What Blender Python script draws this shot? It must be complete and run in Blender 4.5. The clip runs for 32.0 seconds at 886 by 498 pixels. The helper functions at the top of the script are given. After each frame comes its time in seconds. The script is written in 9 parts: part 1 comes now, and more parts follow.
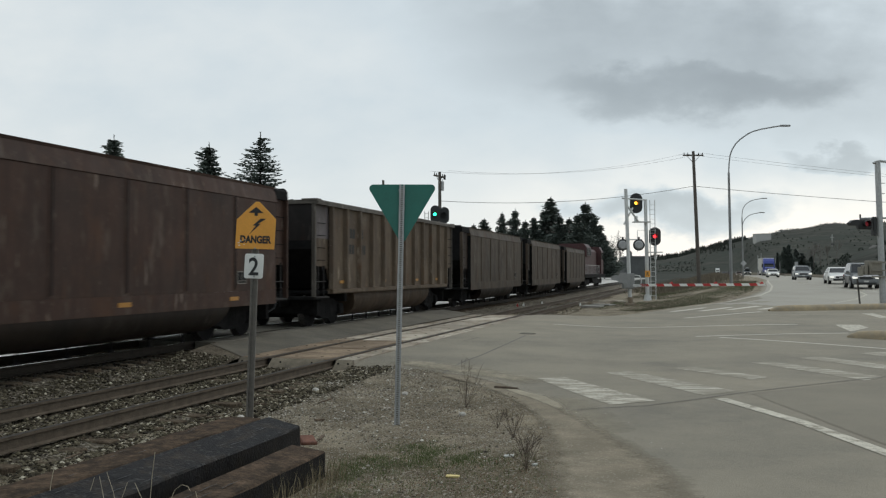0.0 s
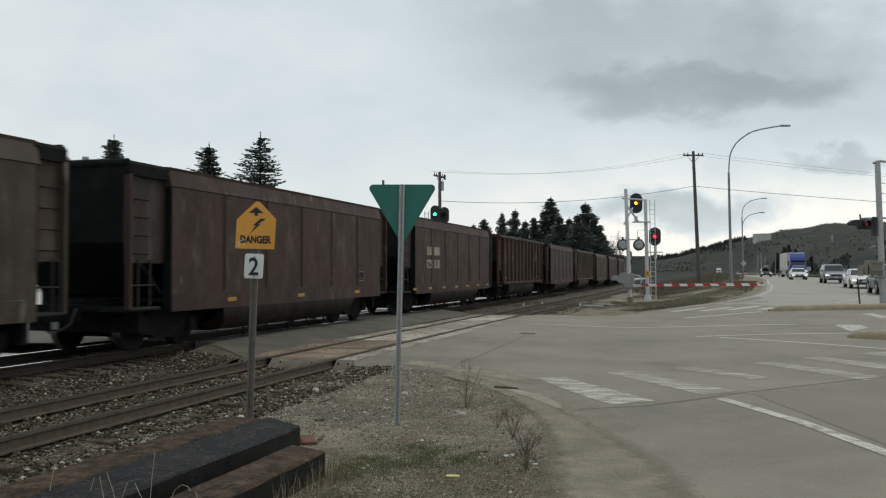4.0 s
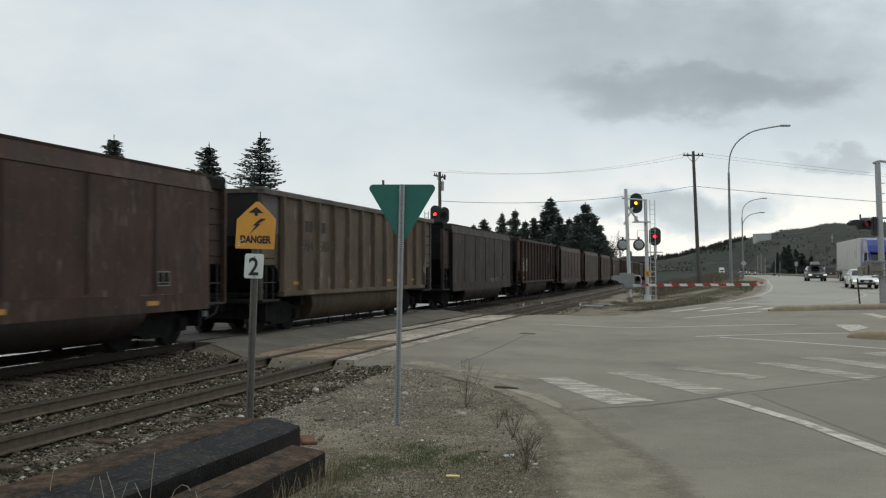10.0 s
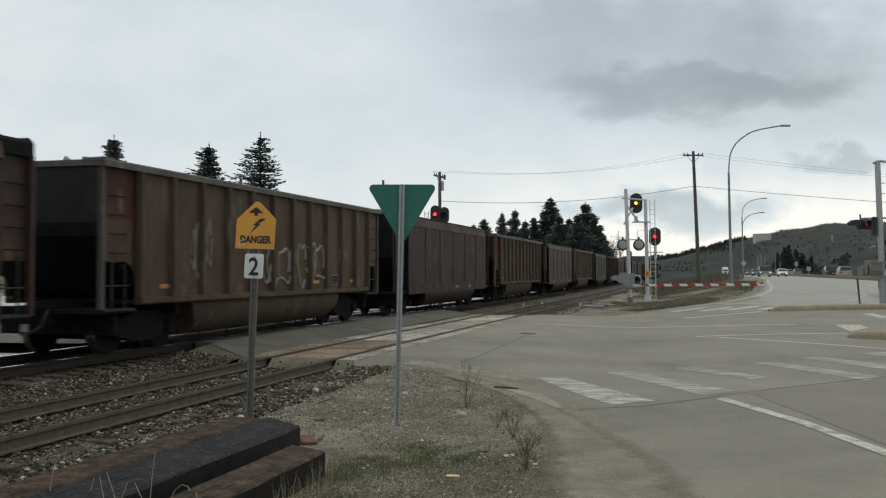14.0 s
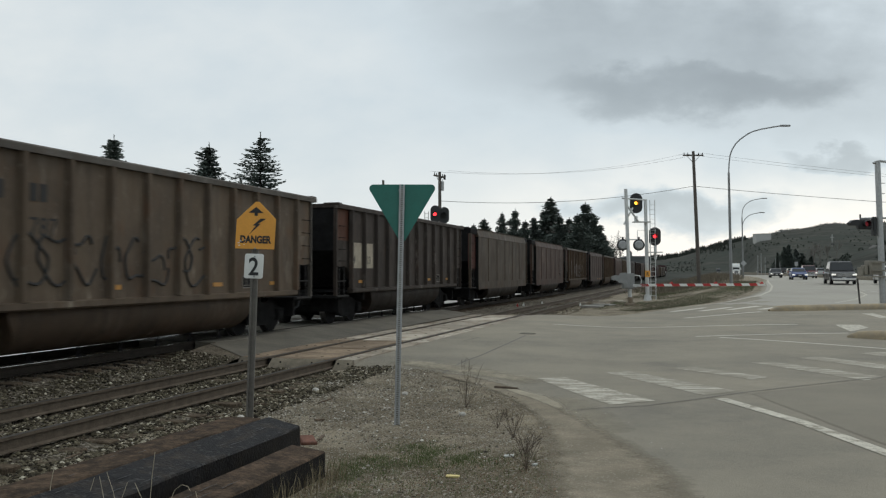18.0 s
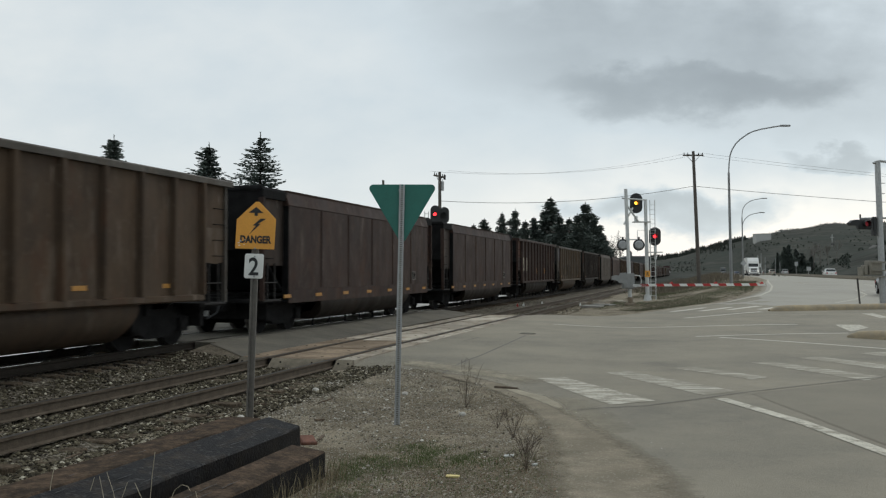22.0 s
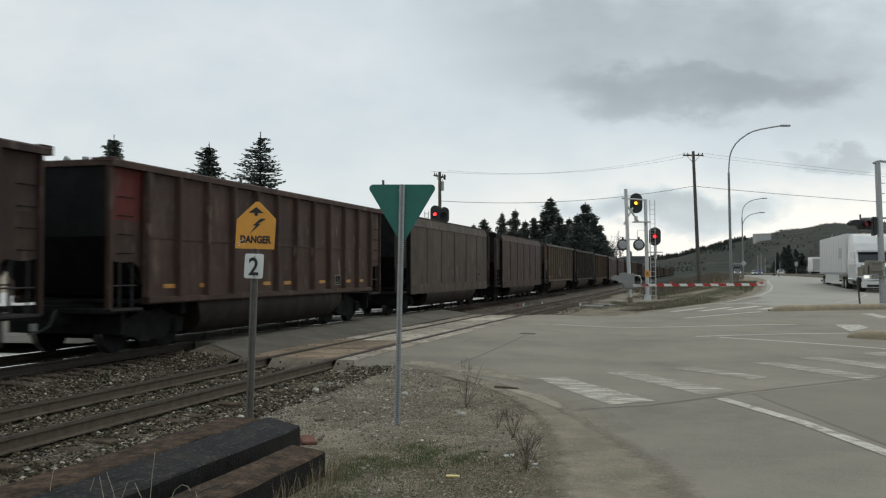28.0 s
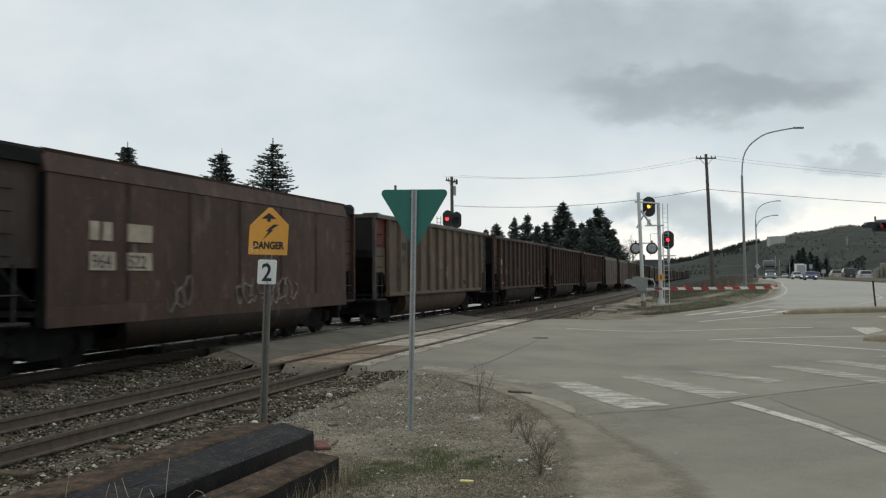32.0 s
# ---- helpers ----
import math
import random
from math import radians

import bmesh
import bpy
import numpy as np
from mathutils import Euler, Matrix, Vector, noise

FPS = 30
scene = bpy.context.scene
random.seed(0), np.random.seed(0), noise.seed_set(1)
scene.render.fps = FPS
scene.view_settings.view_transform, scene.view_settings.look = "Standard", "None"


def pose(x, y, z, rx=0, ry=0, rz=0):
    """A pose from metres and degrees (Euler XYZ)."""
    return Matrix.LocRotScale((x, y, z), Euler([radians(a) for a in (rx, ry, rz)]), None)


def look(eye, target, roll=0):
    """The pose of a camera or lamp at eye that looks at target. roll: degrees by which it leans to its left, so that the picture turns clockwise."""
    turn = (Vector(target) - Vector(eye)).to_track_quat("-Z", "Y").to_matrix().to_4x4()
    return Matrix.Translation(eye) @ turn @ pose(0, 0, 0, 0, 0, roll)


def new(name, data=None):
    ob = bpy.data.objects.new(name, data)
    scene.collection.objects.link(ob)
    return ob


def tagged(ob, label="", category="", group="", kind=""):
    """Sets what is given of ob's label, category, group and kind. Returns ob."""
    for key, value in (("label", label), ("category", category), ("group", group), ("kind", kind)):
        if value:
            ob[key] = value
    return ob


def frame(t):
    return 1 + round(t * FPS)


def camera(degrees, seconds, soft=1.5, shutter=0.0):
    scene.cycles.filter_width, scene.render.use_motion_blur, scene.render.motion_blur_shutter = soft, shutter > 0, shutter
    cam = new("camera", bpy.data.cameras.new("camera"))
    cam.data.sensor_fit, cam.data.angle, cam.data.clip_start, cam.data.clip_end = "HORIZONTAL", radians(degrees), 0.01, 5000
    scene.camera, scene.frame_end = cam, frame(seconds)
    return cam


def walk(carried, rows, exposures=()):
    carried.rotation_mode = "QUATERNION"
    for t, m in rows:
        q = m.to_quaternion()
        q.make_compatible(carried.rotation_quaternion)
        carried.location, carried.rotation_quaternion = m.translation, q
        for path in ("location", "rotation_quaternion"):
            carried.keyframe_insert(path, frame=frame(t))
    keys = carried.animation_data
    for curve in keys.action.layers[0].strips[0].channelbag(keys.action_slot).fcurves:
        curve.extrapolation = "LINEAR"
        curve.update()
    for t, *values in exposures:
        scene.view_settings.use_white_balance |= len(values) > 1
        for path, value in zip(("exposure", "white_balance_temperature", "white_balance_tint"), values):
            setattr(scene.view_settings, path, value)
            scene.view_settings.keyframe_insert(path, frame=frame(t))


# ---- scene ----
# World axes: y runs along the railway (away from the viewer), x to the right, z up; the rail top of the main track is z = 0.
cam = camera(52.2, 32.0, soft=1.25, shutter=0.25)
LENS, YAW = 1600.0, 15.908
STAND = pose(0, 0, 1.637, 91.396, 0, YAW)
walk(cam, [(0.0, STAND), (16.0, STAND), (31.0, STAND), (31.25, pose(0, 0, 1.637, 91.45, 0.05, YAW + 0.14)),
           (31.5, pose(0, 0, 1.637, 91.535, 0.14, YAW + 0.36)), (31.75, pose(0, 0, 1.637, 91.62, 0.24, YAW + 0.58)), (32.0, pose(0, 0, 1.637, 91.70, 0.32, YAW + 0.80))],
     exposures=[(0.0, 0.0), (32.0, 0.0)])

# ---------------- light ----------------
world = bpy.data.worlds.new("overcast")
scene.world = world
world.use_nodes = True


def make_sky():
    nt = world.node_tree
    nt.nodes.clear()
    N, L = nt.nodes.new, nt.links.new
    out, bg = N("ShaderNodeOutputWorld"), N("ShaderNodeBackground")
    sky = N("ShaderNodeTexSky")
    sky.sky_type, sky.sun_disc = "NISHITA", False
    sky.sun_elevation, sky.sun_rotation = radians(28), radians(40)
    tc, sep = N("ShaderNodeTexCoord"), N("ShaderNodeSeparateXYZ")
    L(tc.outputs["Generated"], sep.inputs[0])
    # turn to the valley's axis and spread the directions on an upright plane: u sideways, v upwards
    rot = N("ShaderNodeVectorRotate"); rot.rotation_type = "Z_AXIS"; rot.inputs["Angle"].default_value = radians(-YAW)
    L(tc.outputs["Generated"], rot.inputs["Vector"])
    rs = N("ShaderNodeSeparateXYZ"); L(rot.outputs[0], rs.inputs[0])
    fw = N("ShaderNodeMath"); fw.operation = "MAXIMUM"; fw.inputs[1].default_value = 0.12
    L(rs.outputs[1], fw.inputs[0])

    def math_node(op, a, b):
        m = N("ShaderNodeMath"); m.operation = op
        for k, v in enumerate((a, b)):
            if isinstance(v, (int, float)):
                m.inputs[k].default_value = v
            else:
                L(v, m.inputs[k])
        return m.outputs[0]

    def span(v, a, b, c, d, smooth=True):
        m = N("ShaderNodeMapRange"); m.interpolation_type = "SMOOTHSTEP" if smooth else "LINEAR"
        for k, q in enumerate((a, b, c, d)):
            m.inputs[k + 1].default_value = q
        L(v, m.inputs[0])
        return m.outputs[0]

    def noisy(vec, scale, detail, stretch):
        mp = N("ShaderNodeMapping"); mp.inputs["Scale"].default_value = stretch
        L(vec, mp.inputs[0])
        n = N("ShaderNodeTexNoise"); n.inputs["Scale"].default_value, n.inputs["Detail"].default_value = scale, detail
        n.inputs["Roughness"].default_value = 0.55
        L(mp.outputs[0], n.inputs[0])
        return n.outputs[0]
    u0, v0 = math_node("DIVIDE", rs.outputs[0], fw.outputs[0]), math_node("DIVIDE", rs.outputs[2], fw.outputs[0])
    uv = N("ShaderNodeCombineXYZ"); L(u0, uv.inputs[0]); L(v0, uv.inputs[1])
    uv.inputs[2].default_value = CLOUD_SHIFT
    w1, w2 = noisy(uv.outputs[0], 5.0, 6, (1, 1.8, 1)), noisy(uv.outputs[0], 9.0, 5, (1.3, 2.2, 1.7))
    u = math_node("ADD", u0, math_node("MULTIPLY", math_node("SUBTRACT", w1, 0.5), 0.30))
    v = math_node("ADD", v0, math_node("MULTIPLY", math_node("SUBTRACT", w2, 0.5), 0.09))
    # brightness of the cloud cover: thin on the left, thicker on the right
    tone = math_node("ADD", span(u0, -0.5, 0.35, 0.69, 0.575, False), math_node("MULTIPLY", math_node("SUBTRACT", w1, 0.5), 0.26))
    tone = math_node("ADD", tone, math_node("MULTIPLY", math_node("SUBTRACT", w2, 0.5), 0.10))

    def bank(cu, cv, ru, rv, depth):
        a = math_node("DIVIDE", math_node("SUBTRACT", u, cu), ru)
        b = math_node("DIVIDE", math_node("SUBTRACT", v, cv), rv)
        d = math_node("ADD", math_node("MULTIPLY", a, a), math_node("MULTIPLY", b, b))
        return span(d, 0.0, 1.0, depth, 0.0)
    low = math_node("MULTIPLY", span(v, 0.0, 0.17, 1.0, 0.0), span(u0, -0.2, 0.36, 0.12, 1.0))
    tone = math_node("ADD", tone, math_node("MULTIPLY", low, 0.55))
    for c in CLOUD_BANKS:
        tone = math_node("SUBTRACT", tone, bank(*c))
    ramp = N("ShaderNodeValToRGB")
    ramp.color_ramp.elements[0].position, ramp.color_ramp.elements[0].color = 0.0, (0.17, 0.195, 0.215, 1)
    ramp.color_ramp.elements[1].position, ramp.color_ramp.elements[1].color = 1.0, (0.98, 0.96, 0.90, 1)
    e = ramp.color_ramp.elements.new(0.36); e.color = (0.345, 0.392, 0.418, 1)
    e = ramp.color_ramp.elements.new(0.62); e.color = (0.604, 0.676, 0.713, 1)
    L(tone, ramp.inputs[0])
    # thin blue-grey of the sky itself
    sc = N("ShaderNodeMix"); sc.data_type = "RGBA"; sc.blend_type = "ADD"; sc.inputs[0].default_value = 0.008
    L(ramp.outputs[0], sc.inputs[6]); L(sky.outputs[0], sc.inputs[7])
    L(sc.outputs[2], bg.inputs[0])
    bg.inputs[1].default_value = SKY_STRENGTH
    L(bg.outputs[0], out.inputs[0])


CLOUD_SHIFT = 2.3
# banks of thicker cloud: centre (sideways, up), half width, half height, depth
CLOUD_BANKS = [(0.235, 0.245, 0.28, 0.095, 0.15), (0.27, 0.20, 0.17, 0.035, 0.13), (0.27, 0.062, 0.16, 0.032, 0.42), (0.42, 0.125, 0.08, 0.014, 0.16), (0.05, 0.30, 0.25, 0.05, 0.05)]
SKY_STRENGTH = 1.0
make_sky()
sun_lamp = bpy.data.lights.new("sun", "SUN")
sun_lamp.energy, sun_lamp.angle, sun_lamp.color = 0.7, radians(25), (1.0, 0.96, 0.9)
sun = new("sun", sun_lamp)
sun.matrix_world = look((0, 0, 60), (-28, -40, 0))

# ---------------- materials ----------------
MATS = {}


def mat(name, color, rough=0.7, metal=0.0, var=0.25, scale=3.0, bump=0.2, fine=60.0, streak=0.0, tint=None, tint_at=0.62, spec=0.5, glow=None, relief=0.01, speck=None, each=0.0):
    """Procedural surface: base colour varied at two scales, optional vertical streaks and stains of a second colour, fine bump."""
    if name in MATS:
        return MATS[name]
    m = bpy.data.materials.new(name)
    m.use_nodes = True
    nt = m.node_tree
    N, L = nt.nodes.new, nt.links.new
    b = nt.nodes["Principled BSDF"]
    b.inputs["Roughness"].default_value, b.inputs["Metallic"].default_value = rough, metal
    b.inputs["Specular IOR Level"].default_value = spec
    tc, oi = N("ShaderNodeTexCoord"), N("ShaderNodeObjectInfo")
    add = N("ShaderNodeVectorMath"); add.operation = "MULTIPLY_ADD"
    add.inputs[1].default_value = (37.0, 19.0, 11.0)
    rc = N("ShaderNodeCombineXYZ")
    for i in range(3):
        L(oi.outputs["Random"], rc.inputs[i])
    L(rc.outputs[0], add.inputs[0]); L(tc.outputs["Object"], add.inputs[2])
    mp = N("ShaderNodeMapping"); mp.inputs["Scale"].default_value = (1, 1, 1 - 0.88 * streak)
    L(add.outputs[0], mp.inputs[0])
    n1 = N("ShaderNodeTexNoise"); n1.inputs["Scale"].default_value = scale; n1.inputs["Detail"].default_value = 5
    n1.inputs["Roughness"].default_value = 0.62
    L(mp.outputs[0], n1.inputs[0])
    n2 = N("ShaderNodeTexNoise"); n2.inputs["Scale"].default_value = fine; n2.inputs["Detail"].default_value = 3
    L(add.outputs[0], n2.inputs[0])
    c = Vector(color)
    r1 = N("ShaderNodeValToRGB")
    r1.color_ramp.elements[0].position, r1.color_ramp.elements[1].position = 0.3, 0.7
    r1.color_ramp.elements[0].color = (*(c * (1 - var)), 1)
    r1.color_ramp.elements[1].color = (*(c * (1 + var)), 1)
    L(n1.outputs[0], r1.inputs[0])
    r2 = N("ShaderNodeMapRange"); r2.inputs[1].default_value, r2.inputs[2].default_value = 0.3, 0.7
    r2.inputs[3].default_value, r2.inputs[4].default_value = 1 - var * 0.6, 1 + var * 0.6
    L(n2.outputs[0], r2.inputs[0])
    mu = N("ShaderNodeMix"); mu.data_type = "RGBA"; mu.blend_type = "MULTIPLY"; mu.inputs[0].default_value = 1.0
    L(r1.outputs[0], mu.inputs[6]); L(r2.outputs[0], mu.inputs[7])
    last = mu.outputs[2]
    if each:
        ov = N("ShaderNodeMapRange"); ov.inputs[3].default_value, ov.inputs[4].default_value = 1 - each, 1 + each
        L(oi.outputs["Random"], ov.inputs[0])
        me_ = N("ShaderNodeMix"); me_.data_type = "RGBA"; me_.blend_type = "MULTIPLY"; me_.inputs[0].default_value = 1.0
        L(last, me_.inputs[6]); L(ov.outputs[0], me_.inputs[7])
        last = me_.outputs[2]
    if tint:
        n3 = N("ShaderNodeTexNoise"); n3.inputs["Scale"].default_value = scale * 0.6; n3.inputs["Detail"].default_value = 6
        n3.inputs["Roughness"].default_value = 0.7
        of = N("ShaderNodeVectorMath"); of.operation = "ADD"; of.inputs[1].default_value = (5.3, 9.1, 2.2)
        L(mp.outputs[0], of.inputs[0]); L(of.outputs[0], n3.inputs[0])
        f = N("ShaderNodeMapRange"); f.inputs[1].default_value, f.inputs[2].default_value = tint_at - 0.12, tint_at + 0.12
        f.inputs[4].default_value = 0.85
        L(n3.outputs[0], f.inputs[0])
        mt = N("ShaderNodeMix"); mt.data_type = "RGBA"; mt.inputs[7].default_value = (*tint, 1)
        L(f.outputs[0], mt.inputs[0]); L(last, mt.inputs[6])
        last = mt.outputs[2]
    if speck:
        vo = N("ShaderNodeTexVoronoi"); vo.inputs["Scale"].default_value = speck[1]
        L(add.outputs[0], vo.inputs["Vector"])
        sr = N("ShaderNodeSeparateColor"); L(vo.outputs["Color"], sr.inputs[0])
        th = N("ShaderNodeMapRange"); th.inputs[1].default_value, th.inputs[2].default_value, th.inputs[4].default_value = speck[2], speck[2] + 0.03, speck[3]
        L(sr.outputs[0], th.inputs[0])
        ms = N("ShaderNodeMix"); ms.data_type = "RGBA"; ms.inputs[7].default_value = (*speck[0], 1)
        L(th.outputs[0], ms.inputs[0]); L(last, ms.inputs[6])
        last = ms.outputs[2]
    L(last, b.inputs["Base Color"])
    rr = N("ShaderNodeMapRange"); rr.inputs[3].default_value, rr.inputs[4].default_value = max(rough - 0.12, 0.02), min(rough + 0.12, 1)
    L(n1.outputs[0], rr.inputs[0]); L(rr.outputs[0], b.inputs["Roughness"])
    if bump:
        bp = N("ShaderNodeBump"); bp.inputs["Strength"].default_value, bp.inputs["Distance"].default_value = bump, relief
        L(n2.outputs[0], bp.inputs["Height"]); L(bp.outputs[0], b.inputs["Normal"])
    if glow:
        b.inputs["Emission Color"].default_value = (*glow[:3], 1)
        b.inputs["Emission Strength"].default_value = glow[3]
    MATS[name] = m
    return m


M_ASPHALT = mat("asphalt", (0.198, 0.179, 0.138), 0.78, var=0.22, scale=0.45, bump=1.0, fine=75, tint=(0.282, 0.25, 0.188), tint_at=0.53, spec=0.38, speck=((0.32, 0.295, 0.24), 85.0, 0.90, 0.35))
# Darker asphalt copy: the train's ambient shade is put into its colour.
M_DARKROAD = mat("asphalt darkened with train shade", (0.115, 0.105, 0.085), 0.85, var=0.3, scale=0.9, bump=0.6, fine=70, tint=(0.17, 0.152, 0.118), tint_at=0.6, spec=0.25)
M_DIRT = mat("gravelly dirt", (0.31, 0.268, 0.196), 0.95, var=0.45, scale=1.7, bump=1.0, fine=60, tint=(0.142, 0.117, 0.08), tint_at=0.50, spec=0.1, relief=0.05, speck=((0.46, 0.43, 0.37), 52.0, 0.86, 0.75))
M_SOIL = mat("trodden brown dirt", (0.15, 0.125, 0.093), 0.95, var=0.35, scale=3.0, bump=0.9, fine=50, tint=(0.075, 0.062, 0.046), tint_at=0.52, spec=0.1, relief=0.03, speck=((0.30, 0.275, 0.225), 45.0, 0.88, 0.6))
M_BALLAST = mat("ballast", (0.085, 0.073, 0.056), 0.95, var=0.5, scale=5, bump=1.0, fine=26, spec=0.12, relief=0.05, speck=((0.24, 0.215, 0.175), 22.0, 0.75, 0.8))
M_STONE = mat("crushed stone", (0.24, 0.22, 0.19), 0.9, var=0.6, scale=9, bump=0.4, fine=60, spec=0.2)
M_CONC = mat("crossing concrete", (0.40, 0.36, 0.295), 0.9, var=0.24, scale=1.6, bump=0.5, fine=55, tint=(0.17, 0.125, 0.082), tint_at=0.53, spec=0.3, each=0.3)
M_CONCRUST = mat("rust-stained crossing concrete", (0.25, 0.19, 0.13), 0.9, var=0.3, scale=2.0, bump=0.5, fine=55, tint=(0.12, 0.085, 0.055), tint_at=0.5, spec=0.3, each=0.2)
M_RAILDULL = mat("dull rail head", (0.034, 0.028, 0.023), 0.7, 0.1, var=0.2, scale=8, bump=0.1)
M_RUBBER = mat("black flangeway rubber", (0.014, 0.013, 0.012), 0.9, var=0.4, scale=6, bump=0.3, spec=0.1)
M_RAIL = mat("rusty rail", (0.105, 0.083, 0.062), 0.7, 0.1, var=0.3, scale=6, bump=0.25, spec=0.2)
M_RAILMAIN = mat("dark main line rail", (0.035, 0.028, 0.022), 0.75, 0.1, var=0.3, scale=6, bump=0.25, spec=0.2)
M_RAILTOP = mat("polished rail head", (0.62, 0.61, 0.59), 0.15, 0.95, var=0.15, scale=8, bump=0.1)
M_PLATE_END = mat("dirty grey concrete end", (0.19, 0.165, 0.125), 0.9, var=0.3, scale=4, bump=0.4, fine=50, tint=(0.085, 0.075, 0.06), tint_at=0.58, spec=0.2)
M_TIE = mat("weathered sleeper", (0.085, 0.065, 0.046), 0.95, var=0.5, scale=8, bump=1.0, fine=45, spec=0.1, tint=(0.14, 0.12, 0.09), tint_at=0.6)
M_CREO = mat("creosoted timber", (0.014, 0.0135, 0.014), 0.55, var=0.5, scale=7, bump=0.7, fine=40, tint=(0.028, 0.023, 0.019), tint_at=0.6, spec=0.12)
M_CREOTOP = mat("worn creosoted timber top", (0.012, 0.012, 0.013), 0.7, var=0.55, scale=6, bump=1.0, fine=40, tint=(0.05, 0.038, 0.028), tint_at=0.6, spec=0.16, speck=((0.07, 0.068, 0.066), 30.0, 0.9, 0.5))
M_OLDWOOD = mat("old brown timber", (0.098, 0.068, 0.047), 0.95, var=0.5, scale=8, bump=1.0, fine=35, tint=(0.024, 0.020, 0.016), tint_at=0.50, spec=0.1)


def worn_paint(name, color, under, keep, scale=5.0, stretch=(1, 1, 1), ramp=0.05):
    """Road paint flaked away in patches down to the asphalt; keep: share of paint left."""
    m = mat(name, color, 0.8, var=0.14, scale=4, bump=0.5, fine=50)
    nt = m.node_tree
    N, L = nt.nodes.new, nt.links.new
    b = nt.nodes["Principled BSDF"]
    old = b.inputs["Base Color"].links[0].from_socket
    tc, mp = N("ShaderNodeTexCoord"), N("ShaderNodeMapping")
    mp.inputs["Scale"].default_value = stretch
    mp.inputs["Rotation"].default_value = (0, 0, radians(-32))
    L(tc.outputs["Object"], mp.inputs[0])
    total = None
    for sc, wt in ((scale, 0.6), (scale * 6, 0.4)):
        n = N("ShaderNodeTexNoise"); n.inputs["Scale"].default_value, n.inputs["Detail"].default_value, n.inputs["Roughness"].default_value = sc, 7, 0.7
        L(mp.outputs[0], n.inputs[0])
        k = N("ShaderNodeMath"); k.operation = "MULTIPLY_ADD"; k.inputs[1].default_value = wt
        if total:
            L(total, k.inputs[2])
        else:
            k.inputs[2].default_value = 0.0
        L(n.outputs[0], k.inputs[0])
        total = k.outputs[0]
    f = N("ShaderNodeMapRange"); f.inputs[1].default_value, f.inputs[2].default_value = 0.5 + (keep - 0.5) * 0.35 - ramp, 0.5 + (keep - 0.5) * 0.35 + ramp
    L(total, f.inputs[0])
    x = N("ShaderNodeMix"); x.data_type = "RGBA"; x.inputs[7].default_value = (*under, 1)
    L(f.outputs[0], x.inputs[0]); L(old, x.inputs[6]); L(x.outputs[2], b.inputs["Base Color"])
    return m


M_PAINT = worn_paint("road paint", (0.52, 0.49, 0.41), (0.232, 0.209, 0.16), 0.60, 5.0)
M_BAR = worn_paint("worn crosswalk paint", (0.54, 0.51, 0.43), (0.232, 0.209, 0.16), 0.44, 4.0, (0.7, 1.7, 1))
M_FADED = worn_paint("faded road paint", (0.50, 0.475, 0.40), (0.232, 0.209, 0.16), 0.40, 3.0, (0.5, 2.2, 1))
M_LINE = worn_paint("fresh lane paint", (0.60, 0.575, 0.50), (0.232, 0.209, 0.16), 0.85, 5.0)
M_KERB = mat("kerb yellow concrete", (0.36, 0.285, 0.175), 0.85, var=0.25, scale=3, bump=0.5, tint=(0.25, 0.225, 0.18), tint_at=0.52)
M_GALV = mat("galvanised steel", (0.36, 0.37, 0.37), 0.5, 0.6, var=0.15, scale=10, bump=0.1)
M_SILVER = mat("aluminium paint", (0.52, 0.53, 0.52), 0.5, 0.3, var=0.12, scale=6, bump=0.1)
M_BLACK = mat("black paint", (0.012, 0.013, 0.014), 0.5, var=0.3, scale=8, bump=0.1)
M_DARK = mat("grimy underframe", (0.016, 0.0155, 0.0155), 0.9, spec=0.1, var=0.45, scale=5, bump=0.4)
M_STEELW = mat("wheel tread", (0.2, 0.19, 0.18), 0.4, 0.85, var=0.2, scale=6, bump=0.1)
# Coal black that also holds the shade of the gaps between cars.
M_COAL_SHADE = mat("coal black with recess shade", (0.0105, 0.0105, 0.0108), 0.85, var=0.5, scale=3, bump=0.3, spec=0.1)
M_COAL = mat("coal", (0.02, 0.02, 0.02), 0.7, var=0.6, scale=7, bump=1.0, fine=18, relief=0.06)


# ---------------- mesh helpers ----------------
def shape():
    return bmesh.new()


def box(bm, x0, y0, z0, x1, y1, z1):
    v = [bm.verts.new(p) for p in ((x0, y0, z0), (x1, y0, z0), (x1, y1, z0), (x0, y1, z0), (x0, y0, z1), (x1, y0, z1), (x1, y1, z1), (x0, y1, z1))]
    for q in ((3, 2, 1, 0), (4, 5, 6, 7), (0, 1, 5, 4), (1, 2, 6, 5), (2, 3, 7, 6), (3, 0, 4, 7)):
        bm.faces.new([v[i] for i in q])
    return bm


def tube(bm, a, b, ra, rb=None, n=10, cap=True):
    """A round bar from a to b."""
    a, b = Vector(a), Vector(b)
    rb = ra if rb is None else rb
    w = (b - a).normalized()
    u = w.orthogonal().normalized()
    v = w.cross(u)
    ring = [[bm.verts.new(p + (u * math.cos(2 * math.pi * i / n) + v * math.sin(2 * math.pi * i / n)) * r) for i in range(n)] for p, r in ((a, ra), (b, rb))]
    for i in range(n):
        bm.faces.new((ring[0][i], ring[0][(i + 1) % n], ring[1][(i + 1) % n], ring[1][i]))
    if cap:
        bm.faces.new(ring[0][::-1]); bm.faces.new(ring[1])
    return bm


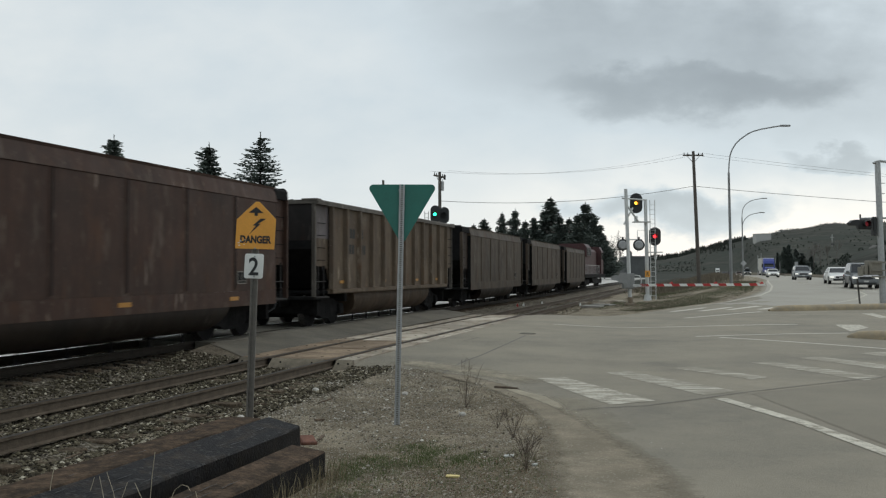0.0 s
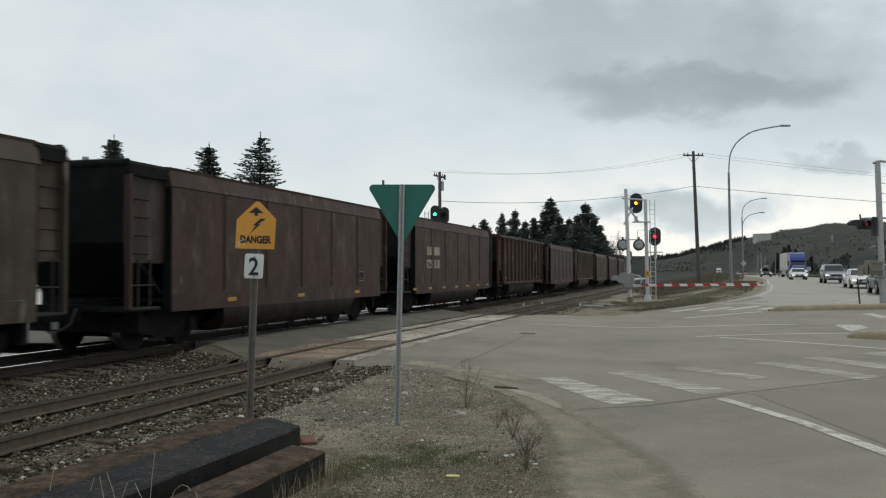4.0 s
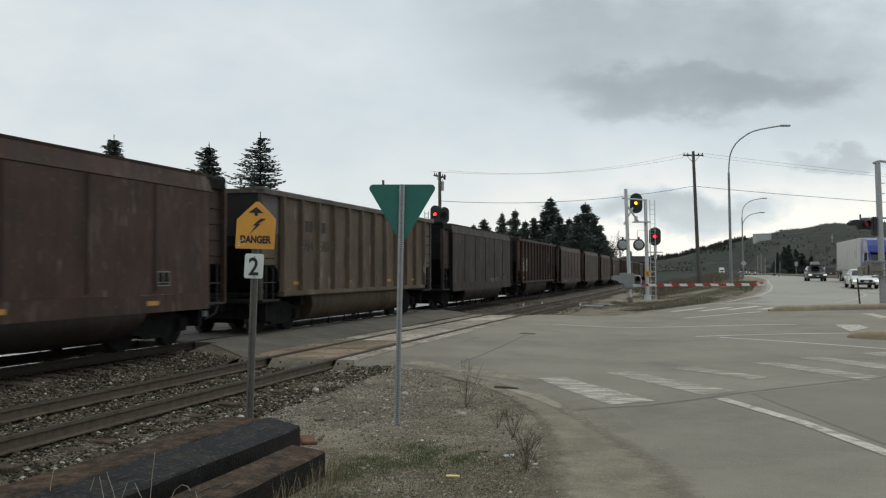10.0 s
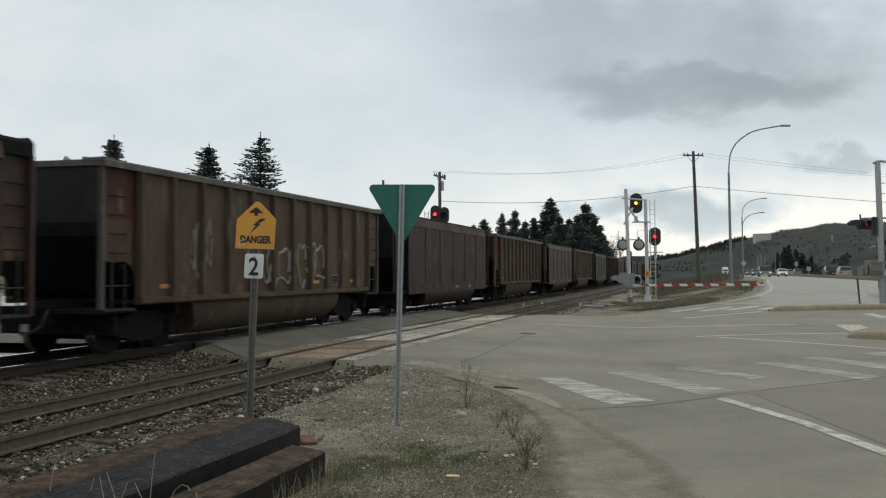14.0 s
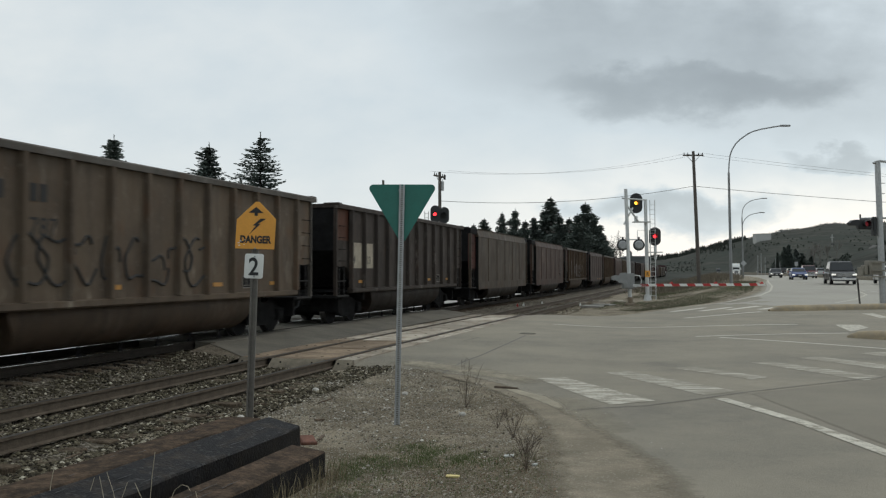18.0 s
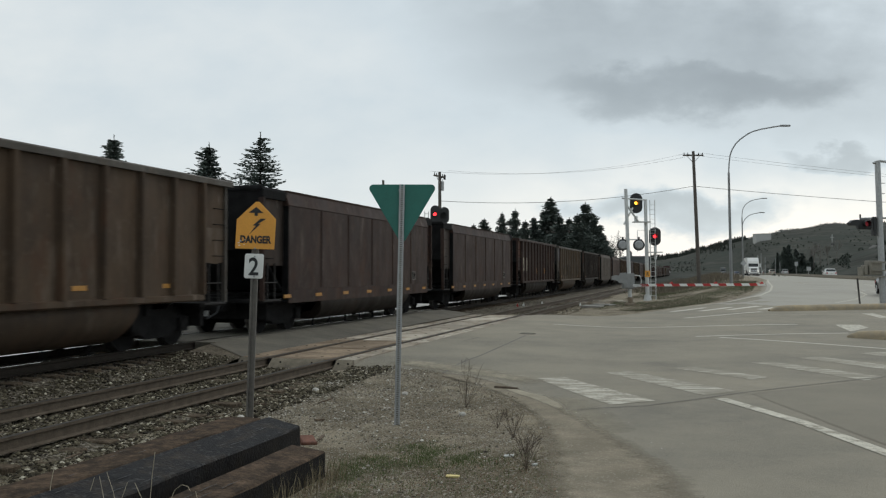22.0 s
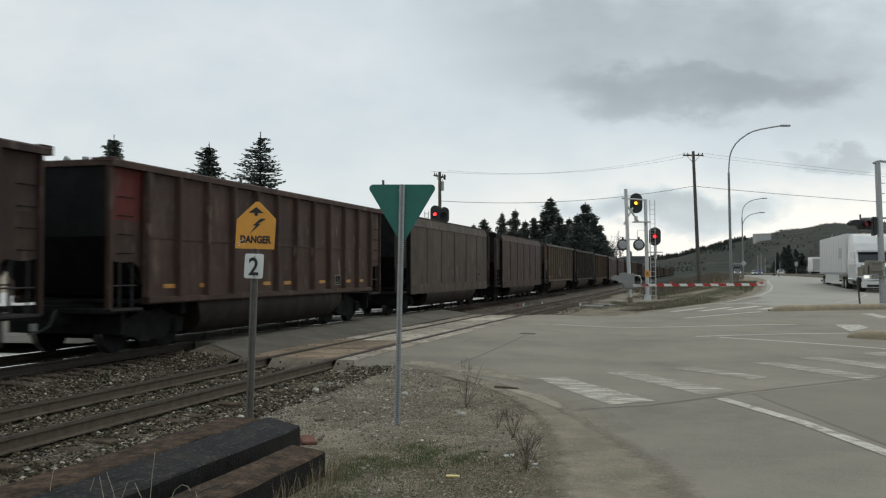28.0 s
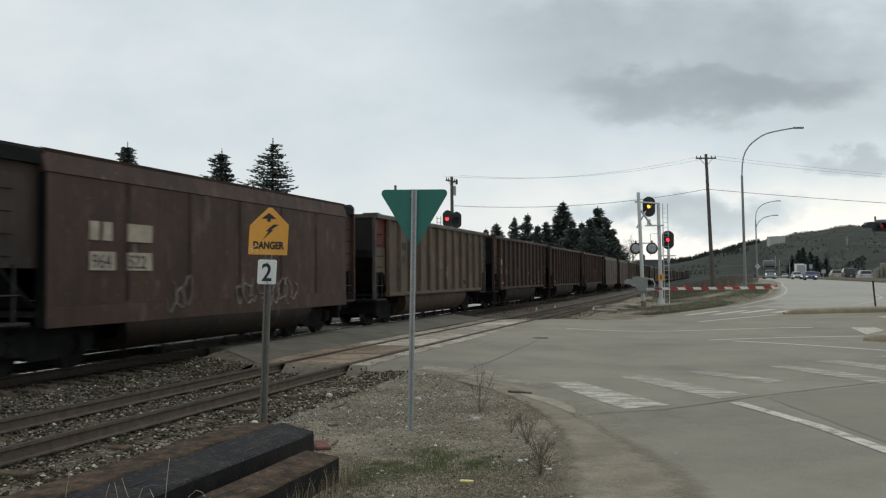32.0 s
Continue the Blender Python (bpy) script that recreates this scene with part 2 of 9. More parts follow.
def path_tube(bm, pts, r, n=8):
    """A round bar bent along the points, as one skin."""
    pts = [Vector(p) for p in pts]
    rings, u = [], None
    for i, p in enumerate(pts):
        w = (pts[min(i + 1, len(pts) - 1)] - pts[max(i - 1, 0)]).normalized()
        u = w.orthogonal().normalized() if u is None else (u - w * u.dot(w)).normalized()
        v = w.cross(u)
        rings.append([bm.verts.new(p + (u * math.cos(2 * math.pi * k / n) + v * math.sin(2 * math.pi * k / n)) * r) for k in range(n)])
    for a, b in zip(rings, rings[1:]):
        for k in range(n):
            bm.faces.new((a[k], a[(k + 1) % n], b[(k + 1) % n], b[k]))
    bm.faces.new(rings[0][::-1]); bm.faces.new(rings[-1])
    return bm


def prism(bm, outline, axis, lo, hi):
    """An outline of (a, b) pairs swept along axis 'x', 'y' or 'z' from lo to hi."""
    def at(a, b, c):
        return {"x": (c, a, b), "y": (a, c, b), "z": (a, b, c)}[axis]
    lower = [bm.verts.new(at(a, b, lo)) for a, b in outline]
    upper = [bm.verts.new(at(a, b, hi)) for a, b in outline]
    n = len(outline)
    bm.faces.new(lower); bm.faces.new(upper)
    for i in range(n):
        bm.faces.new((lower[i], lower[(i + 1) % n], upper[(i + 1) % n], upper[i]))
    bmesh.ops.recalc_face_normals(bm, faces=bm.faces)
    return bm


def mesh_of(name, bm, material, smooth=False, bevel=0.0):
    if bevel:
        bmesh.ops.bevel(bm, geom=list(bm.edges), offset=bevel, segments=1, affect="EDGES", clamp_overlap=True)
    me = bpy.data.meshes.new(name)
    bm.to_mesh(me)
    bm.free()
    me.materials.append(material)
    if smooth:
        me.polygons.foreach_set("use_smooth", [True] * len(me.polygons))
    return me


def part(name, bm, material, parent, label="", smooth=False, bevel=0.0):
    """Links a bmesh (or a finished mesh) as one mesh object under a thing or a part."""
    me = bm if isinstance(bm, bpy.types.Mesh) else mesh_of(name, bm, material, smooth, bevel)
    ob = new(name, me)
    ob.parent = parent
    if label:
        ob["label"] = label
    return ob


def thing(name, label, category, m=None, group="", kind=""):
    ob = new(name)
    ob.empty_display_size = 0.2
    if m is not None:
        ob.matrix_world = m
    return tagged(ob, label, category, group, kind)


def solid(name, bm, material, label, category, m=None, group="", kind="", smooth=False, bevel=0.0):
    ob = new(name, mesh_of(name, bm, material, smooth, bevel))
    if m is not None:
        ob.matrix_world = m
    return tagged(ob, label, category, group, kind)


def smooth01(a, b, v):
    v = min(max((v - a) / (b - a), 0.0), 1.0)
    return v * v * (3 - 2 * v)


MAIN_X, SIDE_X, SIDE_Z = -12.17, -8.09, -0.18


def land(x, y):
    """Height of the ground: railway corridor low, highway rising to the right and ahead."""
    w = smooth01(-4.5, 3.0, x)
    corridor = -0.32 - 0.08 * smooth01(-5.8, -7.0, x) - 0.0025 * min(max(y - 20, 0.0), 300.0)
    road = -0.23 + 0.83 * smooth01(28, 95, y) - 1.1 * smooth01(230, 420, y)
    near = 0.10 * smooth01(17, 12, y) * smooth01(-1.0, -3.0, x)
    h = corridor * (1 - w) + road * w - near * 0.6
    if x > -6.9:
        k = smooth01(16.4, 18.2, y) * smooth01(41.0, 37.5, y) * smooth01(-2.0, -6.4, x)
        h += (SIDE_Z - 0.014 - h) * k
    return h


def drop(y):
    """Fall of the railway with distance."""
    return -0.0025 * min(max(y - 20, 0.0), 300.0)



def track_bend(y):
    """Sideways drift of both tracks, which curve gently to the left with distance."""
    return -0.3 * (max(min(y, 150.0) - 30, 0.0) / 60) ** 2 - 0.0065 * max(y - 150.0, 0.0)


# ---------------- ground and roads ----------------
def spaced(stops):
    vals = []
    for a, b, n in stops:
        vals += [a + (b - a) * i / n for i in range(n)]
    return vals + [stops[-1][1]]


def sheet(name, xs, ys, height, material):
    verts = [(x, y, height(x, y)) for y in ys for x in xs]
    n = len(xs)
    faces = [(j * n + i, j * n + i + 1, (j + 1) * n + i + 1, (j + 1) * n + i) for j in range(len(ys) - 1) for i in range(n - 1)]
    me = bpy.data.meshes.new(name)
    me.from_pydata(verts, [], faces)
    me.polygons.foreach_set("use_smooth", [True] * len(faces))
    me.materials.append(material)
    return me


def road_left(y):
    """Left edge of the asphalt, by the distance along the railway."""
    if y < 17.2:
        k = [(-6, -0.5), (4, -0.8), (7.7, -1.03), (9.7, -1.3), (11.1, -1.6), (12.8, -2.14), (13.9, -2.64), (15.1, -3.34), (15.9, -4.05), (17.0, -5.1), (17.2, -6.86)]
    elif y < 37.9:
        return -6.86
    else:
        k = [(37.9, -6.86), (39.5, -4.9), (42.5, -3.2), (46.6, -1.9), (51.3, 0.9), (58.2, 2.7), (66, 3.9), (76, 4.7), (90, 5.5), (110, 7.0), (153, 8.7), (900, 9.0)]
    for (a, u), (b, v) in zip(k, k[1:]):
        if y <= b:
            return u + (v - u) * (y - a) / (b - a)
    return k[-1][1]


def ground_height(x, y):
    h = land(x, y)
    over = smooth01(0.0, 0.5, x - road_left(y)) if x < 29.5 and -20 < y < 900 else 0.0
    bump = noise.noise((x * 1.1, y * 1.1, 3.0)) * 0.035 + noise.noise((x * 4.0, y * 4.0, 8.0)) * 0.012
    return h - 0.08 * over + (bump * (1 - over) if abs(x) < 14 and y < 45 else 0.0)


gx = spaced([(-2500, -300, 6), (-300, -40, 8), (-40, -14, 10), (-14, -5.6, 16), (-5.6, 2.0, 60), (2.0, 12, 24), (12, 40, 14), (40, 300, 10), (300, 2500, 6)])
gy = spaced([(-1500, -200, 5), (-200, -20, 8), (-20, 3, 12), (3, 20, 130), (20, 60, 60), (60, 160, 30), (160, 300, 10), (300, 440, 14), (440, 500, 2), (500, 3500, 10)])
ground = new("ground", sheet("ground", gx, gy, ground_height, M_DIRT))
tagged(ground, "grey-brown gravelly dirt ground with sparse dry weeds", "ground", kind="structure")

ry = spaced([(-20, 3, 8), (3, 18, 45), (18, 40, 44), (40, 100, 40), (100, 300, 20), (300, 440, 14), (440, 900, 8)])
cols = 40
verts, faces = [], []
for y in ry:
    l = road_left(y)
    for i in range(cols + 1):
        x = l + (29.0 - l) * (i / cols) ** 1.4
        verts.append((x, y, land(x, y) - (0.02 if i == 0 else 0.0)))
for j in range(len(ry) - 1):
    for i in range(cols):
        a = j * (cols + 1) + i
        faces.append((a, a + 1, a + cols + 2, a + cols + 1))
me = bpy.data.meshes.new("road")
me.from_pydata(verts, [], faces)
me.polygons.foreach_set("use_smooth", [True] * len(faces))
me.materials.append(M_ASPHALT)
road = tagged(new("road", me), "worn grey asphalt intersection and highway with faded markings", "road", kind="structure")


# Grazing sky sheen on the far lanes is put into this paler colour.
M_HIGHWAY = mat("worn highway asphalt with painted sky sheen", (0.285, 0.268, 0.225), 0.72, var=0.14, scale=0.35, bump=0.6, fine=50, tint=(0.335, 0.315, 0.265), tint_at=0.54, spec=0.45)
hv, hf = [], []
hy = spaced([(47.0, 100, 30), (100, 300, 20), (300, 440, 14), (440, 880, 7)])
for y in hy:
    l = max(road_left(y) + 0.35, 2.0 - (y - 47.0) * 0.4)
    for i in range(13):
        x = l + (17.9 - l) * i / 12
        hv.append((x, y + (1.1 * math.sin(x * 0.9) if y < 48 else 0.0), land(x, y) + 0.003))
hf = [(j * 13 + i, j * 13 + i + 1, (j + 1) * 13 + i + 1, (j + 1) * 13 + i) for j in range(len(hy) - 1) for i in range(12)]
me = bpy.data.meshes.new("highway")
me.from_pydata(hv, [], hf)
me.polygons.foreach_set("use_smooth", [True] * len(hf))
me.materials.append(M_HIGHWAY)
tagged(new("highway", me), "worn asphalt of the highway lanes, paled with sky sheen", "road", kind="structure")


def strip(name, pts, width, material, lift=0.006, step=0.8, label="faded white painted road marking", dash=None):
    """A painted line on the road along the given plan points."""
    line = []
    for (ax, ay), (bx, by) in zip(pts, pts[1:]):
        n = max(1, int(math.hypot(bx - ax, by - ay) / step))
        line += [Vector((ax + (bx - ax) * i / n, ay + (by - ay) * i / n)) for i in range(n)]
    line.append(Vector(pts[-1]))
    vs, fs = [], []
    for i, p in enumerate(line):
        d = (line[min(i + 1, len(line) - 1)] - line[max(i - 1, 0)]).normalized()
        n = Vector((-d.y, d.x)) * width / 2
        for q in (p - n, p + n):
            vs.append((q.x, q.y, land(q.x, q.y) + lift))
    for i in range(len(line) - 1):
        fs.append((2 * i, 2 * i + 2, 2 * i + 3, 2 * i + 1))
    m2 = bpy.data.meshes.new(name)
    m2.from_pydata(vs, [], fs)
    m2.materials.append(material)
    return tagged(new(name, m2), label, "road marking", "road markings", "structure")


# crosswalk bars, stop and lane lines
def quad(name, pts, material, label):
    """A painted patch with the given plan corners, laid over the road."""
    vs, fs = [], []
    if len(pts) == 4:
        a, b, c, d = [Vector(p) for p in pts]
        nu, nv = 3, 14
        for j in range(nv + 1):
            for i in range(nu + 1):
                q = a.lerp(b, i / nu).lerp(d.lerp(c, i / nu), j / nv)
                vs.append((q.x, q.y, land(q.x, q.y) + 0.004))
        fs = [(j * 4 + i, j * 4 + i + 1, j * 4 + i + 5, j * 4 + i + 4) for j in range(nv) for i in range(nu)]
    else:
        vs = [(x, y, land(x, y) + 0.006) for x, y in pts]
        fs = [tuple(range(len(vs)))]
    m2 = bpy.data.meshes.new(name)
    m2.from_pydata(vs, [], fs)
    m2.materials.append(material)
    return tagged(new(name, m2), label, "road marking", "road markings", "structure")


WORN = "worn white crosswalk bar on the asphalt"
quad("crosswalk_bar", [(-2.88, 16.31), (-2.4, 16.55), (-0.65, 13.69), (-1.26, 13.2)], M_BAR, WORN)
quad("crosswalk_bar", [(-1.75, 17.4), (-1.37, 17.74), (0.54, 14.97), (0.03, 14.42)], M_FADED, WORN)
quad("crosswalk_bar", [(-0.55, 18.36), (-0.12, 18.63), (1.16, 17.03), (0.84, 16.63)], M_FADED, WORN)
quad("crosswalk_bar", [(0.99, 19.68), (1.44, 19.87), (3.12, 17.47), (2.67, 16.83)], M_FADED, WORN)
quad("crosswalk_bar", [(2.02, 20.85), (2.53, 21.23), (3.95, 19.1), (3.5, 18.6)], M_FADED, WORN)
quad("crosswalk_bar", [(3.44, 22.32), (4.0, 22.9), (5.6, 20.6), (5.1, 20.0)], M_FADED, WORN)
strip("lane_line", [(0.27, 14.08), (1.2, 12.07), (1.82, 10.25), (3.6, 5.6)], 0.19, M_PAINT)
strip("lane_line", [(-4.98, 31.69), (-1.14, 32.06), (3.21, 33.56)], 0.16, M_LINE)
strip("lane_line", [(-0.17, 27.39), (4.24, 29.49)], 0.15, M_LINE)
strip("lane_line", [(0.51, 27.01), (4.26, 23.83), (8.5, 20.3)], 0.14, M_LINE)
quad("painted_nose", [(4.44, 33.73), (5.23, 33.93), (5.29, 32.46), (4.43, 30.31)], M_PAINT, "white painted nose before the kerb")
strip("lane_line", [(-0.63, 37.86), (2.53, 41.87)], 0.2, M_LINE)
strip("lane_line", [(0.65, 38.41), (7.46, 41.63)], 0.10, M_FADED)
for a, b in (((-1.29, 43.88), (0.17, 46.49)), ((-0.02, 43.37), (1.43, 46.05)), ((1.24, 43.83), (2.74, 46.73)), ((2.6, 43.72), (3.83, 46.41))):
    strip("hatch_line", [a, b], 0.36, M_LINE)
quad("painted_wedge", [(6.45, 41.3), (6.95, 41.7), (7.1, 38.4), (6.7, 38.2)], M_PAINT, "white painted bar beside the kerb")
strip("edge_line", [(-1.65, 46.9), (1.45, 51.6), (3.46, 58.6), (4.61, 66.2), (5.44, 76), (6.07, 90), (7.4, 110), (9.1, 153), (9.4, 500)], 0.15, M_PAINT)
strip("edge_line", [(6.76, 50.83), (8.32, 54.83), (9.81, 60.85), (10.41, 68.61)], 0.15, M_PAINT)
strip("lane_line", [(10.41, 68.61), (11.56, 64.37), (14, 56)], 0.15, M_PAINT)
for i in range(14):
    strip("lane_line", [(13.1, 78 + i * 12), (13.1, 82 + i * 12)], 0.14, M_PAINT)
quad("painted_arrow", [(8.6, 82), (9.0, 82), (9.3, 87), (8.8, 90), (8.3, 87)], M_FADED, "faded white turn arrow on the asphalt")
strip("edge_line", [(17.6, 50), (17.6, 500)], 0.15, M_PAINT)


# ---------------- tracks ----------------
HEAD = [(-0.037, 0.0), (0.037, 0.0), (0.037, -0.035), (0.010, -0.05), (0.010, -0.145), (0.07, -0.16), (0.07, -0.172), (-0.07, -0.172), (-0.07, -0.16), (-0.010, -0.145), (-0.010, -0.05), (-0.037, -0.035)]


def rail(name, x, z, y0, y1, tr):
    vs, fs = [], []
    ys = spaced([(y0, 20, 4), (20, 320, 30), (320, y1, 4)])
    for y in ys:
        vs += [(x + track_bend(y) + a, y, z + b + drop(y)) for a, b in HEAD]
    n = len(HEAD)
    for j in range(len(ys) - 1):
        fs += [(j * n + i, j * n + (i + 1) % n, (j + 1) * n + (i + 1) % n, (j + 1) * n + i) for i in range(n)]
    m2 = bpy.data.meshes.new(name)
    m2.from_pydata(vs, [], fs)
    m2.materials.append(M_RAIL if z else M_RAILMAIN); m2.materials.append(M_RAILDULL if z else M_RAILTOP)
    for p in m2.polygons:
        p.material_index = 1 if p.index % n == 0 else 0
    ob = new(name, m2)
    ob.parent = tr
    return ob


def ballast_bed(name, x, z, y0, y1, tr):
    vs, fs = [], []
    prof = [(-2.35, -0.46), (-1.75, -0.30), (-0.95, -0.225), (0, -0.20), (0.95, -0.225), (1.75, -0.30), (2.35, -0.46)]
    ys = spaced([(y0, -14, 20), (-14, 40, 160), (40, 320, 60), (320, y1, 8)])
    for y in ys:
        for a, b in prof:
            k = noise.noise((a * 3 + x, y * 2.3, 1.0)) * 0.03 if abs(a) < 2.3 else 0.0
            vs.append((x + track_bend(y) + a, y, z + b + k + drop(y)))
    n = len(prof)
    for j in range(len(ys) - 1):
        fs += [(j * n + i, j * n + i + 1, (j + 1) * n + i + 1, (j + 1) * n + i) for i in range(n - 1)]
    m2 = bpy.data.meshes.new(name)
    m2.from_pydata(vs, [], fs)
    m2.materials.append(M_BALLAST)
    ob = new(name, m2)
    ob.parent = tr
    return ob


def track(label, x, z, near):
    tr = thing("railway_track", label, "railway track", kind="structure")
    for side in (-0.7525, 0.7525):
        rail("rail", x + side, z, -520, 700, tr)
    ballast_bed("ballast", x, z, -520, 700, tr)
    tie = shape()
    box(tie, -1.3, -0.11, -0.18, 1.3, 0.11, 0)
    tm = mesh_of("sleeper", tie, M_TIE, bevel=0.012)
    for i in range(-26, 150):
        y = i * 0.52
        if near and 17.3 < y < 37.9:
            continue
        ob = new("sleeper", tm)
        ob.parent = tr
        ob.location = (x + track_bend(y) + random.uniform(-0.04, 0.04), y, z - (0.215 if near else 0.2) + random.uniform(-0.03, 0.018) + drop(y))
        ob.rotation_euler = (random.uniform(-0.05, 0.05), random.uniform(-0.012, 0.012), random.uniform(-0.02, 0.02))
    return tr


main_track = track("rusty main line track on dark ballast", MAIN_X, 0.0, False)
side_track = track("rusty siding track on grey ballast beside gravel", SIDE_X, SIDE_Z, True)

# ---------------- coal train ----------------
PITCH, BODY = 16.67, 14.87
# paint, dirt, rust and pale scuffs
PAINTS = {
    "brown": ((0.068, 0.041, 0.032), (0.036, 0.025, 0.021), (0.088, 0.043, 0.024), (0.15, 0.12, 0.098)),
    "darkbrown": ((0.050, 0.031, 0.025), (0.030, 0.0205, 0.018), (0.068, 0.032, 0.018), (0.105, 0.083, 0.066)),
    "charcoal": ((0.047, 0.037, 0.031), (0.028, 0.023, 0.020), (0.066, 0.042, 0.030), (0.105, 0.092, 0.082)),
    "greybrown": ((0.082, 0.064, 0.048), (0.040, 0.032, 0.025), (0.082, 0.046, 0.028), (0.14, 0.122, 0.105)),
    "tan": ((0.122, 0.093, 0.066), (0.064, 0.048, 0.036), (0.112, 0.060, 0.033), (0.21, 0.178, 0.14)),
    "tanbrown": ((0.088, 0.060, 0.039), (0.044, 0.031, 0.022), (0.088, 0.041, 0.022), (0.155, 0.127, 0.10)),
    "red": ((0.115, 0.022, 0.018), (0.05, 0.018, 0.014), (0.075, 0.03, 0.018), (0.13, 0.075, 0.06)),
    "rust": ((0.092, 0.036, 0.021), (0.045, 0.022, 0.015), (0.095, 0.04, 0.02), (0.125, 0.082, 0.06)),
    "cream": ((0.17, 0.15, 0.095), (0.085, 0.072, 0.048), (0.12, 0.075, 0.04), (0.23, 0.21, 0.15)),
    "chord": ((0.115, 0.105, 0.092), (0.055, 0.048, 0.040), (0.085, 0.055, 0.036), (0.19, 0.178, 0.16)),
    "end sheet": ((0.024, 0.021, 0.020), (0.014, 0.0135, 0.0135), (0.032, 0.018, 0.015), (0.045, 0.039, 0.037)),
    "bay": ((0.052, 0.040, 0.033), (0.026, 0.021, 0.018), (0.062, 0.034, 0.022), (0.105, 0.088, 0.074)),
    "maroon": ((0.075, 0.026, 0.020), (0.032, 0.018, 0.015), (0.06, 0.028, 0.018), (0.10, 0.062, 0.052)),
    "mauve": ((0.145, 0.13, 0.135), (0.085, 0.075, 0.072), (0.10, 0.065, 0.045), (0.19, 0.175, 0.17)),
    # Tub paints: side colours darkened for underside shade and coal grime.
    "shaded tub brown": ((0.026, 0.0195, 0.0155), (0.015, 0.0125, 0.0105), (0.036, 0.021, 0.014), (0.055, 0.046, 0.039)),
    "shaded tub tan": ((0.085, 0.060, 0.042), (0.042, 0.031, 0.023), (0.075, 0.042, 0.025), (0.14, 0.115, 0.09)),
}
M_REFLECT = mat("faded yellow reflector", (0.40, 0.19, 0.032), 0.5, var=0.25, scale=9, bump=0.1)
M_LETTER = mat("faded white lettering", (0.19, 0.175, 0.155), 0.8, var=0.3, scale=7, bump=0.1)
M_BOARD = mat("pale number board", (0.33, 0.29, 0.225), 0.8, var=0.2, scale=4, bump=0.1, tint=(0.20, 0.165, 0.125), tint_at=0.57)
M_BLACKLET = mat("black stencil lettering", (0.02, 0.02, 0.02), 0.8, var=0.2, scale=6, bump=0.1)
M_GRAF = mat("pale spray paint", (0.22, 0.2, 0.185), 0.8, var=0.35, scale=4, bump=0.05)


def paint(key):
    """Weathered car paint: faded and dirty patches, vertical run-off streaks, rust blooms and pale scuffs."""
    name = "car paint " + key
    if name in MATS:
        return MATS[name]
    c, dirt, rust, pale = [Vector(v) for v in PAINTS[key]]
    grey = lambda v, k: v.lerp(Vector((1, 1.02, 1.0)) * (0.3 * v.x + 0.55 * v.y + 0.15 * v.z), k) * 0.93
    if key not in ("red", "rust", "maroon", "mauve"):
        c, dirt, rust, pale = grey(c, -0.06), grey(dirt, 0.0), grey(rust, 0.0), grey(pale, -0.02)
    m = bpy.data.materials.new(name)
    m.use_nodes = True
    nt = m.node_tree
    N, L = nt.nodes.new, nt.links.new
    b = nt.nodes["Principled BSDF"]
    b.inputs["Specular IOR Level"].default_value = 0.17
    tc, oi = N("ShaderNodeTexCoord"), N("ShaderNodeObjectInfo")
    rc = N("ShaderNodeCombineXYZ")
    for i in range(3):
        L(oi.outputs["Random"], rc.inputs[i])
    add = N("ShaderNodeVectorMath"); add.operation = "MULTIPLY_ADD"; add.inputs[1].default_value = (37.0, 19.0, 11.0)
    L(rc.outputs[0], add.inputs[0]); L(tc.outputs["Object"], add.inputs[2])

    def field(scale, stretch, lo, hi, amount, detail=6.0, rough=0.65, shift=0.0):
        mp = N("ShaderNodeMapping"); mp.inputs["Scale"].default_value = stretch; mp.inputs["Location"].default_value = (shift, shift, shift)
        L(add.outputs[0], mp.inputs[0])
        n = N("ShaderNodeTexNoise")
        n.inputs["Scale"].default_value, n.inputs["Detail"].default_value, n.inputs["Roughness"].default_value = scale, detail, rough
        L(mp.outputs[0], n.inputs[0])
        r = N("ShaderNodeMapRange"); r.inputs[1].default_value, r.inputs[2].default_value, r.inputs[4].default_value = lo, hi, amount
        L(n.outputs[0], r.inputs[0])
        return r.outputs[0]

    def over(base, color, fac):
        x = N("ShaderNodeMix"); x.data_type = "RGBA"; x.inputs[7].default_value = (*color, 1)
        if isinstance(base, Vector):
            x.inputs[6].default_value = (*base, 1)
        else:
            L(base, x.inputs[6])
        L(fac, x.inputs[0])
        return x.outputs[2]
    col = over(c, dirt, field(0.9, (1, 1, 0.8), 0.40, 0.66, 0.75))
    col = over(col, dirt * 0.8, field(5.0, (1, 1, 0.10), 0.50, 0.72, 0.6, shift=3.1))
    col = over(col, rust, field(1.3, (1, 1, 0.7), 0.55, 0.70, 0.65, shift=7.7))
    col = over(col, rust * 1.3, field(7.0, (1, 1, 0.16), 0.60, 0.74, 0.5, shift=5.3))
    col = over(col, pale, field(2.4, (1, 1, 0.35), 0.56, 0.74, 0.7, shift=9.4))
    col = over(col, pale * 1.5, field(3.4, (1, 1, 0.28), 0.66, 0.74, 0.75, 4.0, 0.5, shift=12.6))
    col = over(col, pale * 1.25, field(14.0, (1, 1, 0.5), 0.62, 0.76, 0.55, 3.0, shift=1.9))
    L(col, b.inputs["Base Color"])
    L(field(2.0, (1, 1, 0.4), 0.2, 0.8, 0.85, shift=2.0), b.inputs["Roughness"])
    rr = b.inputs["Roughness"].links[0].from_node
    rr.inputs[3].default_value, rr.inputs[4].default_value = 0.45, 0.78
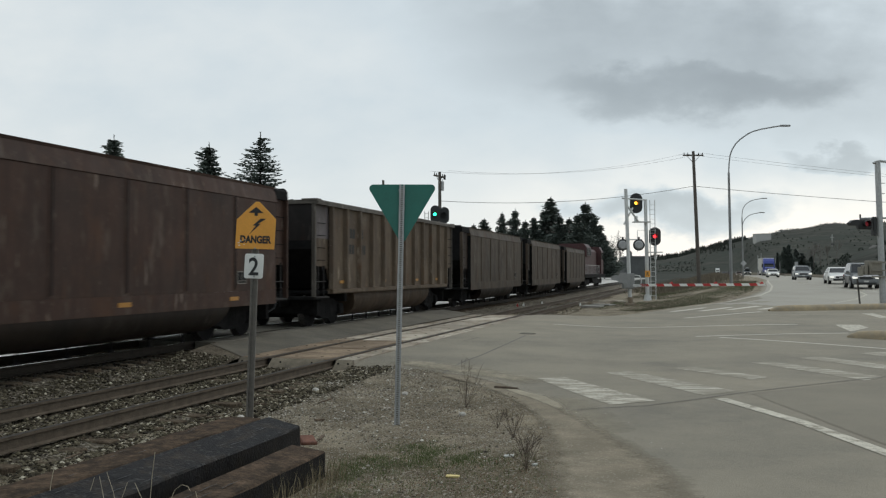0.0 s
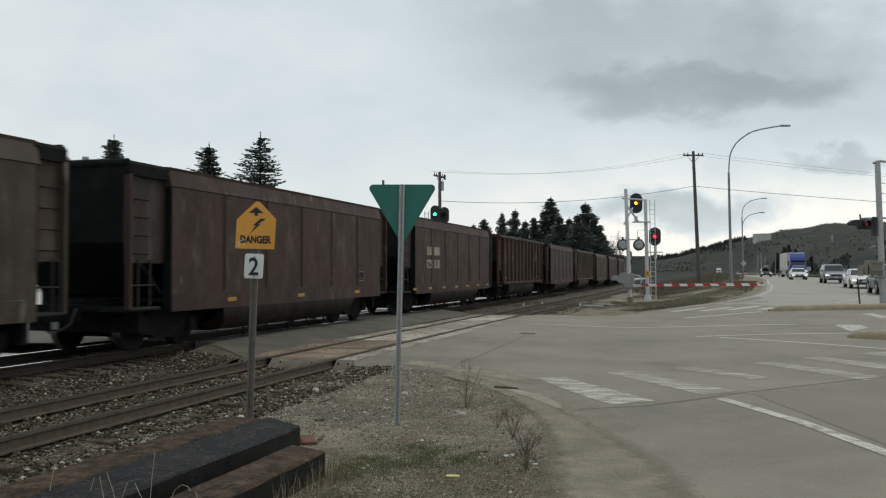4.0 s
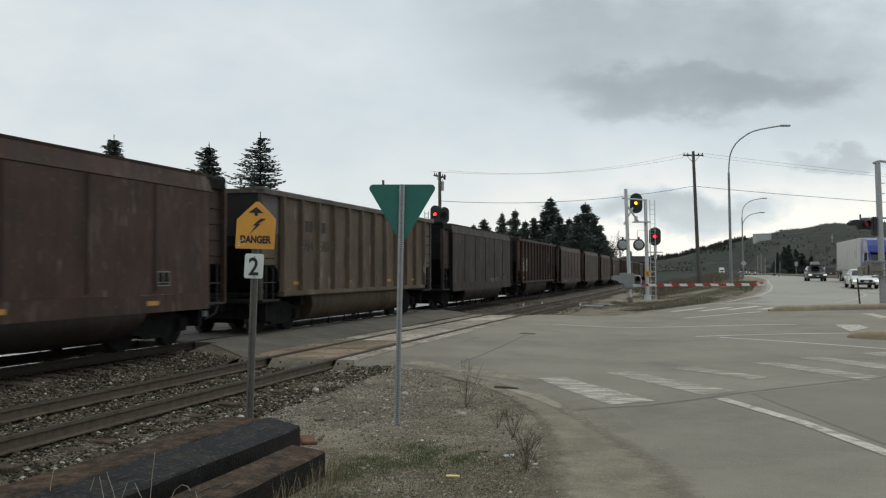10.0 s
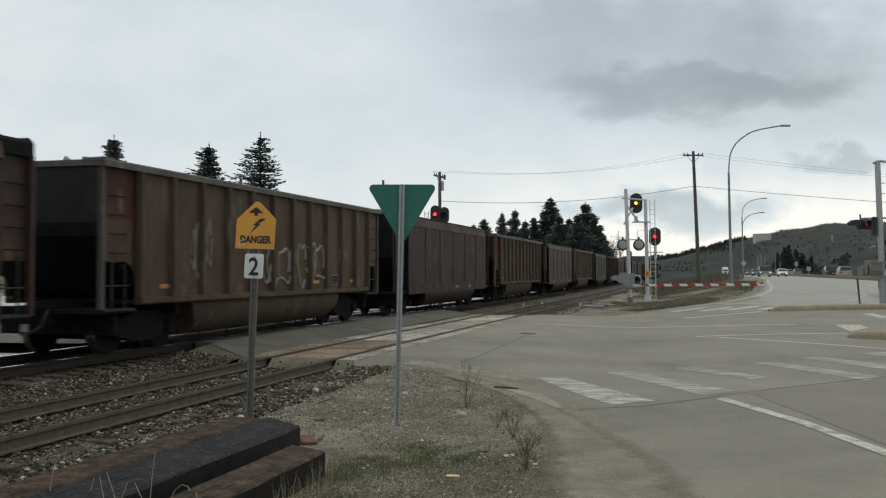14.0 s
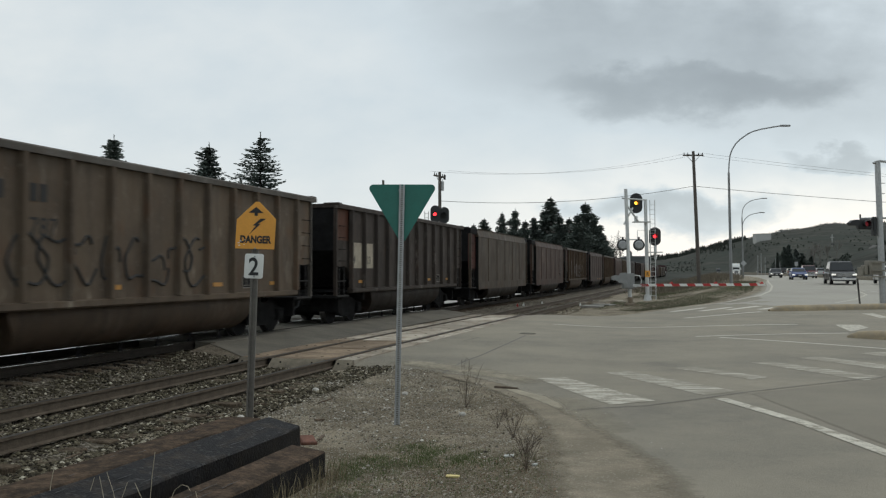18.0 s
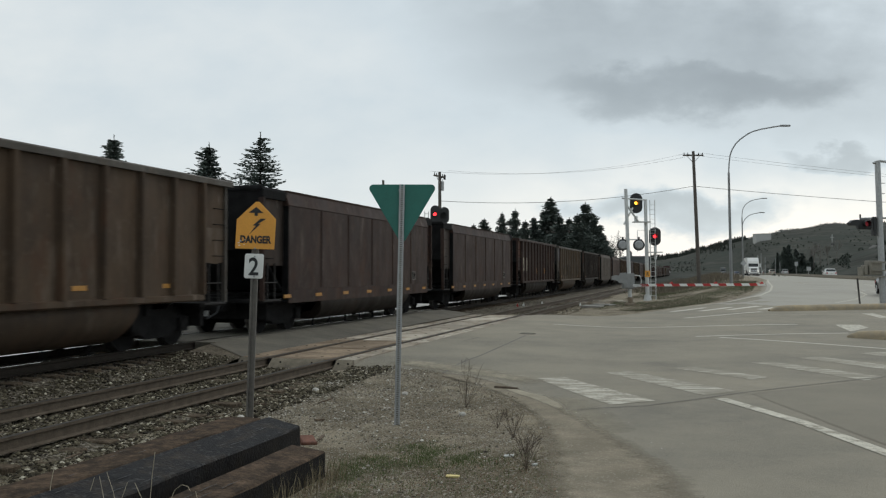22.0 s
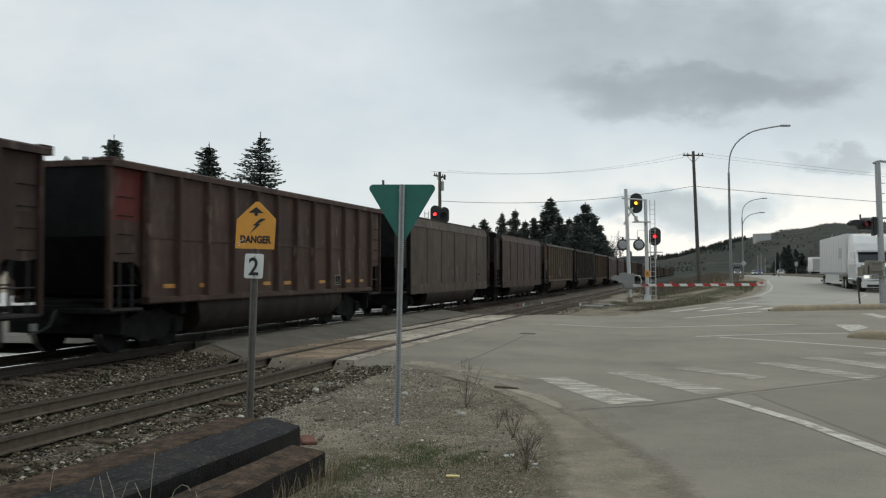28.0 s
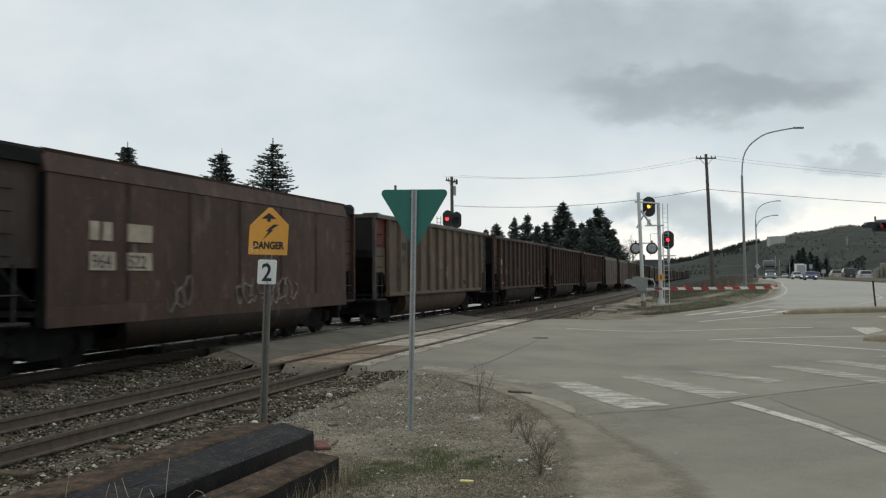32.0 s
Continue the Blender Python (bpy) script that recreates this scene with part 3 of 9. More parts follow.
    bp = N("ShaderNodeBump"); bp.inputs["Strength"].default_value, bp.inputs["Distance"].default_value = 0.25, 0.01
    L(field(3.0, (1, 1, 1), 0.0, 1.0, 1.0, shift=4.0), bp.inputs["Height"]); L(bp.outputs[0], b.inputs["Normal"])
    MATS[name] = m
    return m


M_BAYSTEEL = mat("worn bay steel", (0.030, 0.028, 0.027), 0.7, 0.1, var=0.35, scale=9, bump=0.2, spec=0.25)
CACHE = {}


def cached(key, build, material, bevel=0.0, smooth=False):
    if key not in CACHE:
        bm = shape()
        build(bm)
        CACHE[key] = mesh_of(key[0], bm, material, smooth, bevel)
    return CACHE[key]


def place(name, me, parent, loc=(0, 0, 0), rot=(0, 0, 0), label="", scale=None):
    ob = new(name, me)
    ob.parent = parent
    ob.location, ob.rotation_euler = loc, rot
    if scale:
        ob.scale = scale
    if label:
        ob["label"] = label
    return ob


def b_truckframe(bm):
    for sx in (-1, 1):
        pts = [(-1.25, 0.62), (-0.75, 0.70), (-0.4, 0.82), (0.4, 0.82), (0.75, 0.70), (1.25, 0.62), (1.22, 0.38), (0.8, 0.42), (0.45, 0.22), (-0.45, 0.22), (-0.8, 0.42), (-1.22, 0.38)]
        prism(bm, pts, "x", sx * 0.98 - 0.08, sx * 0.98 + 0.08)
    box(bm, -1.0, -0.2, 0.5, 1.0, 0.2, 0.8)
    # brake beams and rigging between the wheels
    for dy in (-0.42, 0.42):
        box(bm, -0.95, dy - 0.09, 0.24, 0.95, dy + 0.09, 0.62)
    box(bm, -0.55, -1.15, 0.55, 0.55, 1.15, 0.80)
    for sx in (-1, 1):
        for dy in (-0.89, 0.89):
            box(bm, sx * 1.02 - 0.12, dy - 0.16, 0.32, sx * 1.02 + 0.12, dy + 0.16, 0.62)


def b_wheelset(bm):
    tube(bm, (-1.1, 0, 0), (1.1, 0, 0), 0.075, n=8)
    for sx in (-0.78, 0.78):
        tube(bm, (sx - 0.065, 0, 0), (sx + 0.065, 0, 0), 0.457, n=24)
        tube(bm, (sx - 0.10 if sx > 0 else sx + 0.04, 0, 0), (sx - 0.04 if sx > 0 else sx + 0.10, 0, 0), 0.485, n=24)
    for sx in (-1.1, 1.1):
        tube(bm, (sx - 0.06, 0, 0), (sx + 0.06, 0, 0), 0.14, n=10)


def b_coupler(bm):
    box(bm, -0.09, -0.55, 0.78, 0.09, 0.1, 0.96)
    box(bm, -0.16, -0.62, 0.74, 0.16, -0.42, 1.0)


def polish(me):
    """Bright worn tread round each wheel."""
    if len(me.materials) == 1:
        me.materials.append(M_STEELW)
        for f in me.polygons:
            if abs(f.normal.x) < 0.2 and math.hypot(f.center.y, f.center.z) > 0.42:
                f.material_index = 1
    return me


def bogie(car, y):
    tr = place("bogie", cached(("bogie_frame",), b_truckframe, M_DARK), car, (0, y, 0))
    wm = polish(cached(("wheelset",), b_wheelset, M_DARK))
    for dy in (-0.89, 0.89):
        w = place("wheelset", wm, tr, (0, dy, 0.46))
    spr = cached(("spring_nest",), lambda bm: [tube(bm, (0, dy, 0.3), (0, dy, 0.62), 0.075, n=8) for dy in (-0.14, 0.0, 0.14)], M_DARK)
    for sx in (-1.0, 1.0):
        place("spring_nest", spr, tr, (sx, 0, 0))
    return tr


def heap(bm, x1, z0, z1):
    """Coal surface: low uneven mounds just under the rim."""
    nx, ny = 6, 40
    grid = []
    for j in range(ny + 1):
        row = []
        for i in range(nx + 1):
            x = -x1 + 2 * x1 * i / nx
            y = -BODY + 0.5 + (BODY - 1.0) * j / ny
            e = min(i, nx - i) / (nx / 2) * min(1.0, min(j, ny - j) / 4)
            row.append(bm.verts.new((x, y, z0 + (z1 - z0) * e + noise.noise((x * 1.4, y * 1.1, 5)) * 0.07 * (1 if e else 0))))
        grid.append(row)
    for j in range(ny):
        for i in range(nx):
            bm.faces.new((grid[j][i], grid[j][i + 1], grid[j + 1][i + 1], grid[j + 1][i]))


def letters(name, body, car, x, y, z, size, material, label=""):
    """Flat lettering on the side that faces the road (normal +x); y is where it begins, running forward."""
    cu = bpy.data.curves.new(name, "FONT")
    cu.body, cu.size, cu.extrude = body, size, 0.002
    cu.materials.append(material)
    ob = new(name, cu)
    ob.parent = car
    ob.matrix_local = Matrix.Translation((x, y, z)) @ Euler((radians(90), 0, radians(90))).to_matrix().to_4x4()
    if label:
        ob["label"] = label
    return ob


def scrawl(car, x, y0, z0, w, h, seed, n=7, r=0.014, material=None):
    """Spray-painted loops on the side sheet, as thin raised strokes."""
    rnd = random.Random(seed)
    ob = None
    for i in range(n):
        bm = shape()
        cx, cz = y0 + w * (i + 0.5) / n, z0 + h * rnd.uniform(0.35, 0.65)
        a0, a1 = rnd.uniform(0, 6), rnd.uniform(3, 7)
        ry_, rz_ = w / n * rnd.uniform(0.35, 0.75), h * rnd.uniform(0.3, 0.5)
        pts = [(x, cx + ry_ * math.cos(a0 + a1 * k / 23) + 0.02 * k * ry_, cz + rz_ * math.sin(a0 + a1 * k / 23) * (1 + 0.3 * math.sin(k * 0.7 + a0))) for k in range(24)]
        path_tube(bm, pts, r, 5)
        ob = part("graffiti", bm, material or M_GRAF, car, "dark spray-painted scrawl" if material else "pale spray-painted scrawl")
    return ob


def end_fittings(car, key, rib, xs):
    """Ladders, grab irons, couplers and bogies; the car's front is y = 0, its rear y = -BODY."""
    gi = cached(("grab_iron",), lambda bm: path_tube(bm, [(0, -0.2, 0), (0.06, -0.2, 0), (0.06, 0.2, 0), (0, 0.2, 0)], 0.012, 5), M_DARK)
    for y in (-0.34, -BODY + 0.5):
        for z in (1.98, 2.34, 2.70, 3.06):
            place("grab_iron", gi, car, (xs - (0.045 if rib else 0.165), y, z))
    for name, dims in (("draft_sill", (-0.42, -1.6, 0.62, 0.42, 0.0, 0.98)), ("cross_bearer", (-1.35, -2.9, 0.72, 1.35, -2.72, 1.0)), ("brake_cylinder", (0.72, -3.3, 0.42, 1.30, -2.95, 0.95)), ("end_apron", (-1.32, -0.78, 0.40, 1.32, -0.66, 0.9))):
        me2 = cached((name,), lambda bm: box(bm, *dims), M_DARK)
        place(name, me2, car)
        place(name, me2, car, (0, -BODY, 0), (0, 0, math.pi))
    cp = cached(("coupler",), b_coupler, M_DARK)
    place("coupler", cp, car, (0, 0.05, 0), (0, 0, math.pi))
    place("coupler", cp, car, (0, -BODY - 0.05, 0))
    bogie(car, -2.05)
    bogie(car, -BODY + 2.05)
    hose = cached(("air_hose",), lambda bm: path_tube(bm, [(0.35, 0, 0.9), (0.36, -0.2, 0.6), (0.2, -0.42, 0.45)], 0.025, 6), M_BLACK)
    place("air_hose", hose, car, (0, -BODY, 0))
    glad = cached(("hose_coupling",), lambda bm: (box(bm, 0.16, -0.48, 0.52, 0.25, -0.39, 0.66)), M_GALV)
    place("hose_coupling", glad, car, (0, -BODY, 0), label="bright metal hose coupling")
    brk = cached(("brake_wheel",), lambda bm: (tube(bm, (0, 0, 2.6), (0, -0.05, 2.6), 0.28, n=16), tube(bm, (0, 0.1, 2.6), (0, -0.06, 2.6), 0.04, n=8)), M_DARK)
    place("brake_wheel", brk, car, (-0.7, -BODY - 0.06, 0))


def hooks(car):
    """Door latch rods hanging under the tub."""
    me = cached(("latch_rod",), lambda bm: (box(bm, -0.015, -0.02, 0.04, 0.015, 0.02, 0.3), box(bm, -0.03, -0.06, 0.04, 0.03, 0.06, 0.08)), M_DARK)
    for i in range(6):
        place("latch_rod", me, car, (1.0, -4.2 - i * 1.28, 0))


def ribbed_car(key, endkey, seam=False, top=3.71):
    """Coal gondola with outside posts on the side sheets and a rounded tub hung between the bogies."""
    car = thing("coal_gondola", "", "coal car")
    P, E, T = paint(key), paint(endkey), paint("shaded tub tan" if "tan" in key else "shaded tub brown")
    C, S = (paint("chord"), paint("end sheet")) if "tan" in key else (P, M_COAL_SHADE)
    w, bay, cut = 1.53, 1.12, 1.80
    zs = top - 0.12
    for sx in (-1, 1):
        a_, b_ = min(sx * w, sx * (w - 0.03)), max(sx * w, sx * (w - 0.03))
        place("side_sheet", cached(("side_sheet", "r", key, sx, top), lambda bm: box(bm, a_, -BODY + bay, 1.12, b_, -bay, zs), P), car)
        for y0, tag in ((-bay, "f"), (-BODY, "b")):
            out = 1 if tag == "f" else -1
            inner, outer = (y0, y0 + bay) if tag == "f" else (y0 + bay, y0)
            edge = [(outer, cut + 0.05), (outer, 2.62), (inner, 2.62), (inner, cut - 0.42), (inner + out * 0.12, cut - 0.10), (inner + out * 0.34, cut + 0.03), (inner + out * 0.7, cut + 0.0)]
            place("end_panel", cached(("end_panel", "low", key, sx, tag), lambda bm: prism(bm, edge, "x", a_ - sx * 0.045, b_ - sx * 0.045), P), car, label="grimy lower end panel above the open step bay")
            up = [(outer, zs), (outer, 2.62), (inner, 2.62), (inner, zs)]
            place("end_panel", cached(("end_panel", "top", endkey if tag == "b" else key, sx, tag, top), lambda bm: prism(bm, up, "x", a_ - sx * 0.045, b_ - sx * 0.045), E if tag == "b" else P), car, label="painted end panel" if tag == "b" and endkey != key else "")
            place("bay_slot", cached(("bay_slot", sx, tag, top), lambda bm: box(bm, a_ - sx * 0.02, inner - 0.035, cut, b_ - sx * 0.02, inner + 0.035, zs), M_DARK), car, label="dark joint beside the end bay")
        chord = [(sx * (w - 0.06), zs - 0.02), (sx * (w + 0.10), zs - 0.02), (sx * (w + 0.10), top - 0.03), (sx * (w + 0.07), top), (sx * (w - 0.06), top)]
        place("top_chord", cached(("top_chord", "r", key, sx, top), lambda bm: prism(bm, chord, "y", -BODY - 0.02, 0.12), C), car, label="dusty top chord")
        place("side_sill", cached(("side_sill", "r", key, sx), lambda bm: prism(bm, [(sx * (w - 0.1), 0.98), (sx * (w + 0.07), 0.98), (sx * (w + 0.10), 1.01), (sx * (w + 0.10), 1.11), (sx * w, 1.13), (sx * (w - 0.1), 1.13)], "y", -BODY + bay, -bay), P), car)
        rm = cached(("rib", key, sx, top), lambda bm: prism(bm, [(0.0, -0.085), (sx * 0.10, -0.050), (sx * 0.115, -0.035), (sx * 0.115, 0.035), (sx * 0.10, 0.050), (0.0, 0.085)], "z", 1.125, zs - 0.018), P)
        for i in range(12):
            place("rib", rm, car, (sx * w, -bay - (BODY - 2 * bay) * i / 11, 0))
        pm = cached(("corner_post", key, sx, top), lambda bm: (box(bm, min(sx * (w - 0.10), sx * (w + 0.01)), -0.07, 0.92, max(sx * (w - 0.10), sx * (w + 0.01)), 0.0, zs - 0.01)), C)
        for y in (0.0, -BODY + 0.07):
            place("corner_post", pm, car, (0, y, 0))
        place_bay(car, sx, w)
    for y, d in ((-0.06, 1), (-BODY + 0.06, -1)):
        place("end_sheet", cached(("end_sheet", "r", key, top), lambda bm: box(bm, -w + 0.1, -0.03, 2.55, w - 0.1, 0.03, zs), S), car, (0, y, 0), label="near-black end sheet")
        # The slope sheet's near-black colour includes the shade of its recess.
        place("slope_sheet", cached(("slope_sheet", "r", d), lambda bm: prism(bm, [(-0.03, 2.55), (0.03, 2.55), (0.03, 2.3), (0.03 - d * 1.25, 1.15), (-0.03 - d * 1.25, 1.15), (-0.03, 2.3)], "x", -w + 0.06, w - 0.06), M_COAL_SHADE), car, (0, y, 0), label="sloping sheet with coal black and recess shade in its colour")
        place("end_chord", cached(("end_chord", key, top), lambda bm: box(bm, -w, -0.08, zs, w, 0.08, top - 0.004), C), car, (0, y, 0))
        place("corner_gusset", cached(("corner_gusset", key, top), lambda bm: box(bm, w - 0.42, -0.09, top - 0.05, w + 0.08, 0.22, top + 0.03), C, 0.012), car, (0, y, 0))
        place("end_platform", cached(("end_platform",), lambda bm: box(bm, -1.5, -0.55, 0.84, 1.5, 0.55, 0.92), M_DARK), car, (0, -0.56 if d > 0 else -BODY + 0.56, 0))
    half = [(1.42, 1.0), (1.44, 0.86)] + [(1.44 - 0.66 * (1 - math.cos(a)), 0.84 - 0.63 * math.sin(a)) for a in [math.pi / 2 * i / 22 for i in range(1, 23)]]
    outline = half + [(-a, b) for a, b in half[::-1]]

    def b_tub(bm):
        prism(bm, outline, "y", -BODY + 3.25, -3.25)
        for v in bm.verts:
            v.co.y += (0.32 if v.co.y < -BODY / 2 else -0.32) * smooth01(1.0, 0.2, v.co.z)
    # The tub's darker paint stands in for the shade under the body.
    place("tub", cached(("tub", key), b_tub, T), car, label="rounded tub with coal grime and underside shade in its paint")
    place("underframe", cached(("underframe",), lambda bm: (box(bm, -0.3, -BODY + 0.2, 0.75, 0.3, -0.2, 1.05), box(bm, -1.45, -BODY + 1.0, 1.0, 1.45, -1.0, 1.08)), M_DARK), car)
    place("coal_load", cached(("coal_load", "r", top), lambda bm: heap(bm, 1.48, zs - 0.08, top + 0.03), M_COAL), car)
    if seam:
        place("seam_strip", cached(("seam_strip", key), lambda bm: box(bm, w - 0.002, -BODY + bay, 2.3, w + 0.02, -bay, 2.36), P), car)
    hooks(car)
    end_fittings(car, key, True, w)
    return car, w


def place_bay(car, sx, w):
    """Uprights, rungs and step of the open bays over the bogies at both ends."""
    bars_ = cached(("bay_post",), lambda bm: box(bm, -0.016, -0.016, 0.9, 0.016, 0.016, 1.86), M_BAYSTEEL)
    rung = cached(("bay_rung",), lambda bm: tube(bm, (0, -0.38, 0), (0, 0.38, 0), 0.016, n=6), M_BAYSTEEL)
    step = cached(("bay_step",), lambda bm: box(bm, -0.07, -0.48, 0, 0.05, 0.48, 0.045), M_BAYSTEEL)
    for yc in (-0.53, -BODY + 0.53):
        for dy in (-0.14, 0.26):
            place("bay_post", bars_, car, (sx * (w - 0.07), yc + dy, 0))
        place("bay_rung", rung, car, (sx * (w - 0.05), yc, 1.36))
        place("bay_step", step, car, (sx * (w - 0.03), yc, 0.88))


def smooth_car(key, endkey, top=3.81):
    """Coal gondola with smooth panelled sides that curve under into a tub, and a deep sloping top band."""
    car = thing("coal_gondola", "", "coal car")
    P, E, T = paint(key), paint(endkey), paint("shaded tub tan" if "tan" in key else "shaded tub brown")
    w, r0, f0, zb = 1.60, -BODY + 1.38, -0.82, 3.40
    for sx in (-1, 1):
        a_, b_ = min(sx * w, sx * (w - 0.03)), max(sx * w, sx * (w - 0.03))
        place("side_sheet", cached(("side_sheet", "s", key, sx), lambda bm: box(bm, a_, r0, 1.16, b_, f0, zb), P), car)
        place("lower_strip", cached(("lower_strip", key, sx), lambda bm: box(bm, a_ + sx * 0.012, r0, 0.80, b_ + sx * 0.012, f0, 1.158), P), car)
        band = [(sx * w, zb), (sx * (w + 0.02), zb + 0.015), (sx * (w - 0.075), top - 0.06), (sx * (w - 0.05), top), (sx * (w - 0.17), top), (sx * (w - 0.17), zb)]
        place("top_band", cached(("top_band", key, sx), lambda bm: prism(bm, band, "y", r0 - 0.06, f0 + 0.06), P), car)
        rim = [(sx * (w - 0.06), zb + 0.12), (sx * (w - 0.06), top - 0.07), (sx * (w - 0.10), top - 0.01), (sx * (w - 0.19), top - 0.01), (sx * (w - 0.19), zb + 0.12)]
        for y0, y1, tag in ((f0, 0.0, "f"), (-BODY, r0, "b")):
            place("end_rim", cached(("end_rim", sx, tag), lambda bm: prism(bm, rim, "y", y0, y1), M_COAL_SHADE), car, label="black rounded rim over the end bay")
        arc = [(w - 0.62 * (1 - math.cos(a)), 0.80 - 0.55 * math.sin(a)) for a in [math.pi / 2 * i / 22 for i in range(23)]]
        low = [(sx * w, 0.80)] + [(sx * a, b) for a, b in arc[1:]] + [(sx * 0.7, 0.255), (sx * 0.7, 0.4), (sx * (w - 0.4), 0.5), (sx * (w - 0.1), 0.80)]

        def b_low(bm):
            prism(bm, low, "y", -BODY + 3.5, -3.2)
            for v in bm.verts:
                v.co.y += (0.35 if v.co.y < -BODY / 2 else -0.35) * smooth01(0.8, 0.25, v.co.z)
        # Shade under the curve is put into this darker paint.
        place("lower_side", cached(("lower_side", key, sx), b_low, T), car, label="curved lower side with coal grime and underside shade in its paint")
        gm = cached(("groove", sx), lambda bm: (box(bm, min(sx * (w - 0.01), sx * (w + 0.006)), -0.036, 1.22, max(sx * (w - 0.01), sx * (w + 0.006)), 0.036, zb + 0.03)), M_DARK)
        em = cached(("panel_edge", key, sx), lambda bm: prism(bm, [(sx * w - sx * 0.005, -0.085), (sx * (w + 0.03), -0.055), (sx * (w + 0.03), -0.042), (sx * w - sx * 0.005, -0.037)], "z", 1.20, zb - 0.01), P)
        for i in range(5):
            y = -BODY + 3.55 + 2.1 * i
            place("panel_groove", gm, car, (0, y, 0), label="dark recessed groove")
            place("panel_edge", em, car, (0, y, 0))
        for y0, y1, c, nm in ((f0, 0.0, P, "f"), (-BODY, r0, E, "b")):
            place("end_panel", cached(("end_panel", "s", endkey if nm == "b" else key, sx, nm), lambda bm: box(bm, min(sx * (w - 0.16), sx * (w - 0.19)), y0, 1.80, max(sx * (w - 0.16), sx * (w - 0.19)), y1, zb + 0.13), c), car, label="recessed end bay panel")
            place("end_shoulder", cached(("end_shoulder", key, sx, nm), lambda bm: box(bm, min(sx * (w - 0.19), sx * (w - 0.004)), (y1 if nm == "b" else y0) - 0.03, 0.82, max(sx * (w - 0.19), sx * (w - 0.004)), (y1 if nm == "b" else y0) + 0.03, zb), M_COAL_SHADE), car, label="dark end of the side panel")
            ye = y1 if nm == "f" else y0
            place("end_post", cached(("end_post", key, sx, nm), lambda bm: box(bm, min(sx * (w - 0.16), sx * (w - 0.04)), ye - (0.07 if nm == "f" else 0), 0.9, max(sx * (w - 0.16), sx * (w - 0.04)), ye + (0 if nm == "f" else 0.07), zb + 0.14), P), car)
        place_bay(car, sx, w - 0.06)
    for y, d in ((-0.05, 1), (-BODY + 0.05, -1)):
        place("end_sheet", cached(("end_sheet", "s"), lambda bm: box(bm, -w + 0.17, -0.04, 2.4, w - 0.17, 0.04, top - 0.02), M_COAL_SHADE), car, (0, y, 0), label="near-black end sheet")
        # Recess shade is part of this sheet's coal-black colour.
        place("slope_sheet", cached(("slope_sheet", "s", d), lambda bm: prism(bm, [(-0.04, 2.4), (0.04, 2.4), (0.04, 2.2), (0.04 - d * 1.25, 1.15), (-0.04 - d * 1.25, 1.15), (-0.04, 2.2)], "x", -w + 0.17, w - 0.17), M_COAL_SHADE), car, (0, y, 0), label="sloping sheet with coal black and recess shade in its colour")
        place("rim_cap", cached(("rim_cap",), lambda bm: tube(bm, (-w + 0.2, 0, top - 0.05), (w - 0.14, 0, top - 0.05), 0.09, n=10), M_COAL_SHADE), car, (0, y, 0))
        place("end_platform", cached(("end_platform",), lambda bm: box(bm, -1.5, -0.55, 0.84, 1.5, 0.55, 0.92), M_DARK), car, (0, -0.56 if d > 0 else -BODY + 0.56, 0))
    # The belly takes the same shade-darkened paint.
    place("belly", cached(("belly",), lambda bm: prism(bm, [(-0.75, 0.95), (-0.75, 0.25), (0.75, 0.25), (0.75, 0.95)], "y", -BODY + 3.8, -3.5), paint("shaded tub brown")), car)
    place("underframe", cached(("underframe", "s"), lambda bm: (box(bm, -0.3, -BODY + 0.2, 0.75, 0.3, -0.2, 1.05), box(bm, -1.4, -BODY + 1.4, 0.98, 1.4, -0.84, 1.08)), M_DARK), car)
    place("coal_load", cached(("coal_load", "s"), lambda bm: heap(bm, 1.40, top - 0.18, top + 0.06), M_COAL), car)
    hooks(car)
    end_fittings(car, key, False, w)
    return car, w


REAR = 15.08 - BODY  # shift of markings that keep their place from a car's rear


def reflectors(car, x, ys, z, upright=False):
    me = cached(("reflector", upright), lambda bm: box(bm, -0.003, -0.05 if upright else -0.2, -0.2 if upright else -0.045, 0.008, 0.05 if upright else 0.2, 0.2 if upright else 0.045), M_REFLECT)
    for y in ys:
        place("reflector", me, car, (x, y, z))


def boards(car, x, spec, material=None):
    """Number boards: rows of (y, z, width, height, text)."""
    for y, z, bw, bh, text in spec:
        y += REAR
        if bw:
            bm = shape()
            box(bm, x, y, z, x + 0.006, y + bw, z + bh)
            part("number_board", bm, material or M_BOARD, car, "pale number board")
        if text:
            letters("car_number", text, car, x + 0.009, y + 0.06, z + (0.15 if bh > 0.5 else 0.04), 0.36, M_BLACKLET if bw else (material or M_LETTER))


def bars(car, x, spec, material):
    """Unreadable lettering as plain bars: rows of (y, z, width, height)."""
    for y, z, bw, bh in spec:
        bm = shape()
        y += REAR
        n = max(1, round(bw / (bh * 0.9)))
        for i in range(n):
            box(bm, x, y + bw * i / n, z, x + 0.006, y + bw * (i + 0.72) / n, z + bh)
        part("lettering", bm, material, car, "worn stencilled lettering")


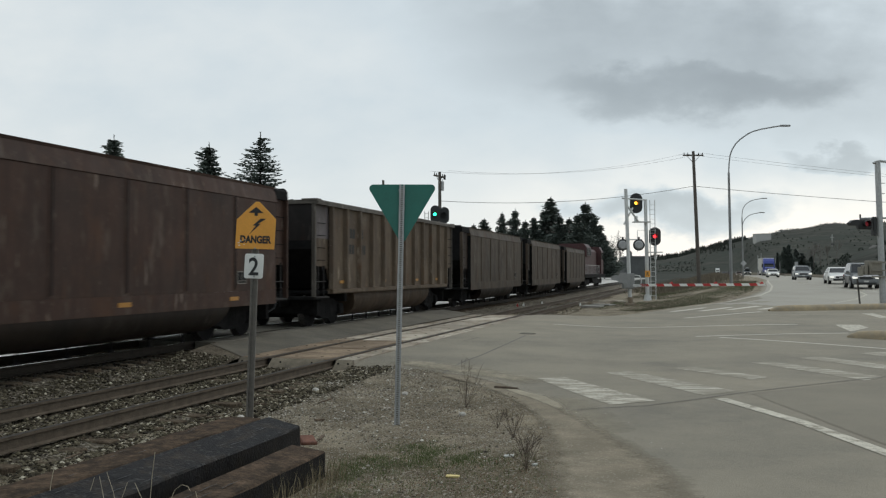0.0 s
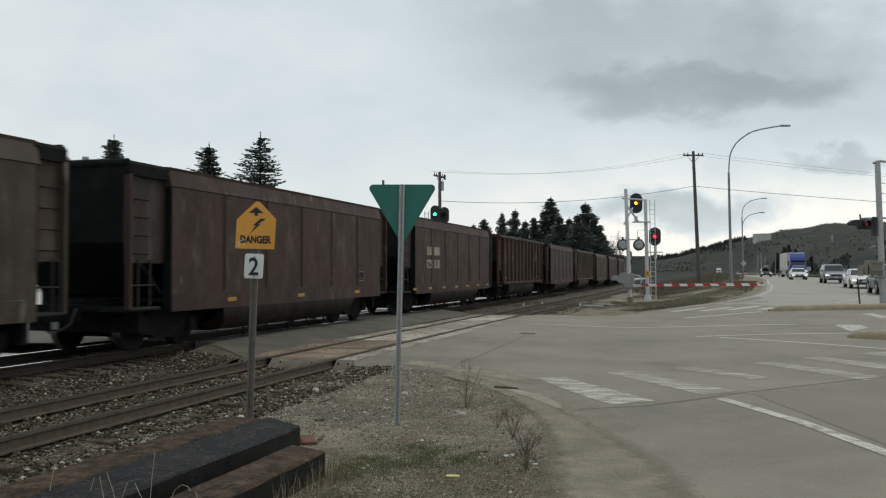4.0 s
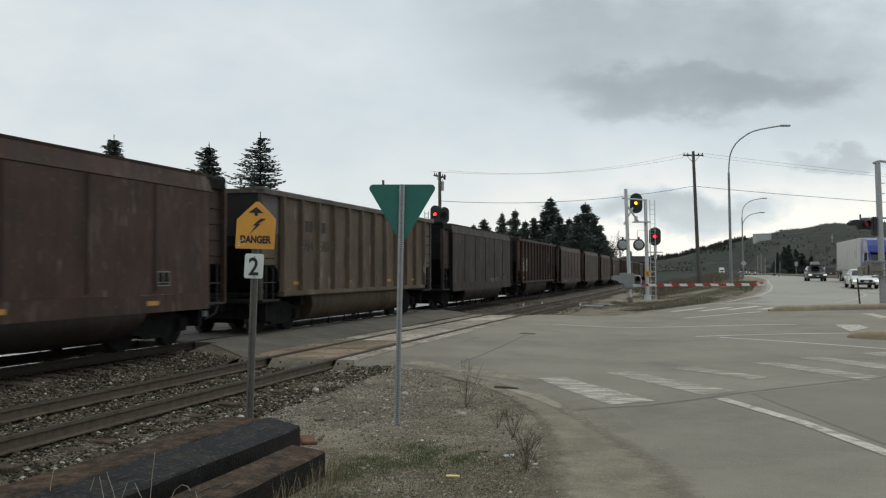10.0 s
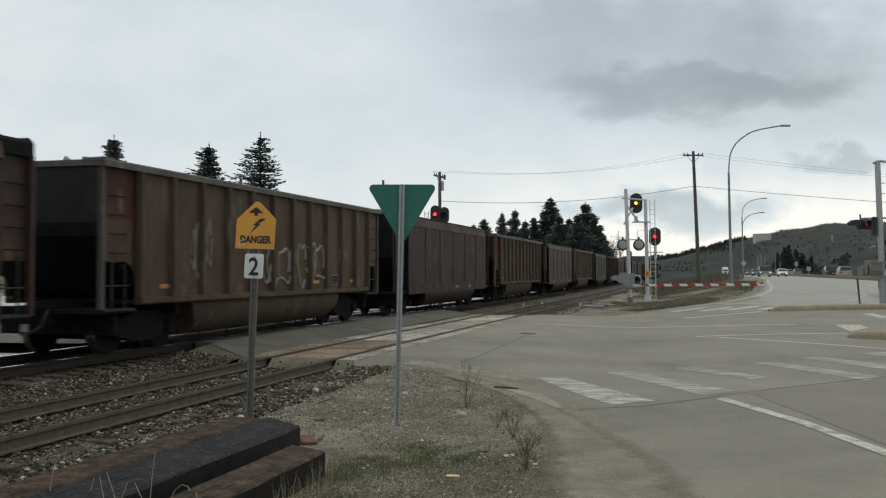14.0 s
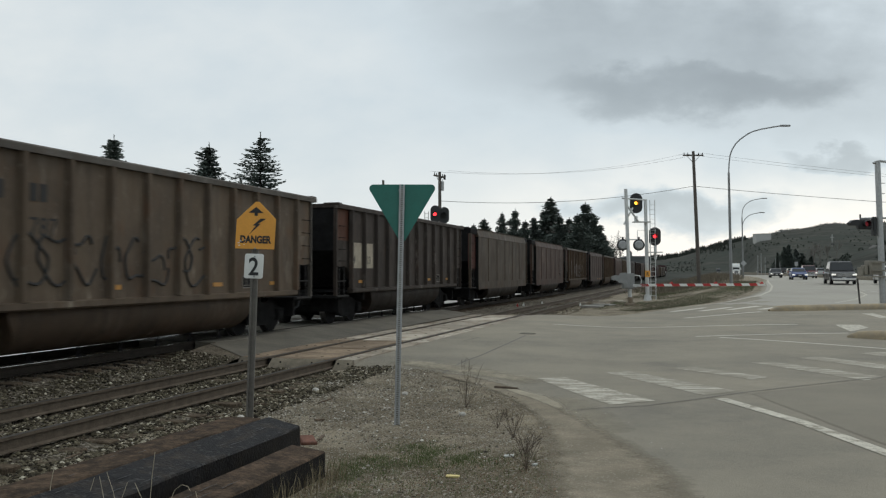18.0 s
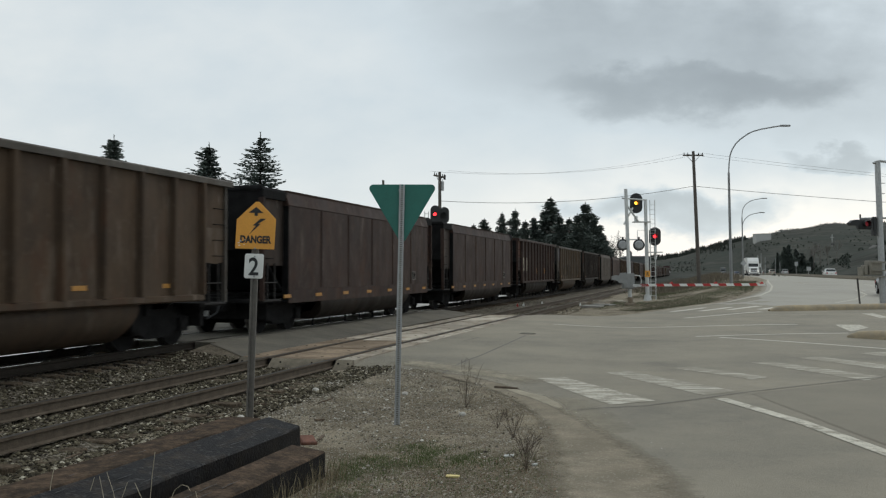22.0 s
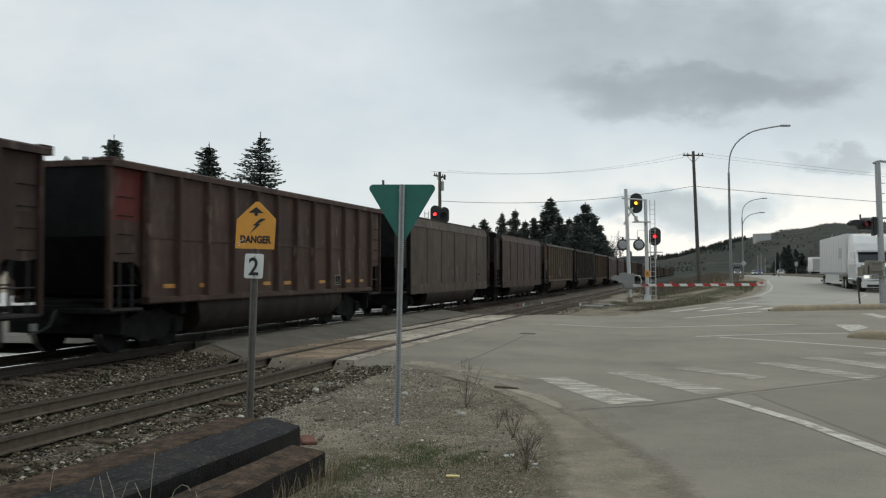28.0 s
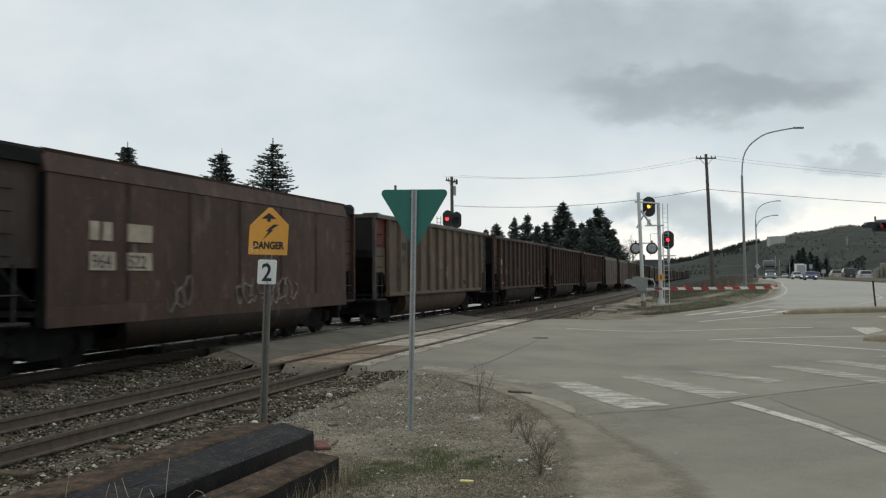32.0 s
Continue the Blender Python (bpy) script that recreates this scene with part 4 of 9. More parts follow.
# front car first: kind, paint, rear end paint
CONSIST = [
    (-4, "s", "greybrown", "greybrown"), (-3, "s", "greybrown", "greybrown"), (-2, "s", "greybrown", "tan"), (-1, "r", "tan", "mauve"),
    (0, "s", "brown", "rust"), (1, "r", "brown", "red"), (2, "s", "brown", "cream"), (3, "s", "brown", "brown"), (4, "s", "greybrown", "greybrown"),
    (5, "s", "brown", "rust"), (6, "r", "darkbrown", "rust"), (7, "s", "charcoal", "brown"), (8, "r", "tan", "mauve"), (9, "s", "brown", "red"),
    (10, "r", "tanbrown", "red"), (11, "s", "darkbrown", "maroon"), (12, "r", "tanbrown", "maroon"), (13, "s", "brown", "brown"), (14, "s", "greybrown", "red"),
    (15, "r", "charcoal", "rust"), (16, "r", "tan", "mauve"), (17, "r", "darkbrown", "rust"), (18, "s", "darkbrown", "rust"), (19, "s", "darkbrown", "rust"),
    (20, "r", "tanbrown", "maroon"), (21, "r", "charcoal", "maroon"), (22, "r", "tan", "red"), (23, "s", "brown", "brown"), (24, "s", "greybrown", "greybrown"),
    (25, "r", "brown", "red"), (26, "r", "darkbrown", "red"), (27, "r", "darkbrown", "rust"), (28, "r", "tan", "red"), (29, "s", "brown", "cream")]
LOOKS = {"charcoal": "charcoal-brown", "brown": "brown", "darkbrown": "dark brown", "greybrown": "dusty grey-brown", "tan": "dusty tan", "tanbrown": "tan-brown"}
TRAIN = []
for k, kind, key, endkey in CONSIST:
    car, w = ribbed_car(key, endkey, k == 25, {8: 3.76, 25: 3.76}.get(k, 3.73)) if kind == "r" else smooth_car(key, "maroon" if k == 14 else "bay")
    tagged(car, LOOKS[key] + (" ribbed" if kind == "r" else " smooth-sided") + " steel coal gondola loaded with coal on the rails", "coal car", "coal cars of the train")
    TRAIN.append((car, k))
    rnd = random.Random(100 + k)
    xo = w + (0.004 if kind == "r" else 0.014)
    if kind == "s":
        if k in (0, 2, 18, 19, 21, 5, 3, 11, 9):
            reflectors(car, w + 0.014, [-1.3 - 2.05 * i for i in range(7)] if k in (2, 18, 19) else [-6.5, -4.2] if k == 11 else [-3.0, -7.2, -11.0], 0.99)
    else:
        ys = [-2.4, -5.2, -9.0, -12.8] if k not in (25,) else [-1.9, -3.0, -5.0, -7.3, -8.5, -11.5, -12.9]
        if k in (17,):
            reflectors(car, xo, [-1.9, -4.9, -8.1, -12.3], 1.75, True)
        elif k not in (28,):
            reflectors(car, xo, ys, 1.33)
    yb, zb = (-4.05, 1.22) if kind == "r" else (-2.85, 1.33)
    if k % 3 != 2:
        pn = part("stencil_panel", box(shape(), xo - 0.002, yb, zb, xo + 0.002, yb + 0.44, zb + 0.305), M_DARK, car, "stencilled service panel")
        for a, b, c, d in ((0, 0, 0.44, 0.025), (0, 0.28, 0.44, 0.025), (0, 0.025, 0.025, 0.255), (0.415, 0.025, 0.025, 0.255), (0.2, 0.09, 0.02, 0.19), (0.025, 0.065, 0.39, 0.015)):
            place("stencil_line", cached(("stencil_line", a, b), lambda bm: box(bm, 0.002, a, b, 0.006, a + c, b + d), M_LETTER), pn, (xo, yb, zb))


def lettering():
    cars = {k: (c, 1.534 if kd == "r" else 1.615) for (c, k), (_, kd, _, _) in zip(TRAIN, CONSIST)}
    c, x = cars[2]; boards(c, x, [(-12.2, 1.8, 0.72, 0.34, "964"), (-11.2, 1.8, 0.8, 0.34, "592"), (-11.2, 2.33, 0.8, 0.34, "")]); bars(c, x, [(-12.2, 2.33, 0.72, 0.34)], M_BOARD)
    c, x = cars[29]; boards(c, x, [(-12.65, 1.77, 0.72, 0.34, "964"), (-11.6, 1.77, 0.8, 0.34, "522"), (-11.6, 2.31, 0.8, 0.34, "")]); bars(c, x, [(-12.65, 2.31, 0.72, 0.34)], M_BOARD)
    scrawl(c, x, -10.1, 1.0, 0.9, 0.6, 3, 3, 0.012); scrawl(c, x, -7.4, 1.0, 3.2, 0.62, 4, 9, 0.016)
    c, x = cars[27]; boards(c, x, [(-13.78, 1.78, 0, 0.32, "26"), (-12.76, 1.78, 0, 0.32, "880")], M_BOARD); bars(c, x, [(-13.72, 2.26, 0.6, 0.3)], M_BOARD)
    scrawl(c, x, -6.0, 1.5, 0.7, 0.5, 8, 3); scrawl(c, x, -3.0, 1.5, 0.5, 0.5, 9, 2)
    c, x = cars[15]; boards(c, x, [(-13.78, 1.76, 0.8, 0.82, "4"), (-12.76, 1.76, 0.84, 0.82, "813")])
    c, x = cars[17]; boards(c, x, [(-13.78, 1.76, 0.8, 0.82, "164"), (-12.76, 1.76, 0.8, 0.82, "13")])
    c, x = cars[6]; boards(c, x, [(-13.78, 1.74, 0.8, 0.80, "964"), (-12.66, 1.74, 0.8, 0.80, "805")]); bars(c, x + 0.006, [(-13.4, 2.33, 0.36, 0.18)], M_BLACKLET)
    c, x = cars[16]; letters("car_number", "787", c, x, -BODY + 3.6, 2.22, 0.46, M_BLACKLET); bars(c, x, [(-12.7, 2.8, 0.7, 0.3), (-11.7, 2.8, 0.7, 0.3), (-12.7, 2.24, 0.3, 0.32)], M_BLACKLET)
    scrawl(c, x, -11.8, 1.3, 6.0, 0.9, 5, 8, 0.03, M_BLACKLET)
    c, x = cars[28]; letters("car_number", "500", c, x, REAR + -12.72, 2.14, 0.36, M_BLACKLET); letters("car_number", "349", c, x, REAR + -11.7, 2.14, 0.36, M_BLACKLET); bars(c, x, [(-12.4, 2.6, 0.5, 0.27), (-11.7, 2.6, 0.5, 0.27)], M_BLACKLET)
    c, x = cars[-1]; bars(c, x, [(-12.7, 2.2, 0.72, 0.3), (-11.7, 2.2, 0.72, 0.3), (-12.4, 2.7, 0.5, 0.3), (-11.7, 2.7, 0.5, 0.3)], M_BLACKLET)
    c, x = cars[8]
    for text, off, z in (("964", 2.48, 2.22), ("680", 3.60, 2.22)):
        letters("car_number", text, c, x, -BODY + off, z, 0.46, M_BLACKLET)
    bars(c, x, [(-12.45, 2.76, 0.55, 0.3), (-11.5, 2.76, 0.5, 0.3)], M_BLACKLET)
    c, x = cars[12]; scrawl(c, x, -9.4, 1.35, 4.6, 1.2, 11, 8, 0.035); scrawl(c, x, -11.9, 1.5, 0.9, 1.2, 12, 4, 0.02)
    c, x = cars[7]; letters("graffiti", "HELLO", c, x + 0.002, -6.0, 1.14, 0.3, M_GRAF, "pale hand-painted word"); scrawl(c, x, -4.9, 1.14, 0.9, 0.24, 14, 4, 0.012)


lettering()


def train_front(t):
    """Distance along the railway of the front of car 0."""
    return 22.12 + 14.3375 * t + 0.0365 * t * t - 0.000273 * t ** 3


# ---------------- locomotive ----------------
M_LOCORED = mat("locomotive red", (0.042, 0.009, 0.010), 0.55, var=0.25, scale=2, bump=0.1, tint=(0.06, 0.02, 0.018), tint_at=0.6)
M_GLASS = mat("dark glazing", (0.012, 0.014, 0.016), 0.08, var=0.1, scale=2, bump=0.0, spec=0.6)


def locomotive():
    lo = thing("locomotive", "dirty red diesel locomotive hauling the coal train", "locomotive")
    L = 22.0
    bm = shape(); box(bm, -1.45, 0, 1.15, 1.45, L, 1.5); part("frame", bm, M_DARK, lo)
    bm = shape(); prism(bm, [(-0.95, 1.5), (-0.95, 4.0), (-0.7, 4.3), (0.7, 4.3), (0.95, 4.0), (0.95, 1.5)], "y", 0.8, 16.4); part("long_hood", bm, M_LOCORED, lo)
    bm = shape(); prism(bm, [(-1.5, 3.3), (-1.5, 4.25), (-1.2, 4.6), (1.2, 4.6), (1.5, 4.25), (1.5, 3.3)], "y", 0.9, 5.2); part("radiator", bm, M_LOCORED, lo)
    for i in range(10):
        bm = shape(); box(bm, 1.5, 1.1 + i * 0.4, 3.4, 1.53, 1.38 + i * 0.4, 4.2); part("grille", bm, M_BLACK, lo)
    bm = shape(); prism(bm, [(-1.5, 1.5), (-1.5, 4.1), (-1.2, 4.65), (1.2, 4.65), (1.5, 4.1), (1.5, 1.5)], "y", 16.4, 19.0); part("cab", bm, M_LOCORED, lo)
    for y in (16.7, 17.9):
        bm = shape(); box(bm, 1.5, y, 3.2, 1.52, y + 0.9, 4.0); part("cab_window", bm, M_GLASS, lo)
    bm = shape(); prism(bm, [(-0.9, 1.5), (-0.9, 3.2), (0.9, 3.2), (0.9, 1.5)], "y", 19.0, 21.2); part("nose", bm, M_LOCORED, lo)
    bm = shape(); prism(bm, [(-1.3, 1.1), (-1.4, 0.5), (1.4, 0.5), (1.3, 1.1)], "y", 8.0, 14.0); part("fuel_tank", bm, M_DARK, lo)
    for i in range(12):
        bm = shape(); tube(bm, (1.42, 0.9 + i * 1.3, 1.5), (1.42, 0.9 + i * 1.3, 2.45), 0.02, n=6); part("stanchion", bm, M_SILVER, lo)
    bm = shape(); tube(bm, (1.42, 0.9, 2.45), (1.42, 15.2, 2.45), 0.02, n=6); part("handrail", bm, M_SILVER, lo)
    for y in (4.0, 17.8):
        b = part("bogie", mesh_of("bogie", box(shape(), -1.2, y - 2.2, 0.45, 1.2, y + 2.2, 0.95), M_DARK), M_DARK, lo)
        for d in (-1.85, 0, 1.85):
            place("wheelset", CACHE[("wheelset",)], b, (0, y + d, 0.5))
    bm = shape()
    for sx in (-0.95, 0.95):
        tube(bm, (sx, 0.78, 2.2), (sx * 0.99, 0.80, 3.9), 0.03, n=6)
    part("rear_grab", bm, M_SILVER, lo)
    bm = shape(); box(bm, -0.25, 0.74, 3.7, 0.25, 0.8, 4.0); part("rear_lamp", bm, M_GLASS, lo)
    return lo


LOCO = locomotive()

# ---------------- level crossing surface ----------------
def crossing():
    cr = thing("level_crossing", "worn tan concrete crossing panels set between the rails", "level crossing", kind="structure")
    for x0, x1, x, z in ((-6.86, -7.22, SIDE_X, SIDE_Z), (-7.50, -8.68, SIDE_X, SIDE_Z), (-8.96, -9.42, SIDE_X, SIDE_Z), (-10.8, -11.36, MAIN_X, 0.0), (-11.5, -12.84, MAIN_X, 0.0), (-13.0, -13.6, MAIN_X, 0.0)):
        near = 17.4 if z < 0 else 18.7
        span = (37.7 - near) / 8
        bm = shape(); box(bm, min(x0, x1), 0.012, -0.2, max(x0, x1), span - 0.012, -0.008)
        # Main line panels get the asphalt colour darkened for the train's shade.
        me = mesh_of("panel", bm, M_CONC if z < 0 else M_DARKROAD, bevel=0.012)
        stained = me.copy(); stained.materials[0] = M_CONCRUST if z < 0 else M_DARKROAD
        plug = shape()
        for a in (0.25, 0.75):
            for b in (0.2, 0.8):
                tube(plug, (x0 + (x1 - x0) * a, span * b, -0.01), (x0 + (x1 - x0) * a, span * b, -0.005), 0.035, n=8)
        pm = mesh_of("bolt_recess", plug, M_DARK)
        for i in range(8):
            y = near + i * span
            o = place("panel", stained if i < 2 and x0 < -7.4 and z < 0 else me, cr, (0, y, z + drop(y) + random.uniform(-0.006, 0.004)), (0, 0, random.uniform(-0.002, 0.002)))
            if z < 0:
                place("bolt_recess", pm, o)
        if z < 0:
            bm = shape(); prism(bm, [(17.40, z - 0.012), (17.36, z - 0.012), (16.95, z - 0.3), (17.40, z - 0.3)], "x", min(x0, x1), max(x0, x1)); rp = part("ramp_plate", bm, M_PLATE_END, cr, "dirty grey sloping end plate")
            bm = shape()
            for a in (0.2, 0.8):
                tube(bm, (x0 + (x1 - x0) * a, 17.27, z - 0.09), (x0 + (x1 - x0) * a, 17.25, z - 0.08), 0.022, n=8)
            part("bolt", bm, M_DARK, rp)
    for rx in (SIDE_X - 0.7525, SIDE_X + 0.7525):
        for a, b in ((rx - 0.13, rx - 0.04), (rx + 0.04, rx + 0.13)):
            bm = shape(); box(bm, a, 17.4, SIDE_Z - 0.2, b, 37.72, SIDE_Z - 0.028)
            for v in bm.verts:
                v.co.z += drop(v.co.y)
            part("rubber_seal", bm, M_RUBBER, cr, "black rubber flangeway strip")
    return cr


crossing()
vs = [(x, y + k, z) for y in (17.45, 20, 30, 37.6) for x, z, k in ((-9.43, SIDE_Z - 0.012, 0.0), (-10.1, -0.1, 0.5 if y < 18 else 0.0), (-10.79, -0.02, 1.0 if y < 18 else 0.0))]
vs += [(x, y, z) for y in (17.6, 24, 31, 37.6) for x, z in ((-13.61, -0.012), (-20, -0.1), (-60, -0.15))]
me = bpy.data.meshes.new("crossing_road")
me.from_pydata(vs, [], [(o + j * 3 + i, o + j * 3 + i + 1, o + j * 3 + i + 4, o + j * 3 + i + 3) for o in (0, 12) for j in range(3) for i in range(2)])
# Shade beside the train is painted in by this darker asphalt.
me.materials.append(M_DARKROAD)
tagged(new("crossing_road", me), "grey asphalt roadway between and beyond the tracks", "road", kind="structure")
sh = bpy.data.meshes.new("ballast_shoulder")
sh.from_pydata([(x, y + (x + 9.43) * -0.735 * k, z) for y, k in ((15.6, 0.0), (16.5, 0.45), (17.1, 0.85), (17.6, 1.0)) for x, z in ((-9.43, -0.42 + 0.225 * k), (-10.1, -0.40 + 0.298 * k), (-10.79, -0.36 + 0.343 * k))], [], [(j * 3 + i, j * 3 + i + 1, j * 3 + i + 4, j * 3 + i + 3) for j in range(3) for i in range(2)])
sh.materials.append(M_SOIL)
tagged(new("ballast_shoulder", sh), "dirty ballast heaped against the crossing asphalt", "ballast", kind="structure")
M_LOT = mat("pale gravel yard", (0.46, 0.45, 0.42), 0.95, var=0.2, scale=0.8, bump=0.5, fine=20)
lot = shape(); box(lot, -60, -300, -0.5, -14.3, 17.4, -0.26)
tagged(new("gravel_yard", mesh_of("gravel_yard", lot, M_LOT)), "pale gravel yard beyond the main line", "ground", kind="structure")
lot = shape(); box(lot, -60, 37.8, -0.8, -14.4, 260, -0.3)
tagged(new("gravel_yard", mesh_of("gravel_yard", lot, M_LOT)), "pale gravel yard beyond the main line", "ground", kind="structure")

# ---------------- timbers in the foreground ----------------
def timber(x0, x1, y0, y1, z0, z1, material, label, seed, top=None, tilt=0.0, skew=0.0):
    rnd = random.Random(seed)
    bm = shape()
    n = 14
    ring = []
    for j in range(n + 1):
        y = y0 + (y1 - y0) * j / n
        k = [rnd.uniform(-0.008, 0.008) for _ in range(8)]
        c = 0.012 + abs(k[0])
        pts = [(x0 + 0.02 + k[0], z0), (x1 - 0.02 + k[1], z0), (x1 + k[2], z0 + 0.02), (x1 + k[3], z1 - c), (x1 - c, z1 + k[4] * 0.5), ((x0 + x1) / 2, z1 + k[5] * 0.6), (x0 + c, z1 + k[6] * 0.5), (x0 + k[7], z1 - c), (x0, z0 + 0.02)]
        ring.append([bm.verts.new((a, y + skew * (j / n) ** 3 * (x1 - a) / (x1 - x0), b + (tilt * (x1 - a) / (x1 - x0) if b > z0 + 0.05 else 0))) for a, b in pts])
    m = len(ring[0])
    for j in range(n):
        for i in range(m):
            bm.faces.new((ring[j][i], ring[j][(i + 1) % m], ring[j + 1][(i + 1) % m], ring[j + 1][i]))
    bm.faces.new(ring[0]); bm.faces.new(ring[-1])
    bmesh.ops.recalc_face_normals(bm, faces=bm.faces)
    t = thing("railway_timber", label, "timber", group="stacked timbers")
    beam = part("beam", bm, material, t)
    beam.data.materials.append(top or material)
    for p in beam.data.polygons:
        p.material_index = 1 if p.normal.z > 0.6 else 0
    for i in range(7):
        x, y, ln = rnd.uniform(x0 + 0.05, x1 - 0.05), rnd.uniform(max(y0, 5.5), y1 - 0.6), rnd.uniform(0.12, 0.45)
        bm = shape()
        k = [rnd.uniform(-0.01, 0.01) for _ in range(3)]
        Z = z1 + tilt * (x1 - x) / (x1 - x0)
        bm.faces.new([bm.verts.new(p) for p in ((x, y, Z + 0.008), (x + 0.006 + k[0], y + ln / 2, Z + 0.009), (x + k[1], y + ln, Z + 0.008), (x - 0.006 + k[0], y + ln / 2, Z + 0.009))])
        part("crack", bm, M_BLACK, t)
    return t


timber(-5.36, -4.92, 3.6, 9.55, -0.36, -0.07, M_OLDWOOD, "weathered brown railway timber lying on the gravel", 1)
timber(-4.72, -4.22, 3.4, 9.12, -0.33, -0.06, M_CREO, "black creosoted railway timber lying on the gravel", 2, M_CREOTOP, 0.055, 0.22)
timber(-3.95, -3.54, 3.2, 8.22, -0.42, -0.12, M_CREO, "black creosoted railway timber beside dry grass", 3, M_OLDWOOD, 0.02, 0.1)
bm = shape(); box(bm, -0.09, -0.14, 0, 0.09, 0.14, 0.07)
solid("broken_brick", bm, mat("red brick", (0.15, 0.065, 0.042), 0.9, var=0.3, scale=9, bump=0.5), "broken red brick lying between the timbers", "brick", pose(-4.42, 9.75, land(-4.42, 9.75), 8, 3, 35), bevel=0.012)
# ---------------- signs ----------------
M_AMBER = mat("amber sign sheeting", (0.72, 0.33, 0.045), 0.5, var=0.08, scale=3, bump=0.05, tint=(0.6, 0.29, 0.07), tint_at=0.66)
M_WHITE = mat("white sign sheeting", (0.7, 0.71, 0.68), 0.5, var=0.06, scale=4, bump=0.05)
M_TEAL = mat("teal painted sign back", (0.014, 0.135, 0.105), 0.5, var=0.12, scale=3, bump=0.08, tint=(0.02, 0.16, 0.13), tint_at=0.6)
M_POST = mat("bare steel post", (0.135, 0.125, 0.11), 0.6, 0.25, var=0.2, scale=9, bump=0.15)


def flat_letters(body, parent, x, z, size, material, name="lettering", y=-0.006, squeeze=1.0):
    """Lettering on a face that looks along -y."""
    cu = bpy.data.curves.new(name, "FONT")
    cu.body, cu.size, cu.extrude, cu.align_x, cu.offset = body, size, 0.0015, "CENTER", 0.006
    cu.materials.append(material)
    ob = new(name, cu)
    ob.parent = parent
    ob.matrix_local = Matrix.Translation((x, y, z)) @ Euler((radians(90), 0, 0)).to_matrix().to_4x4() @ Matrix.Diagonal((squeeze, 1, 1, 1))
    return ob


def danger_sign():
    sg = thing("warning_sign", "amber five-sided danger sign and white number plate on a post", "sign", pose(-5.79, 10.9, land(-5.78, 10.84) - 0.04, 0, 1.7, 19))
    bm = shape()
    for x in (-0.035, 0.035):
        box(bm, x - 0.012, 0.012, 0, x + 0.012, 0.05, 2.45)
    box(bm, -0.03, 0.04, 0, 0.03, 0.055, 2.45)
    part("post", bm, M_POST, sg)
    z0 = 2.33
    bm = shape(); prism(bm, [(-0.265, z0 + 0.022), (0.255, z0 + 0.022), (0.265, z0 + 0.43), (0.04, z0 + 0.655), (-0.01, z0 + 0.655), (-0.255, z0 + 0.41)], "y", 0.0, 0.008)
    plate = part("amber_plate", bm, M_AMBER, sg, "amber sheet metal plate", bevel=0.004)
    bm = shape(); prism(bm, [(-0.10, z0 + 0.505), (0.10, z0 + 0.505), (0.0, z0 + 0.585)], "y", -0.003, 0.0); box(bm, -0.022, -0.003, z0 + 0.465, 0.022, 0.0, z0 + 0.51); part("arrow_mark", bm, M_BLACK, plate)
    bm = shape(); prism(bm, [(0.135, z0 + 0.43), (0.06, z0 + 0.43), (-0.04, z0 + 0.335), (0.0, z0 + 0.335), (-0.085, z0 + 0.215), (0.065, z0 + 0.36), (0.03, z0 + 0.36)], "y", -0.003, 0.0); part("bolt_mark", bm, M_BLACK, plate)
    flat_letters("DANGER", plate, 0.0, z0 + 0.105, 0.132, M_BLACK, y=-0.002, squeeze=0.76)
    rnd = random.Random(4)
    bm = shape()
    for i in range(6):
        x, z = -0.19 + rnd.uniform(-0.05, 0.06), z0 + rnd.uniform(0.05, 0.16)
        box(bm, x, -0.005, z, x + rnd.uniform(0.008, 0.03), -0.004, z + rnd.uniform(0.004, 0.012))
    part("scratch", bm, M_WHITE, plate, "scratched pale patch")
    bm = shape(); prism(bm, [(-0.135, z0 - 0.355), (-0.115, z0 - 0.372), (0.095, z0 - 0.372), (0.115, z0 - 0.355), (0.122, z0 - 0.06), (0.105, z0 - 0.042), (-0.11, z0 - 0.042), (-0.13, z0 - 0.06)], "y", 0.0, 0.008)
    pl = part("number_plate", bm, M_WHITE, sg, "white plate with black numeral", bevel=0.004)
    flat_letters("2", pl, -0.01, z0 - 0.325, 0.33, M_BLACK, y=-0.002, squeeze=0.85)
    for z in (z0 - 0.345, z0 - 0.08, z0 + 0.03):
        bm = shape(); tube(bm, (0, -0.006, z), (0, 0.0, z), 0.012, n=8); part("bolt", bm, M_GALV, sg)
    return sg


